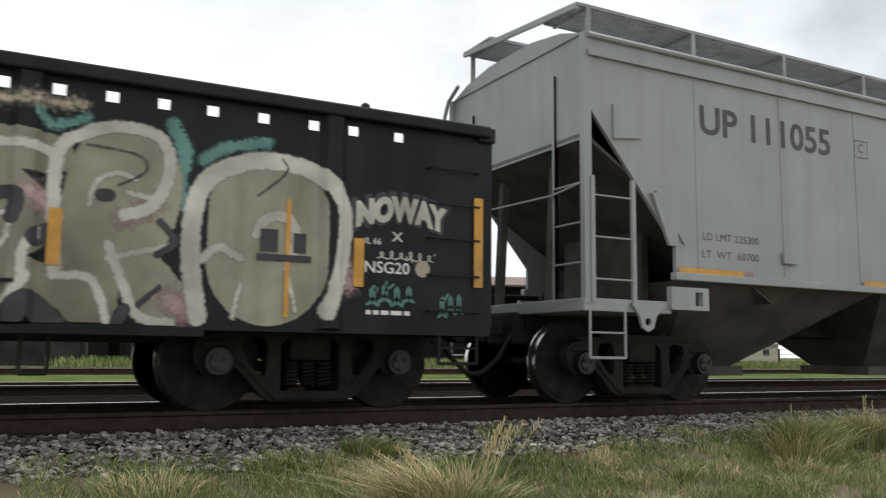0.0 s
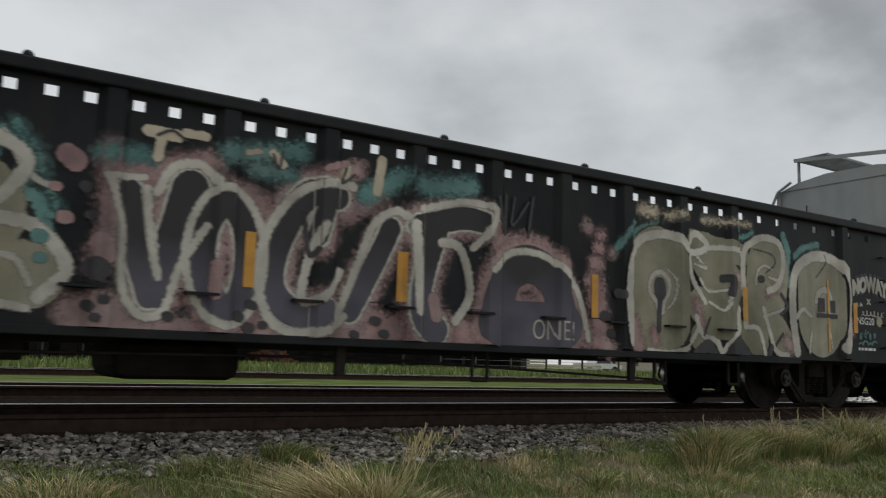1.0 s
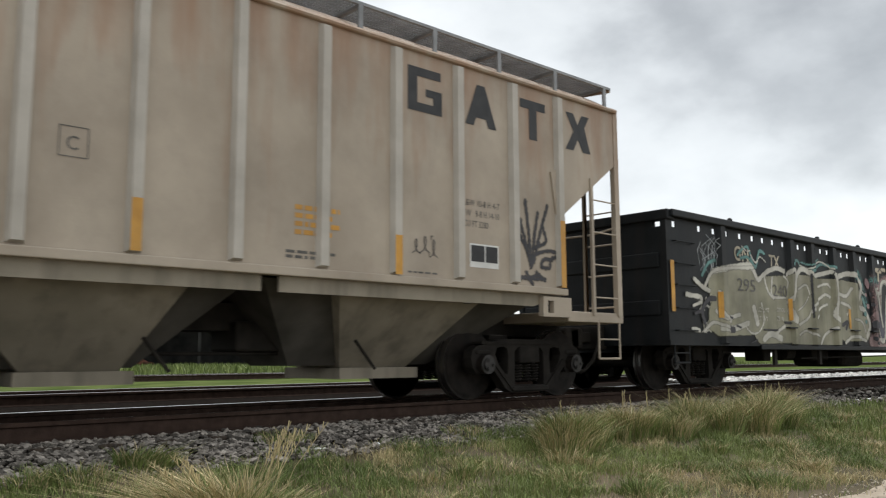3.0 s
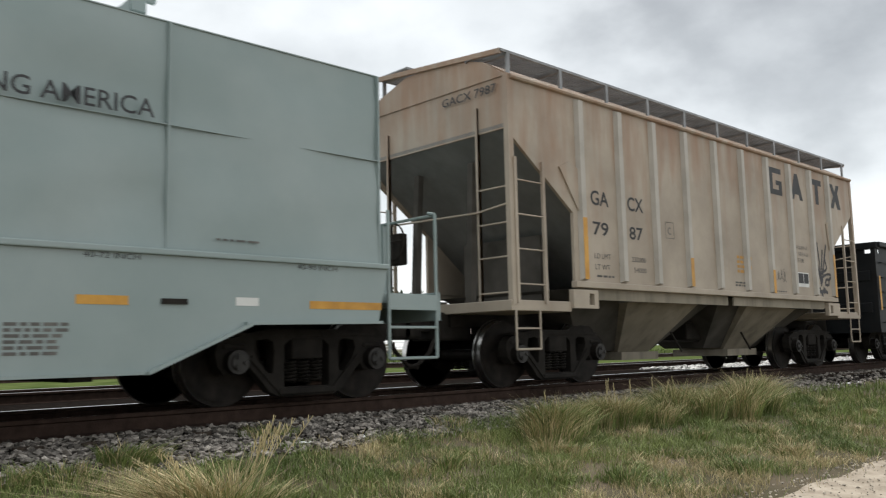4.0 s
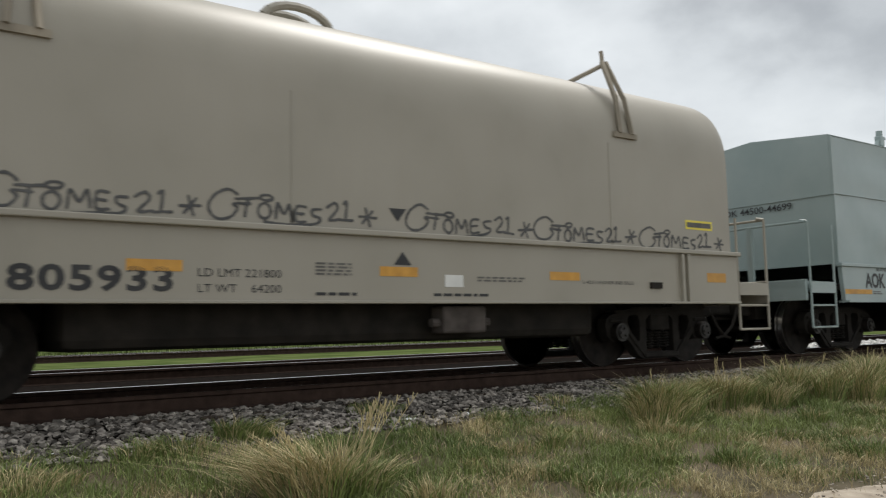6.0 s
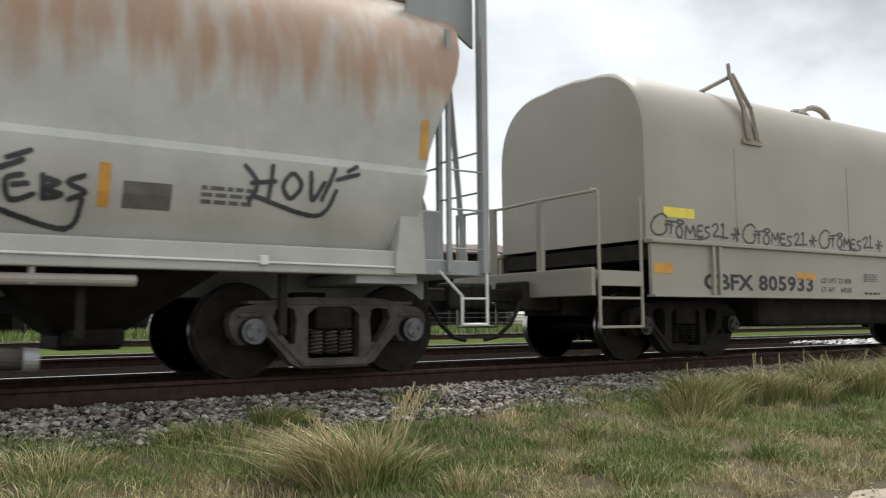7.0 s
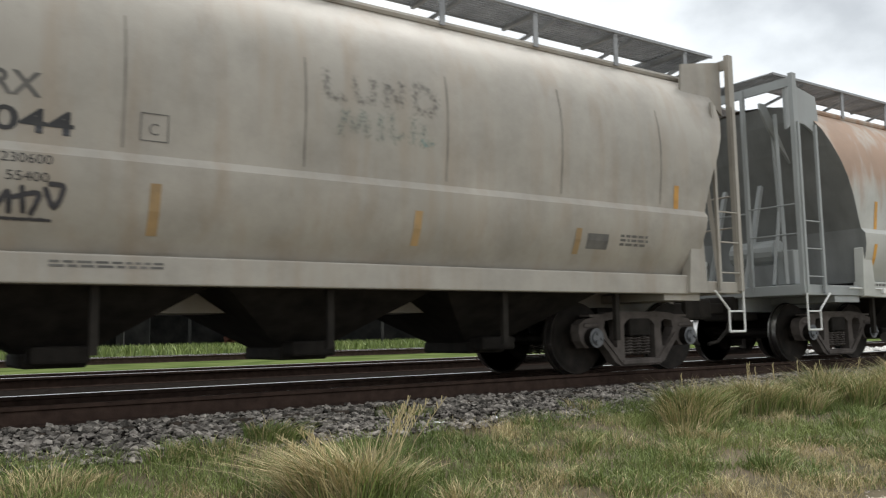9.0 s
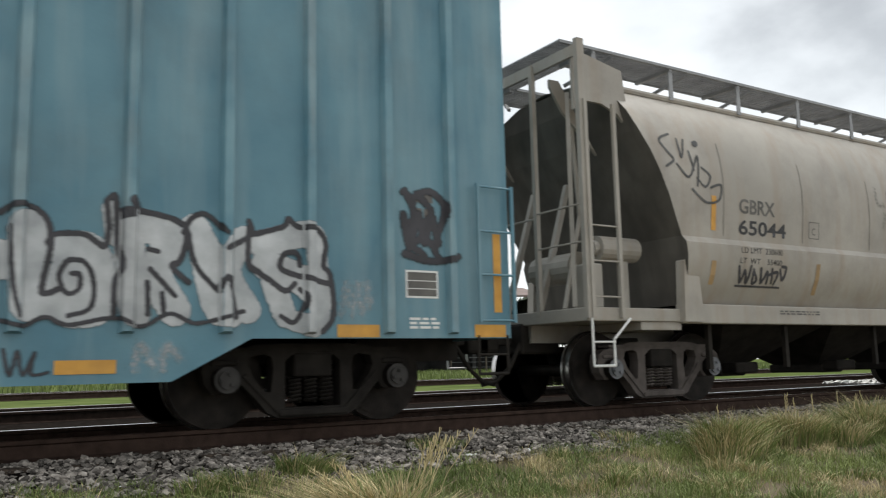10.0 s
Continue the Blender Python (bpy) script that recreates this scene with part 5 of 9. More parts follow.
    lead_teal = [([(4.17, 1.88), (4.33, 2.11), (4.51, 2.29)], 0.037), ([(4.46, 2.05), (4.56, 2.21), (4.93, 2.36)], 0.023), ([(6.42, 2.41), (6.54, 2.32), (6.77, 2.42)], 0.032), ([(7.44, 2.44), (7.55, 2.22), (7.51, 1.93), (7.60, 1.74)], 0.056), ([(7.71, 2.18), (7.91, 2.31), (8.26, 2.39)], 0.046)]
    lead_scrap = [([(4.65, 2.47), (4.88, 2.47)], 0.062), ([(5.07, 2.45), (5.46, 2.51)], 0.034), ([(5.77, 2.47), (6.71, 2.52)], 0.026)]
    lead_pink = [([(4.50, 1.08), (4.58, 0.79)], 0.100), ([(4.84, 0.99), (4.89, 0.87)], 0.070), ([(5.62, 1.39), (5.73, 1.10)], 0.064), ([(7.10, 1.61), (7.31, 1.74)], 0.066), ([(7.48, 0.97), (7.61, 0.87)], 0.088), ([(9.02, 1.37), (9.06, 1.16)], 0.060), ([(6.39, 1.77), (6.51, 1.67)], 0.063), ([(3.73, 2.16), (3.77, 2.14)], 0.070), ([(3.95, 2.08), (3.97, 2.08)], 0.062), ([(3.91, 1.91), (3.95, 1.91)], 0.075), ([(3.88, 1.73), (3.92, 1.71)], 0.097), ([(4.13, 1.87), (4.15, 1.88)], 0.045), ([(3.93, 0.83), (4.09, 0.75)], 0.109)]
    G.coat(lead_teal, 0.0, M["spray_teal"], car, "graffiti_haze", 0.010, ragged=0.02)
    G.coat(lead_scrap, 0.0, M["timber"], car, "old_lettering", 0.010, ragged=0.02, thin=0.8)
    G.coat(lead_fill, 0.02, M["spray_olive"], car, "graffiti_fill", 0.013, ragged=0.006, clip=(0.76, 2.4))
    G.coat(lead_pink, 0.0, M["spray_pink"], car, "graffiti_haze", 0.015, ragged=0.025, thin=0.85)
    G.coat(lead_line + lead_line_b + lead_line_c + lead_line_d, 0.0, M["spray_cream"], car, "graffiti_outline", 0.017, ragged=0.008, clip=(0.75, 2.5))
    G.coat(lead_dark, 0.0, M["spray_black"], car, "graffiti_shade", 0.019, ragged=0.004, clip=(0.75, 2.5), cell=0.014)
    G.patch(8.22, 8.38, 1.42, 1.62, M["spray_black"], car, "stencil_plate", 0.024)
    G.patch(8.52, 8.64, 1.42, 1.6, M["spray_black"], car, "stencil_plate", 0.024)
    G.patch(8.19, 8.69, 1.34, 1.4, M["spray_black"], car, "stencil_plate", 0.024)
    G.patch(8.45, 8.49, 0.85, 1.9, M["orange"], car, "paint_stripe", 0.023)
    graffiti_word(G, car, "NOWAY", 9.14, 1.72, 0.92, 0.3, M["spray_cream"], M["spray_cream"], M["spray_black"], 0.02, lambda u, t: (u, t * 0.75 + 0.25 * math.sin(3.14 * u)))
    G.text("x", 9.49, 1.6, 0.12, 0.09, M["spray_cream"], car)
    G.text("NSG20", 9.22, 1.29, 0.46, 0.11, M["white"], car, 0.01)
    G.blob(9.82, 1.35, 0.08, 0.08, 3, M["timber"], car, "round_sticker", 0.007, 0.0, 20)
    G.text("IL 66", 9.22, 1.56, 0.16, 0.06, M["white"], car)
    G.scribble(9.34, 1.42, 0.6, 0.09, M["spray_cream"], car, 21, 6, 0.012)
    G.scribble(9.24, 1.0, 0.5, 0.2, M["spray_teal"], car, 31, 4, 0.035)
    G.scribble(9.99, 0.9, 0.28, 0.24, M["spray_teal"], car, 32, 3, 0.03)
    G.bars_of_text(9.24, 0.9, 0.5, 1, 0.04, M["white"], car, 4)
    # the olive piece at the trailing end
    tail_fill = [([(-8.09, 1.69), (-6.98, 1.81)], 0.268), ([(-8.05, 1.20), (-6.82, 1.24)], 0.323), ([(-6.67, 1.60), (-5.66, 1.67)], 0.351), ([(-6.64, 1.03), (-5.39, 1.06)], 0.269), ([(-5.36, 1.61), (-4.58, 1.63)], 0.462), ([(-5.39, 1.00), (-4.48, 0.99)], 0.252), ([(-4.18, 1.54), (-3.54, 1.57)], 0.516), ([(-4.34, 0.94), (-3.45, 0.99)], 0.228), ([(-3.10, 1.61), (-2.62, 1.58)], 0.485), ([(-3.13, 1.10), (-2.07, 1.12)], 0.261), ([(-7.95, 1.74), (-7.09, 1.73)], 0.210), ([(-8.28, 1.07), (-7.11, 1.06)], 0.118)]
    tail_line = [([(-8.19, 1.95), (-7.79, 2.02), (-7.12, 2.12), (-6.91, 2.12), (-6.72, 1.92)], 0.047), ([(-6.66, 1.88), (-6.36, 2.04), (-5.98, 2.14), (-5.67, 2.11)], 0.042), ([(-5.56, 2.05), (-5.38, 2.15), (-5.32, 2.05), (-5.42, 1.66), (-5.60, 1.53)], 0.038), ([(-5.26, 1.12), (-5.22, 1.68), (-5.18, 2.01), (-4.94, 2.20), (-4.60, 2.14)], 0.051), ([(-4.52, 2.09), (-4.09, 2.15), (-3.64, 2.23)], 0.042), ([(-3.54, 2.17), (-3.45, 1.80), (-3.60, 1.35), (-3.38, 1.24)], 0.050), ([(-3.40, 2.13), (-2.81, 2.24), (-2.38, 2.18), (-2.16, 1.98), (-2.45, 1.56)], 0.053), ([(-2.45, 1.55), (-2.08, 1.51), (-1.81, 1.20), (-2.00, 0.95)], 0.054)]
    tail_line_b = [([(-5.61, 1.75), (-5.53, 1.92), (-5.68, 2.01)], 0.022), ([(-6.14, 1.95), (-6.17, 1.63), (-5.66, 1.62)], 0.026), ([(-6.46, 2.01), (-6.34, 1.72), (-6.12, 1.58)], 0.026), ([(-7.24, 1.09), (-6.99, 0.94), (-6.71, 0.98), (-6.52, 1.19), (-6.59, 1.48)], 0.015), ([(-6.87, 1.38), (-6.77, 1.12)], 0.063), ([(-8.14, 1.29), (-7.89, 1.17), (-7.38, 1.25)], 0.036), ([(-8.00, 1.01), (-7.63, 1.00), (-7.10, 1.11)], 0.050), ([(-6.55, 0.84), (-6.29, 0.94), (-5.91, 0.86)], 0.056), ([(-5.53, 1.37), (-5.40, 1.22)], 0.081), ([(-6.08, 0.96), (-5.75, 1.09)], 0.031), ([(-5.15, 1.13), (-4.77, 1.26), (-4.57, 1.45)], 0.028), ([(-5.26, 0.89), (-4.89, 1.02), (-4.48, 0.93)], 0.022)]
    tail_line_c = [([(-4.57, 1.51), (-4.01, 1.74), (-3.74, 1.71)], 0.030), ([(-4.49, 1.28), (-4.22, 1.47), (-3.89, 1.56)], 0.024), ([(-4.27, 0.77), (-4.06, 0.96), (-3.57, 1.10)], 0.030), ([(-3.29, 1.80), (-2.97, 1.77), (-2.67, 1.94)], 0.039), ([(-3.22, 1.62), (-2.78, 1.54), (-2.97, 1.38)], 0.032), ([(-3.11, 0.81), (-2.70, 0.94), (-2.07, 0.86)], 0.032), ([(-5.12, 1.80), (-4.79, 1.90), (-4.65, 1.74)], 0.023), ([(-4.30, 1.89), (-3.86, 1.97), (-3.71, 1.90)], 0.024), ([(-2.62, 1.29), (-2.21, 1.25), (-2.07, 1.05)], 0.027), ([(-5.16, 1.40), (-4.91, 1.51), (-4.71, 1.67)], 0.017)]
    tail_line_d = [([(-8.48, 1.67), (-8.22, 1.93), (-7.78, 2.02), (-6.84, 2.09)], 0.029), ([(-8.78, 1.78), (-8.53, 1.66), (-8.33, 1.61)], 0.036), ([(-9.03, 1.52), (-8.64, 1.50)], 0.036), ([(-8.84, 1.35), (-8.59, 1.42)], 0.023), ([(-8.59, 1.18), (-8.49, 1.40), (-8.23, 1.53)], 0.018), ([(-8.54, 0.95), (-8.23, 1.10), (-7.80, 1.01)], 0.028), ([(-8.03, 1.61), (-8.00, 1.27), (-7.69, 1.13)], 0.029), ([(-8.89, 0.98), (-8.69, 0.96)], 0.031)]
    tail_dark = [([(-7.83, 1.20), (-7.63, 1.19)], 0.018), ([(-7.50, 1.06), (-7.36, 1.03)], 0.018), ([(-5.75, 1.16), (-5.52, 1.15)], 0.021), ([(-6.56, 1.01), (-6.03, 1.01)], 0.013), ([(-3.21, 1.17), (-2.96, 1.23), (-3.05, 1.10)], 0.038), ([(-4.60, 2.12), (-4.60, 1.28)], 0.012), ([(-7.03, 0.77), (-6.80, 0.83)], 0.014), ([(-8.52, 1.09), (-8.58, 1.29), (-8.37, 1.47), (-8.17, 1.49)], 0.042), ([(-7.80, 1.00), (-7.60, 0.99)], 0.051), ([(-8.79, 1.23), (-8.62, 1.27)], 0.028)]
    tail_teal = [([(-7.35, 2.28), (-7.19, 2.39), (-7.00, 2.45), (-6.89, 2.31)], 0.024), ([(-6.89, 2.26), (-6.73, 2.11), (-6.57, 2.40), (-6.38, 2.38)], 0.030), ([(-7.25, 2.23), (-7.01, 2.27), (-6.88, 2.18)], 0.024), ([(-5.34, 2.27), (-5.08, 2.35), (-4.94, 2.22), (-4.53, 2.19), (-4.10, 2.34), (-3.80, 2.35), (-3.40, 2.31)], 0.029), ([(-4.94, 2.33), (-4.53, 2.31), (-4.18, 2.44)], 0.018), ([(-2.59, 2.25), (-2.41, 2.10), (-2.45, 1.83), (-2.08, 1.73), (-1.98, 1.46)], 0.054), ([(-8.53, 1.86), (-8.32, 2.07), (-8.11, 2.13)], 0.029)]
    tail_edge = [([(-6.89, 2.32), (-6.72, 2.19), (-6.56, 2.31), (-6.36, 2.23)], 0.015), ([(-5.01, 2.27), (-4.60, 2.23), (-4.10, 2.40), (-3.56, 2.28)], 0.015), ([(-2.34, 2.23), (-2.15, 1.93), (-1.98, 1.84)], 0.024), ([(-7.19, 2.45), (-7.04, 2.38), (-6.90, 2.39)], 0.012)]
    tail_dots = [([(-2.04, 1.43), (-2.01, 1.43)], 0.054), ([(-2.02, 1.26), (-1.99, 1.26)], 0.041), ([(-1.98, 1.60), (-1.95, 1.60)], 0.027)]
    G.coat(tail_teal, 0.0, M["spray_teal"], car, "graffiti_haze", 0.010, ragged=0.012)
    G.coat(tail_edge, 0.0, M["spray_cream"], car, "spray_line", 0.0115, ragged=0.006)
    G.coat(tail_fill, 0.0, M["spray_olive"], car, "graffiti_fill", 0.013, ragged=0.01, clip=(0.76, 2.2))
    G.coat(tail_line + tail_line_b, 0.0, M["spray_cream"], car, "graffiti_outline", 0.016, ragged=0.012, clip=(0.76, 2.3))
    G.coat(tail_line_c + tail_line_d, 0.0, M["spray_cream"], car, "spray_line", 0.018, ragged=0.01, clip=(0.76, 2.3))
    G.coat(tail_dark, 0.0, M["spray_black"], car, "graffiti_shade", 0.020, ragged=0.004, cell=0.014)
    G.coat(tail_dots, 0.0, M["spray_teal"], car, "spray_spot", 0.020)
    G.text("GN", -7.45, 2.18, 0.5, 0.26, M["timber"], car, 0.02)
    G.text("TX", -6.2, 2.14, 0.4, 0.24, M["timber"], car, 0.02)
    G.text("295", -7.42, 1.66, 0.62, 0.22, M["ink_soft"], car, 0.0, lift=0.022)
    G.text("240", -6.15, 1.62, 0.55, 0.22, M["ink_soft"], car, 0.0, lift=0.022)
    G.text("LD LMT", -6.75, 1.32, 0.42, 0.08, M["spray_cream"], car, lift=0.022)
    G.text("LT WT", -6.75, 1.16, 0.36, 0.08, M["spray_cream"], car, lift=0.022)
    G.text("09900", -6.05, 1.34, 0.32, 0.08, M["spray_cream"], car, lift=0.022)
    G.text("7810", -6.05, 1.18, 0.26, 0.08, M["spray_cream"], car, lift=0.022)
    G.scribble(-8.65, 1.3, 0.75, 0.25, M["spray_cream"], car, 41, 5, 0.04)
    G.scribble(-8.6, 0.95, 0.7, 0.2, M["spray_cream"], car, 42, 5, 0.03)
    for i in range(16):
        a = (-8.75 + pk.uniform(0, 0.7), 1.95 + pk.uniform(-0.1, 0.2))
        G.stroke([a, (a[0] + pk.uniform(-0.2, 0.2), a[1] + 0.25), (a[0] + pk.uniform(-0.3, 0.3), a[1] + 0.4)], 0.012, M["spray_silver"], car, "spray_line")
    for x in (-7.9, 8.89):
        make_truck(car, x, "truck_dark")
    for s in (-1, 1):
        coupler(car, GON_END[s] + s * 0.02, s)
    return car


def beige_hopper():
    car = railcar("covered_hopper", "rust-streaked beige covered hopper with pale vertical ribs", -21.59)
    half = 5.73
    ribs = [-4.27, -3.3, -2.36, -1.4, -0.41, 0.58, 1.56, 2.53, 3.5, 4.4]
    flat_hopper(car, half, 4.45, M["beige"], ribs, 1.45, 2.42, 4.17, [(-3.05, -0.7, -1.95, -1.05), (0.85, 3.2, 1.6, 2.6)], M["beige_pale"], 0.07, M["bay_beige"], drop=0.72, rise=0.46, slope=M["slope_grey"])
    # sheets behind the lit bays: same paint in shade, the shade put into the colour
    for a, b, c, d in ((-4.35, -0.05, -3.0, -0.9), (0.05, 4.35, 0.9, 3.0)):
        part("slope_sheet", bay(bm_new(), a, b, c, d, 1.3, 0.42, 1.36, 0.46), M["under"], car, "sloping sheet between the hoppers, coloured as in shade")
    F = FLAT
    # GATX in four flat dark block letters high on the side
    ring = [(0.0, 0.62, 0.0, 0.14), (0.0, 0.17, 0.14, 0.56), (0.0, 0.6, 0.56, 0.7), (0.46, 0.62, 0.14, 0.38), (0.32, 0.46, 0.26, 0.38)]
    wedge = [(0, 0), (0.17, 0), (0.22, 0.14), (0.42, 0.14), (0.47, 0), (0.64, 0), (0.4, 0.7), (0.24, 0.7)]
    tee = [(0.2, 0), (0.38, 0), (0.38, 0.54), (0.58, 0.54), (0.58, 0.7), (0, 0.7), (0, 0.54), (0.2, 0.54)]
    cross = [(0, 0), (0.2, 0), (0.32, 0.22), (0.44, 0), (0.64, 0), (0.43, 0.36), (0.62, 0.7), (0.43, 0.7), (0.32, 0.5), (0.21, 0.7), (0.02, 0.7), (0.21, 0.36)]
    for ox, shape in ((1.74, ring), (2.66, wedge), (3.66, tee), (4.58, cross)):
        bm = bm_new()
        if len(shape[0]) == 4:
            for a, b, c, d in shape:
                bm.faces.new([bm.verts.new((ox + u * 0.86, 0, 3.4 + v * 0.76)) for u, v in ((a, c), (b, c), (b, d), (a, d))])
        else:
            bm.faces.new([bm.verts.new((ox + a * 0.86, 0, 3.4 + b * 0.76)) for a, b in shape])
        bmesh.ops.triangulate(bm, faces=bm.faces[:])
        F.lay("painted_emblem", bm, M["ink"], car, 0.005, "large faded dark painted letter")
    F.text("GA", -4.03, 2.58, 0.44, 0.22, M["ink"], car, 0.015)
    F.text("CX", -3.1, 2.58, 0.42, 0.22, M["ink"], car, 0.015)
    F.text("79", -4.0, 2.14, 0.38, 0.2, M["ink"], car, 0.015)
    F.text("87", -3.08, 2.14, 0.36, 0.2, M["ink"], car, 0.015)
    F.text("LD LMT", -3.99, 1.8, 0.4, 0.075, M["ink_soft"], car)
    F.text("LT WT", -3.98, 1.64, 0.36, 0.075, M["ink_soft"], car)
    F.text("232000", -3.05, 1.8, 0.38, 0.075, M["ink_soft"], car)
    F.text("54000", -3.0, 1.64, 0.33, 0.075, M["ink_soft"], car)
    F.text("E&W 10-8 H 4-7", 2.62, 2.38, 0.62, 0.08, M["ink_soft"], car)
    F.text("EW   9-8 H 14-10", 2.62, 2.25, 0.62, 0.08, M["ink_soft"], car)
    F.text("CU FT 3280", 2.62, 2.12, 0.42, 0.08, M["ink_soft"], car)
    F.text("C", -2.0, 2.3, 0.1, 0.12, M["ink_soft"], car)
    F.stroke([(-2.06, 2.24), (-1.82, 2.24), (-1.82, 2.5), (-2.06, 2.5)], 0.012, M["ink_soft"], car, "stencil_frame", closed=True)
    F.patch(2.72, 3.22, 1.63, 1.92, M["white"], car, "stencil_frame", 0.004)
    F.patch(2.74, 2.97, 1.7, 1.9, M["ink"], car, "stencil_plate", 0.006)
    F.patch(2.99, 3.2, 1.7, 1.9, M["ink"], car, "stencil_plate", 0.006)
    for x, z0, z1 in ((-4.27, 1.48, 2.36), (-1.4, 1.48, 1.95), (1.56, 1.46, 1.9), (4.4, 1.46, 2.36)):
        F.patch(x - 0.05, x + 0.05, z0, z1, M["orange"], car, "reflector", 0.074)
    F.bars_of_text(0.25, 2.05, 0.55, 4, 0.05, M["orange"], car, 3)
    F.bars_of_text(0.15, 1.6, 0.6, 2, 0.03, M["ink_soft"], car, 5)
    F.bars_of_text(1.75, 1.5, 0.6, 1, 0.02, M["ink_soft"], car, 7)
    F.bars_of_text(-3.95, 1.53, 0.45, 1, 0.03, M["ink_soft"], car, 8)
    # black crown-like tag
    crown_tag = [([(3.82, 1.70), (3.72, 2.03), (3.52, 2.53)], 0.022), ([(3.82, 1.70), (3.79, 2.12), (3.73, 2.56)], 0.022), ([(3.84, 1.72), (3.90, 2.13), (3.97, 2.43)], 0.022), ([(3.87, 1.76), (4.02, 2.19), (4.16, 2.54)], 0.022), ([(3.79, 1.83), (3.65, 2.06), (3.49, 2.20)], 0.022), ([(3.79, 1.96), (3.60, 2.09), (3.64, 2.30)], 0.022), ([(3.91, 1.97), (4.12, 2.06), (4.05, 2.27)], 0.022), ([(3.52, 1.69), (3.56, 1.93), (3.49, 1.96)], 0.022), ([(3.84, 1.80), (3.98, 1.90), (4.23, 1.94), (4.40, 1.90), (4.23, 1.84)], 0.022), ([(4.23, 1.82), (4.08, 1.82), (4.03, 1.72), (4.18, 1.71), (4.20, 1.77)], 0.022), ([(3.53, 1.49), (3.66, 1.56), (3.80, 1.55), (4.09, 1.56)], 0.022), ([(3.73, 1.63), (3.85, 1.48)], 0.022), ([(3.92, 1.64), (4.09, 1.54)], 0.022), ([(3.76, 1.55), (3.99, 1.61)], 0.022)]
    F.coat(crown_tag, 0.0, M["spray_black"], car, "tag_line", 0.006, ragged=0.012, cell=0.013)
    F.scribble(1.8, 1.7, 0.4, 0.25, M["spray_black"], car, 14, 3, 0.012)
    # number on the end wall
    bm = font_bm("GACX 7987", 0.01)
    co = [v.co.copy() for v in bm.verts]
    xa, xb = min(c.x for c in co), max(c.x for c in co)
    for v in bm.verts:
        v.co = Vector((-half - 0.036, -0.3 - (v.co.x - xa) / (xb - xa) * 1.05, 3.97 + v.co.y * 0.17))
    part("lettering", bm, M["ink"], car)
    brake_wheel(car, -half - 0.12, 0.75, 2.15, M["steel_dark"])
    # triangular panels of the slope sheets beside the bays
    bm = bm_new()
    for s in (-1, 1):
        prism(bm, [(s * 4.45, 1.42), (s * 4.45, 1.36), (s * 3.9, 1.2), (s * 0.1, 1.2), (s * 0.1, 1.36)], -1.52, -1.49)
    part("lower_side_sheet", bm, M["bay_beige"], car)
    for x in (-4.3, 4.3):
        make_truck(car, x, "truck_dark")
    truck_brake_details(car, (-3.4, -1.0, 1.5, 3.4))
    return car


def cover_car_ends(car, half, deck, paint, rail_z=2.15):
    """End platforms with handrails and steps, for the two coil cars."""
    for s in (-1, 1):
        bm = bm_new()
        x0, x1 = sorted((s * half, s * (half + 0.95)))
        box(bm, x0, x1, -1.35, 1.35, deck - 0.12, deck, 0.01)
        x2, x3 = sorted((s * (half + 0.88), s * (half + 0.95)))
        box(bm, x2, x3, -1.45, 1.45, deck - 0.32, deck + 0.02, 0.01)
        part("end_platform", bm, paint, car)
        for sy in (-1, 1):
            bm = bm_new()
            xo, xi = s * (half + 0.85), s * (half + 0.12)
            y = sy * 1.48
            bars(bm, [(xo, y, 0.45), (xo, y, rail_z), (xo, y - sy * 0.12, rail_z + 0.03)], 0.022)
            bars(bm, [(xi, y, 0.45), (xi, y, rail_z - 0.02)], 0.022)
            bar(bm, (xo, y, 0.45), (xi, y, 0.45), 0.018)
            bar(bm, (xo, y, 0.8), (xi, y, 0.8), 0.018)
            box(bm, min(xo, xi), max(xo, xi), y - 0.02, y + 0.02, deck - 0.2, deck - 0.02)
            part("step_and_grab_post", bm, paint, car)
        bm = bm_new()
        xo = s * (half + 0.88)
        bars(bm, [(xo, -1.44, rail_z), (xo, -0.4, rail_z), (xo, 0.4, rail_z - 0.02), (xo, 1.44, rail_z)], 0.02)
        for y in (-0.45, 0.55, 1.3):
            box(bm, xo - 0.03, xo + 0.03, y - 0.05, y + 0.05, deck - 0.1, rail_z)
        part("end_handrail", bm, paint, car)
    end_hoses(car, half + 0.95)


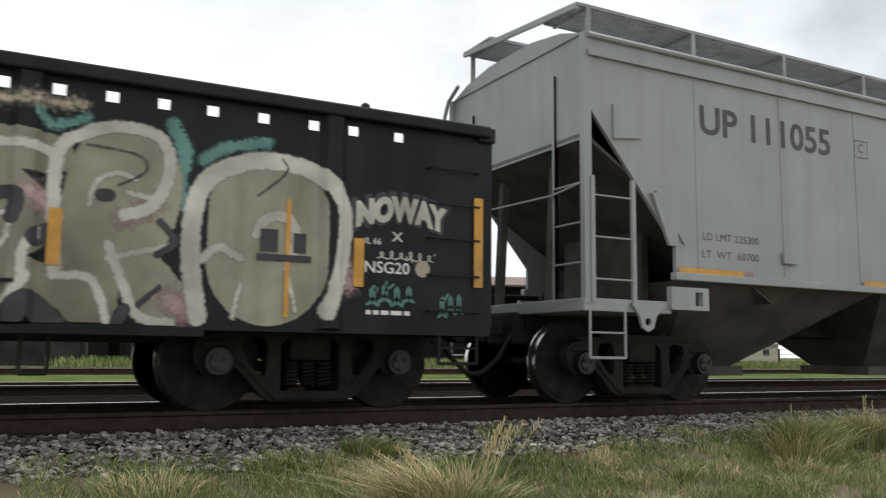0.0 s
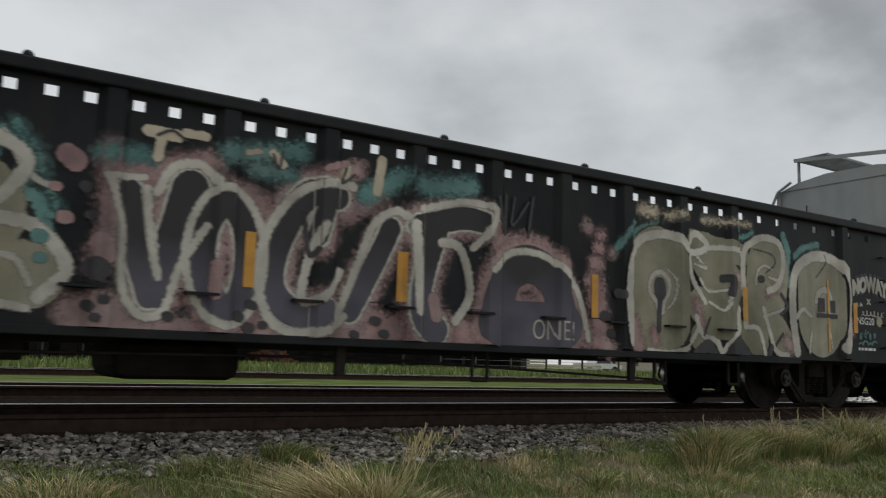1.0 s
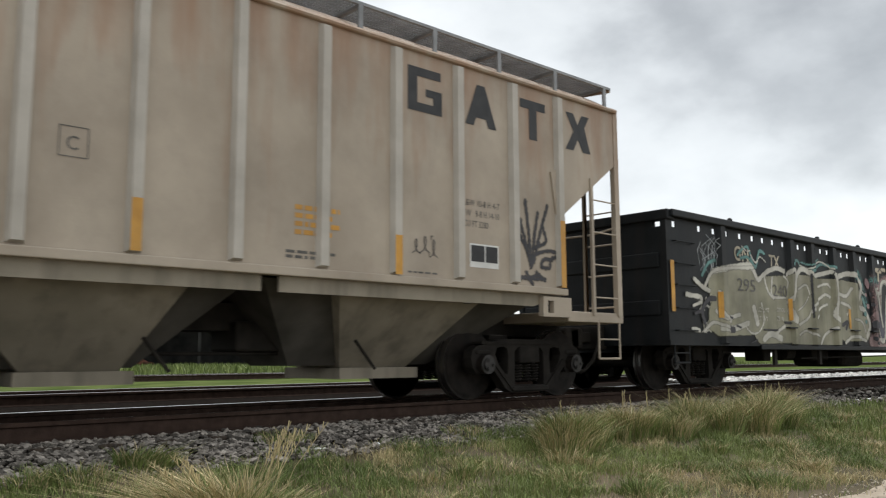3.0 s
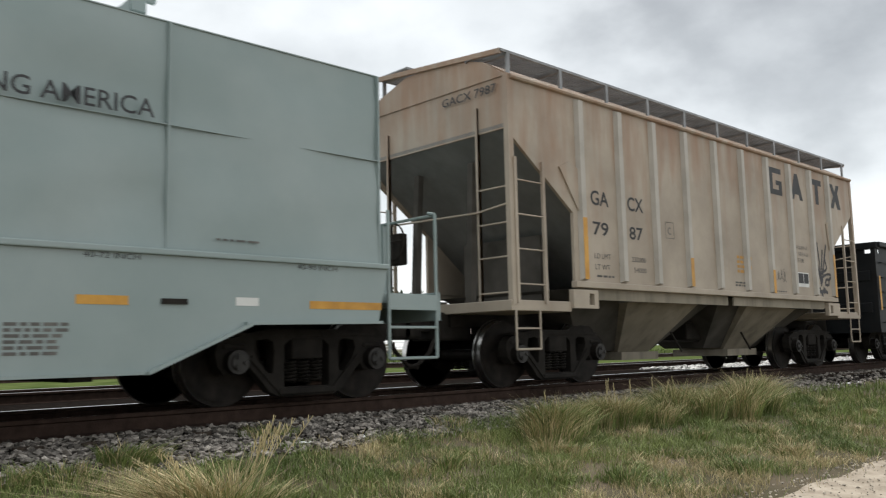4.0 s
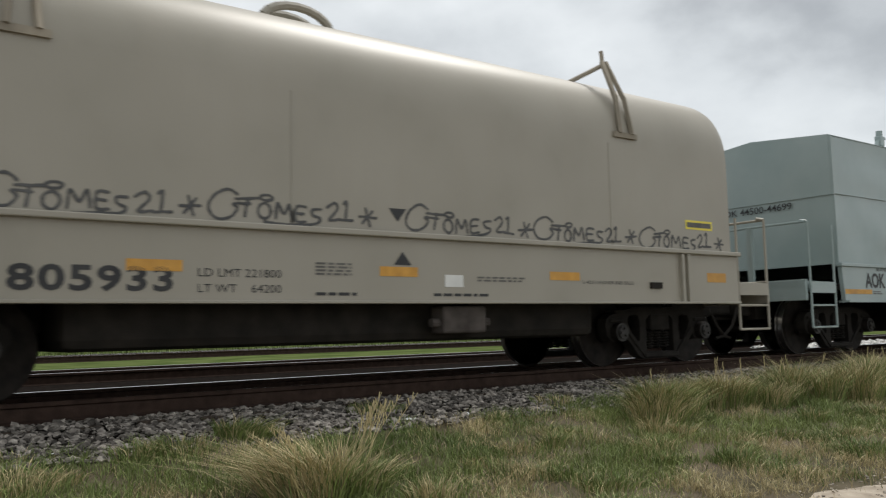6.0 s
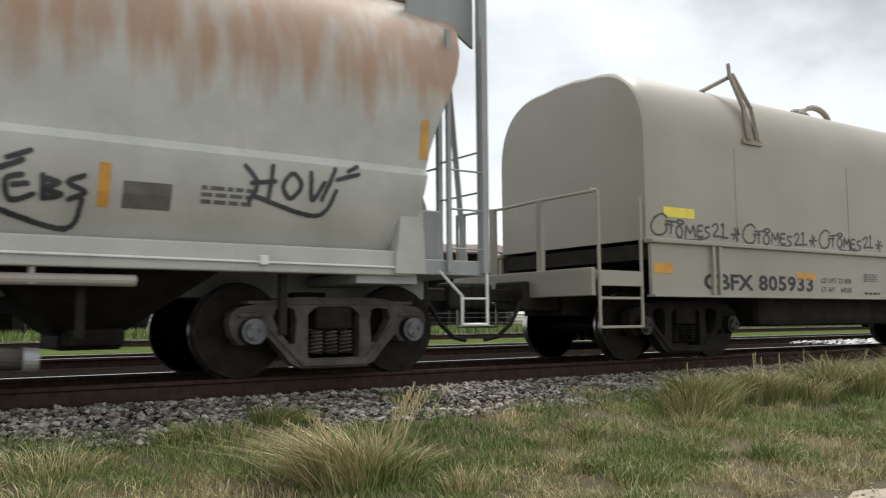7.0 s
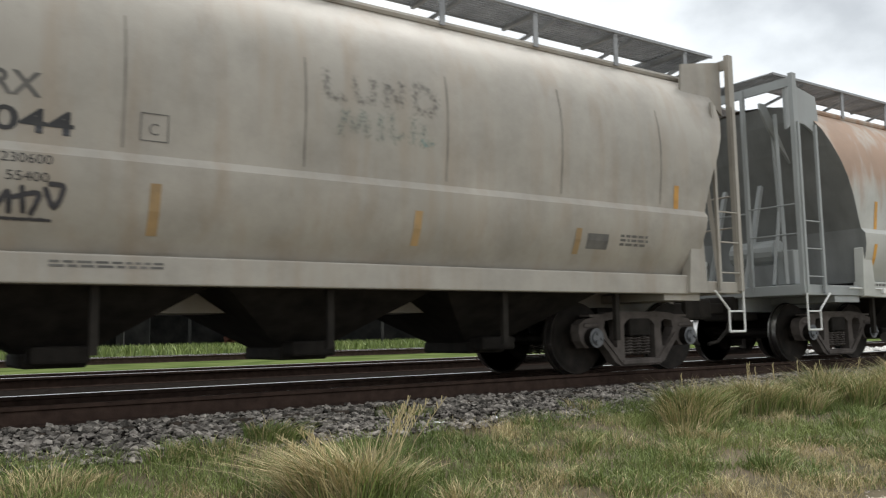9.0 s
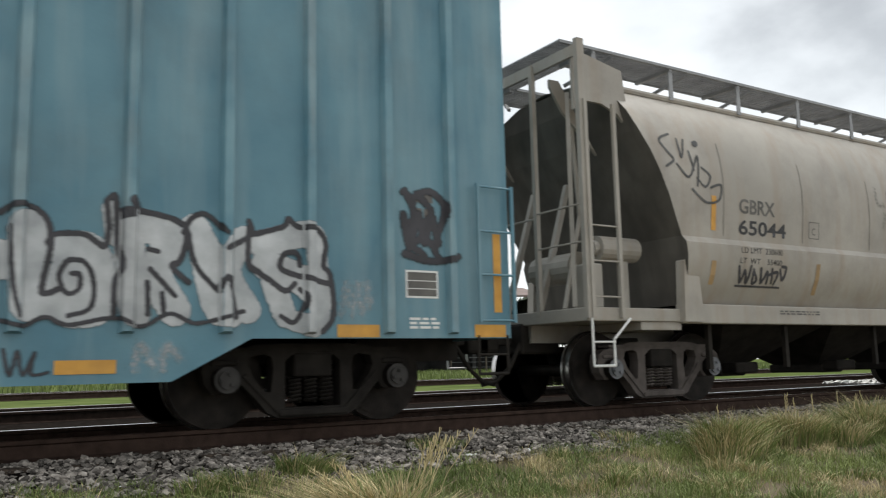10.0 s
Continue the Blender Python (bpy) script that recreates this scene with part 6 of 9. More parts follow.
def green_grey_coil_car():
    car = railcar("coil_car", "pale green-grey covered coil car with dented boxy cover", -34.95)
    h = 5.45
    # boxy cover with shallow hip roof, its sheets gently dented
    bm = bm_new()
    prof = [(-1.5, 1.49), (-1.46, 3.69), (0.0, 3.83), (1.46, 3.69), (1.5, 1.49)]
    nx = 44
    ring = []
    fine = []
    for (ya, za), (yb, zb) in zip(prof, prof[1:]):
        k = 14 if abs(zb - za) > 1 else 3
        fine += [(ya + (yb - ya) * i / k, za + (zb - za) * i / k) for i in range(k)]
    fine.append(prof[-1])
    for i in range(nx + 1):
        x = -h + 2 * h * i / nx
        row = []
        for y, z in fine:
            d = 0.0
            if abs(y) > 1.4:
                d = 0.05 * noise.noise((x * 1.1, z * 1.6, 2.0 + (y > 0))) * min(1, (z - 1.49) * 3, (3.69 - z) * 3 if z < 3.69 else 0)
                d += 0.1 * noise.noise((x * 0.9 + 9, z * 0.5, 5.0)) * max(0, 1 - abs(z - 1.95) / 0.5)
            row.append(bm.verts.new((x, y + (d if y > 0 else -d), z)))
        ring.append(row)
    for a, b in zip(ring, ring[1:]):
        for i in range(len(fine) - 1):
            bm.faces.new((a[i], a[i + 1], b[i + 1], b[i]))
    bm.faces.new(ring[0])
    bm.faces.new(ring[-1][::-1])
    part("cover", bm, M["aok"], car, "dented sheet-steel cover", smooth=True)
    for x in (-3.11, -0.7, 0.53, 2.92, -5.43, 5.43):
        part("cover_seam", box(bm_new(), x - 0.012, x + 0.012, -1.506, -1.45, 1.5, 3.67), M["aok"], car, "raised sheet seam")
    for z, y in ((2.68, -1.488), (3.68, -1.468)):
        part("cover_seam", box(bm_new(), -h, h, y - 0.006, y + 0.02, z - 0.006, z + 0.006), M["aok"], car, "raised sheet seam")
    bm = bm_new()
    box(bm, -h - 0.02, -h + 0.01, -1.5, 1.5, 2.66, 2.675)
    part("cover_seam", bm, M["aok"], car)
    # side beam with cut-up ends
    prof = [(-5.45, 1.47), (-5.38, 0.86), (-3.75, 0.86), (-3.55, 0.82), (-3.0, 0.40), (2.73, 0.38), (3.72, 0.80), (3.95, 0.84), (5.36, 0.85), (5.5, 1.46)]
    for s in (-1, 1):
        part("side_beam", prism(bm_new(), prof, s * 1.48, s * 1.55), M["aok"], car, "deep side beam with raised ends")
    bm = bm_new()
    for s in (-1, 1):
        box(bm, -5.5, 5.5, s * 1.53 - 0.06, s * 1.53 + 0.06, 1.44, 1.5, 0.012)
    part("top_flange", bm, M["aok"], car)
    for s in (-1, 1):
        bm = bm_new()
        box(bm, -3.0, 2.73, s * 1.5 - 0.09, s * 1.5 + 0.07, 0.375, 0.40)
        beam(bm, (-3.6, s * 1.52, 0.84), (-2.98, s * 1.52, 0.39), 0.03, 0.2)
        beam(bm, (2.72, s * 1.52, 0.385), (3.75, s * 1.52, 0.82), 0.03, 0.2)
        beam(bm, (-5.38, s * 1.52, 0.86), (-3.7, s * 1.52, 0.86), 0.03, 0.18)
        beam(bm, (3.7, s * 1.52, 0.83), (5.38, s * 1.52, 0.85), 0.03, 0.18)
        part("bottom_flange", bm, M["aok"], car)
    bm = box(bm_new(), -6.2, 6.2, -0.4, 0.4, 0.6, 1.1)
    box(bm, -5.4, 5.4, -1.48, 1.48, 1.05, 1.15)
    for x in (-2.2, -0.6, 0.9, 2.2):
        box(bm, x - 0.1, x + 0.1, -1.45, 1.45, 0.33, 0.6)
    part("underframe", bm, M["steel_dark"], car)
    cover_car_ends(car, 5.45, 1.2, M["aok"])
    for x in (-3.0, 2.75):
        bm = prism(bm_new(), [(x - 0.5, 3.66), (x + 0.06, 3.66), (x + 0.06, 3.95), (x - 0.1, 3.93), (x - 0.2, 3.82)], -1.2, -1.14)
        box(bm, x - 0.1, x + 0.06, -1.22, -1.1, 3.8, 4.0, 0.02)
        bar(bm, (x - 0.02, -1.16, 3.95), (x - 0.02, -1.16, 4.1), 0.06, 10)
        beam(bm, (x, -1.16, 3.98), (x + 0.16, -1.16, 3.97), 0.05, 0.06)
        part("lifting_bracket", bm, M["aok"], car)
    for y in (-1.0, -0.75):
        bm = bm_new()
        bars(bm, [(-1.35 + 0.26 * math.cos(a), y, 3.7 + 0.2 * math.sin(a)) for a in np.linspace(0, math.pi, 11)], 0.05, 8)
        part("lifting_hoop", bm, M["aok"], car)
    bm = bm_new()
    for y in (-0.5, -0.2):
        bars(bm, [(-0.35 + 0.35 * math.cos(a) + 0.0, y, 3.84 + 0.22 * math.sin(a)) for a in np.linspace(0, math.pi, 9)], 0.045, 8)
        bars(bm, [(-1.0 + 0.3 * math.cos(a), y, 3.84 + 0.2 * math.sin(a)) for a in np.linspace(0, math.pi, 9)], 0.045, 8)
    part("lifting_hoop", bm, M["aok"], car)
    F = Wall(lambda x, z: -1.55)
    C = Wall(lambda x, z: -1.5 + (z - 1.49) * 0.018 - 0.03)
    F.text("AOK", -4.7, 1.09, 0.68, 0.26, M["ink"], car, 0.025)
    F.text("44559", -3.83, 1.1, 1.05, 0.26, M["ink"], car, 0.025)
    F.text("LD LMT 227900", -1.68, 1.25, 0.87, 0.085, M["ink"], car)
    F.text("LT  WT   58100", -1.69, 1.1, 0.88, 0.085, M["ink"], car)
    for x, tx in ((-4.3, "40-90 INCH"), (-2.2, "40-72 INCH"), (0.05, "40-84 INCH"), (2.15, "40-72 INCH"), (4.3, "40-90 INCH")):
        F.text(tx, x, 1.385, 0.5, 0.05, M["ink"], car)
    for a, b in ((-5.38, -4.5), (-2.62, -2.2), (-0.37, 0.13), (2.1, 2.55), (4.45, 5.4)):
        F.patch(a, b, 0.985, 1.065, M["orange"], car, "reflector", 0.004, "orange reflector strip")
    part("card_holder", box(bm_new(), -3.3, -3.06, -1.59, -1.55, 0.82, 0.95, 0.01), M["up_grey"], car)
    part("card_face", box(bm_new(), -3.27, -3.09, -1.595, -1.589, 0.85, 0.92), M["aok"], car)
    part("card_holder", box(bm_new(), 2.85, 3.1, -1.57, -1.55, 1.0, 1.05), M["steel_dark"], car)
    F.patch(3.6, 3.85, 1.0, 1.08, M["white"], car, "sticker")
    F.bars_of_text(1.55, 0.8, 0.5, 6, 0.028, M["ink_soft"], car, 12)
    F.bars_of_text(1.0, 0.55, 0.35, 1, 0.02, M["ink_soft"], car, 13)
    F.bars_of_text(-4.45, 1.02, 0.3, 2, 0.02, M["ink_soft"], car, 14)
    C.bars_of_text(3.4, 1.62, 0.55, 1, 0.02, M["ink_soft"], car, 15)
    C.text("BUILDING AMERICA", 0.64, 2.7, 2.12, 0.17, M["ink"], car, 0.008, lift=0.034)
    # shield: navy head with two plain pale bars, red and white stripes below
    shield = [(-0.32, 0.32), (-0.26, 0.36), (-0.2, 0.3), (0, 0.36), (0.2, 0.3), (0.26, 0.36), (0.32, 0.32), (0.29, 0.22), (0.31, -0.12), (0.22, -0.28), (0, -0.36), (-0.22, -0.28), (-0.31, -0.12), (-0.29, 0.22)]
    cx, cz = -0.02, 2.72

    def shield_bm(k):
        b = bm_new()
        b.faces.new([b.verts.new((cx + x * k, 0, cz + z * k)) for x, z in shield])
        return b
    C.lay("shield_border", shield_bm(1.06), M["white"], car, 0.028)
    C.lay("shield_field", shield_bm(0.98), M["white"], car, 0.031)
    bm = shield_bm(0.98)
    bmesh.ops.bisect_plane(bm, geom=bm.verts[:] + bm.edges[:] + bm.faces[:], plane_co=(0, 0, cz + 0.04), plane_no=(0, 0, 1), clear_inner=True)
    C.lay("shield_head", bm, M["navy"], car, 0.034)
    C.patch(cx - 0.2, cx + 0.2, cz + 0.17, cz + 0.24, M["white"], car, "plain_bar", 0.037)
    C.patch(cx - 0.22, cx + 0.22, cz + 0.07, cz + 0.14, M["white"], car, "plain_bar", 0.037)
    for k in range(6):
        bm = shield_bm(0.97)
        x0 = cx - 0.28 + k * 0.105
        for px, no, inner in ((x0, 1, True), (x0 + 0.05, 1, False)):
            bmesh.ops.bisect_plane(bm, geom=bm.verts[:] + bm.edges[:] + bm.faces[:], plane_co=(px, 0, 0), plane_no=(1, 0, 0), clear_inner=inner, clear_outer=not inner)
        bmesh.ops.bisect_plane(bm, geom=bm.verts[:] + bm.edges[:] + bm.faces[:], plane_co=(0, 0, cz + 0.03), plane_no=(0, 0, 1), clear_outer=True)
        if bm.faces:
            C.lay("shield_stripe", bm, M["red"], car, 0.034)
    bm = font_bm("AOK 44500-44699", 0.01)
    co = [v.co.copy() for v in bm.verts]
    xa, xb = min(c.x for c in co), max(c.x for c in co)
    for v in bm.verts:
        v.co = Vector((-h - 0.03, 0.75 - (v.co.x - xa) / (xb - xa) * 1.5, 2.5 + v.co.y * 0.17))
    part("lettering", bm, M["ink"], car)
    for x in (-4.75, 4.75):
        make_truck(car, x, "truck_dark")
    return car


def tan_coil_car():
    car = railcar("coil_car", "tan covered coil car with rounded cover and scrawled tags", -49.15)
    h = 5.83
    prof = [(-1.47, 1.55), (-1.47, 2.2), (-1.47, 2.85)] + [(-1.47 + 1.02 * (1 - math.cos(a) ** 0.8), 2.85 + 1.065 * math.sin(a) ** 0.8) for a in np.linspace(0.1, 1.57, 14)] + [(-0.2, 3.945)]
    full = prof + [(-y, z) for y, z in prof[::-1]]
    bm = bm_new()
    rows = []
    for x, k in [(-h, 0.93), (-h + 0.04, 0.97), (-h + 0.13, 0.995), (-h + 0.25, 1.0)] + [(-h + 0.25 + (2 * h - 0.5) * i / 24, 1.0) for i in range(1, 24)] + [(h - 0.25, 1.0), (h - 0.13, 0.995), (h - 0.04, 0.97), (h, 0.93)]:
        rows.append([bm.verts.new((x, y * (0.93 + 0.07 * k) if k < 1 else y, 1.55 + (z - 1.55) * (0.55 + 0.45 * k) if k < 1 else z)) for y, z in full])
    for a, b in zip(rows, rows[1:]):
        for i in range(len(full) - 1):
            bm.faces.new((a[i], a[i + 1], b[i + 1], b[i]))
    bm.faces.new(rows[0])
    bm.faces.new(rows[-1][::-1])
    part("cover", bm, M["coil"], car, "rounded tan steel cover", smooth=True)
    for x in (-1.2, 3.3, -4.0):
        part("cover_seam", box(bm_new(), x - 0.012, x + 0.012, -1.476, -1.46, 1.6, 2.9), M["coil"], car)
    for s in (-1, 1):
        part("side_sill", box(bm_new(), -5.84, 5.84, *sorted((s * 1.5, s * 1.55)), 0.84, 1.5), M["coil"], car, "tan channel side sill")
        part("top_flange", box(bm_new(), -5.87, 5.87, s * 1.53 - 0.08, s * 1.53 + 0.08, 1.5, 1.56, 0.012), M["coil"], car)
        part("bottom_flange", box(bm_new(), -5.84, 5.84, s * 1.53 - 0.07, s * 1.53 + 0.07, 0.82, 0.85, 0.006), M["coil"], car)
    for x in (4.55, 4.68, -4.55, -4.68):
        part("sill_stiffener", box(bm_new(), x - 0.025, x + 0.025, -1.6, -1.5, 0.855, 1.495), M["coil"], car)
    part("centre_sill", box(bm_new(), -6.3, 6.3, -0.4, 0.4, 0.6, 1.1), M["steel_dark"], car)
    part("deck", box(bm_new(), -5.8, 5.8, -1.48, 1.48, 1.3, 1.5), M["steel_dark"], car)
    part("coil_trough", box(bm_new(), -3.2, 3.2, -1.2, 1.2, 0.42, 1.298, 0.1), M["steel_dark"], car, "dark trough under the deck")
    bm = bm_new()
    box(bm, 0.6, 1.2, -1.45, -1.2, 0.5, 0.8, 0.03)
    bar(bm, (0.5, -1.35, 0.62), (1.3, -1.35, 0.62), 0.05, 8)
    part("brake_valve", bm, M["truck_grey"], car)
    cover_car_ends(car, 5.83, 1.15, M["coil"], 2.1)
    for x in (-3.6, 3.62):
        bm = bm_new()
        for dx in (-0.12, 0.12):
            beam(bm, (x + dx, -1.5, 3.06), (x + dx * 0.7, -1.41, 3.58), 0.05, 0.05)
            beam(bm, (x + dx * 0.7, -1.41, 3.56), (x + dx * 0.3, -1.16, 4.12), 0.05, 0.05)
        box(bm, x - 0.22, x + 0.22, -1.5, -1.42, 3.0, 3.07)
        bars(bm, [(x - 0.5, -0.95, 3.8), (x, -1.14, 4.08), (x, -1.12, 4.28)], 0.03, 6)
        part("lifting_bracket", bm, M["bay_beige"], car, "A-shaped steel lifting bracket")
    for y in (-0.7, -0.4):
        bm = bm_new()
        bars(bm, [(-0.75 + 0.42 * math.cos(a), y, 3.86 + 0.24 * math.sin(a)) for a in np.linspace(0, math.pi, 11)], 0.05, 8)
        part("lifting_hoop", bm, M["coil"], car)
    F = Wall(lambda x, z: -1.55 if z < 1.5 else -1.47)
    F.text("CBFX", -4.85, 0.92, 1.05, 0.22, M["ink"], car, 0.03)
    F.text("805933", -3.68, 0.92, 1.3, 0.22, M["ink"], car, 0.03, spacing=1.1)
    F.text("LD LMT 221800", -2.16, 1.06, 0.8, 0.075, M["ink"], car)
    F.text("LT WT    64200", -2.16, 0.92, 0.8, 0.075, M["ink"], car)
    F.text("L-42.5 1/4 (OVER END SILLS)", 2.66, 1.05, 0.92, 0.055, M["ink"], car)
    for a, b in ((-2.78, -2.3), (-0.27, 0.2), (2.1, 2.6), (-5.8, -5.45), (5.12, 5.55)):
        F.patch(a, b, 1.1 + 0.02 * (abs(a) > 5), 1.2 + 0.05 * (abs(a) > 5), M["orange"], car, "reflector", 0.004, "orange reflector strip")
    F.patch(4.8, 5.4, 1.86, 1.99, M["yellow"], car, "warning_sticker", 0.004, "yellow warning sticker")
    F.patch(4.83, 5.37, 1.89, 1.96, M["ink_soft"], car, "plain_bar", 0.006)
    F.patch(-5.5, -4.9, 1.86, 1.99, M["yellow"], car, "warning_sticker", 0.004)
    F.patch(0.55, 0.8, 1.0, 1.13, M["white"], car, "sticker", 0.004)
    F.bars_of_text(-1.0, 1.2, 0.4, 4, 0.02, M["ink_soft"], car, 17)
    F.bars_of_text(1.0, 1.1, 0.7, 2, 0.02, M["ink_soft"], car, 18)
    F.bars_of_text(-1.0, 0.9, 0.5, 1, 0.03, M["ink"], car, 19)
    F.bars_of_text(0.4, 0.9, 0.9, 1, 0.03, M["ink"], car, 20)
    bm = box(bm_new(), 3.9, 4.12, -1.58, -1.55, 1.02, 1.1)
    part("card_holder", bm, M["steel_dark"], car)
    for z, s in ((1.76, -1), (1.28, 1)):
        bm = bm_new()
        bm.faces.new([bm.verts.new(c) for c in ((-0.1, 0, z - s * 0.06), (0.12, 0, z - s * 0.06), (0.01, 0, z + s * 0.08))])
        F.lay("balance_mark", bm, M["ink"], car, 0.005)
    scrawl = [[(0.30, 0.27), (0.2, 0.32), (0.06, 0.25), (0.0, 0.12), (0.08, 0.02), (0.22, 0.03), (0.3, 0.12), (0.26, 0.17), (0.42, 0.17)],
              [(0.28, 0.22), (0.5, 0.23)], [(0.4, 0.22), (0.37, 0.04)], loop(0.55, 0.1, 0.06, 0.08, 10), loop(0.57, 0.24, 0.06, 0.03, 10),
              [(0.66, 0.03), (0.68, 0.2), (0.75, 0.09), (0.81, 0.2), (0.84, 0.04)], [(1.0, 0.2), (0.9, 0.19), (0.89, 0.04), (1.0, 0.04)], [(0.9, 0.12), (0.98, 0.12)],
              [(1.16, 0.18), (1.07, 0.17), (1.08, 0.11), (1.15, 0.08), (1.1, 0.02), (0.85, -0.01), (0.55, -0.02)], [(1.22, 0.2), (1.3, 0.25), (1.33, 0.18), (1.24, 0.06), (1.36, 0.07)],
              [(1.4, 0.24), (1.44, 0.26), (1.42, 0.06)], [(1.36, 0.06), (1.52, 0.06)], [(1.6, 0.12), (1.8, 0.13)], [(1.68, 0.22), (1.73, 0.03)], [(1.76, 0.2), (1.64, 0.05)]]
    for k, (x0, z0) in enumerate(((-5.75, 1.62), (-3.9, 1.6), (-2.05, 1.62), (0.11, 1.61), (1.95, 1.6), (3.83, 1.59))):
        lines = [([(x0 + u + 0.012 * math.sin(9 * u + k), z0 - 0.025 + 0.9 * t + 0.012 * math.sin(7 * u + 2 * k)) for u, t in pts], 0.0105) for pts in scrawl]
        F.coat(lines, 0.0, M["ink_grey"], car, "tag_line", 0.006, cell=0.013)
    bm = font_bm("CBFX 805787-805986", 0.01)
    co = [v.co.copy() for v in bm.verts]
    xa, xb = min(c.x for c in co), max(c.x for c in co)
    for v in bm.verts:
        v.co = Vector((-h + 0.012, 0.6 - (v.co.x - xa) / (xb - xa) * 1.5, 2.3 + v.co.y * 0.13))
    part("lettering", bm, M["ink"], car)
    for x in (-4.65, 4.65):
        make_truck(car, x, "truck_dark")
    return car


CF = [(-1.38, 1.24), (-1.5, 1.42), (-1.59, 1.62), (-1.645, 1.85), (-1.655, 2.02), (-1.595, 2.1), (-1.615, 2.3), (-1.65, 2.6), (-1.655, 2.9), (-1.63, 3.15), (-1.57, 3.4), (-1.47, 3.65), (-1.31, 3.88), (-1.12, 4.04), (-0.6, 4.2), (0, 4.26)]


def cf_half(z, s):
    """Half length of the body at a height: the brake end (s = -1) leaves a longer platform."""
    if s < 0:
        return float(np.interp(z, (1.24, 1.8, 2.1, 3.47, 3.9, 4.3), (4.5, 4.58, 4.63, 5.3, 5.42, 5.45)))
    return float(np.interp(z, (1.24, 1.8, 2.5, 3.1, 3.5, 3.9, 4.3), (5.15, 5.28, 5.42, 5.7, 5.83, 5.86, 5.8)))


def cf_y(x, z):
    zs = [p[1] for p in CF[:14]]
    return float(np.interp(z, zs, [p[0] for p in CF[:14]]))


CURVE = Wall(cf_y, (), [p[1] for p in CF[1:13]])


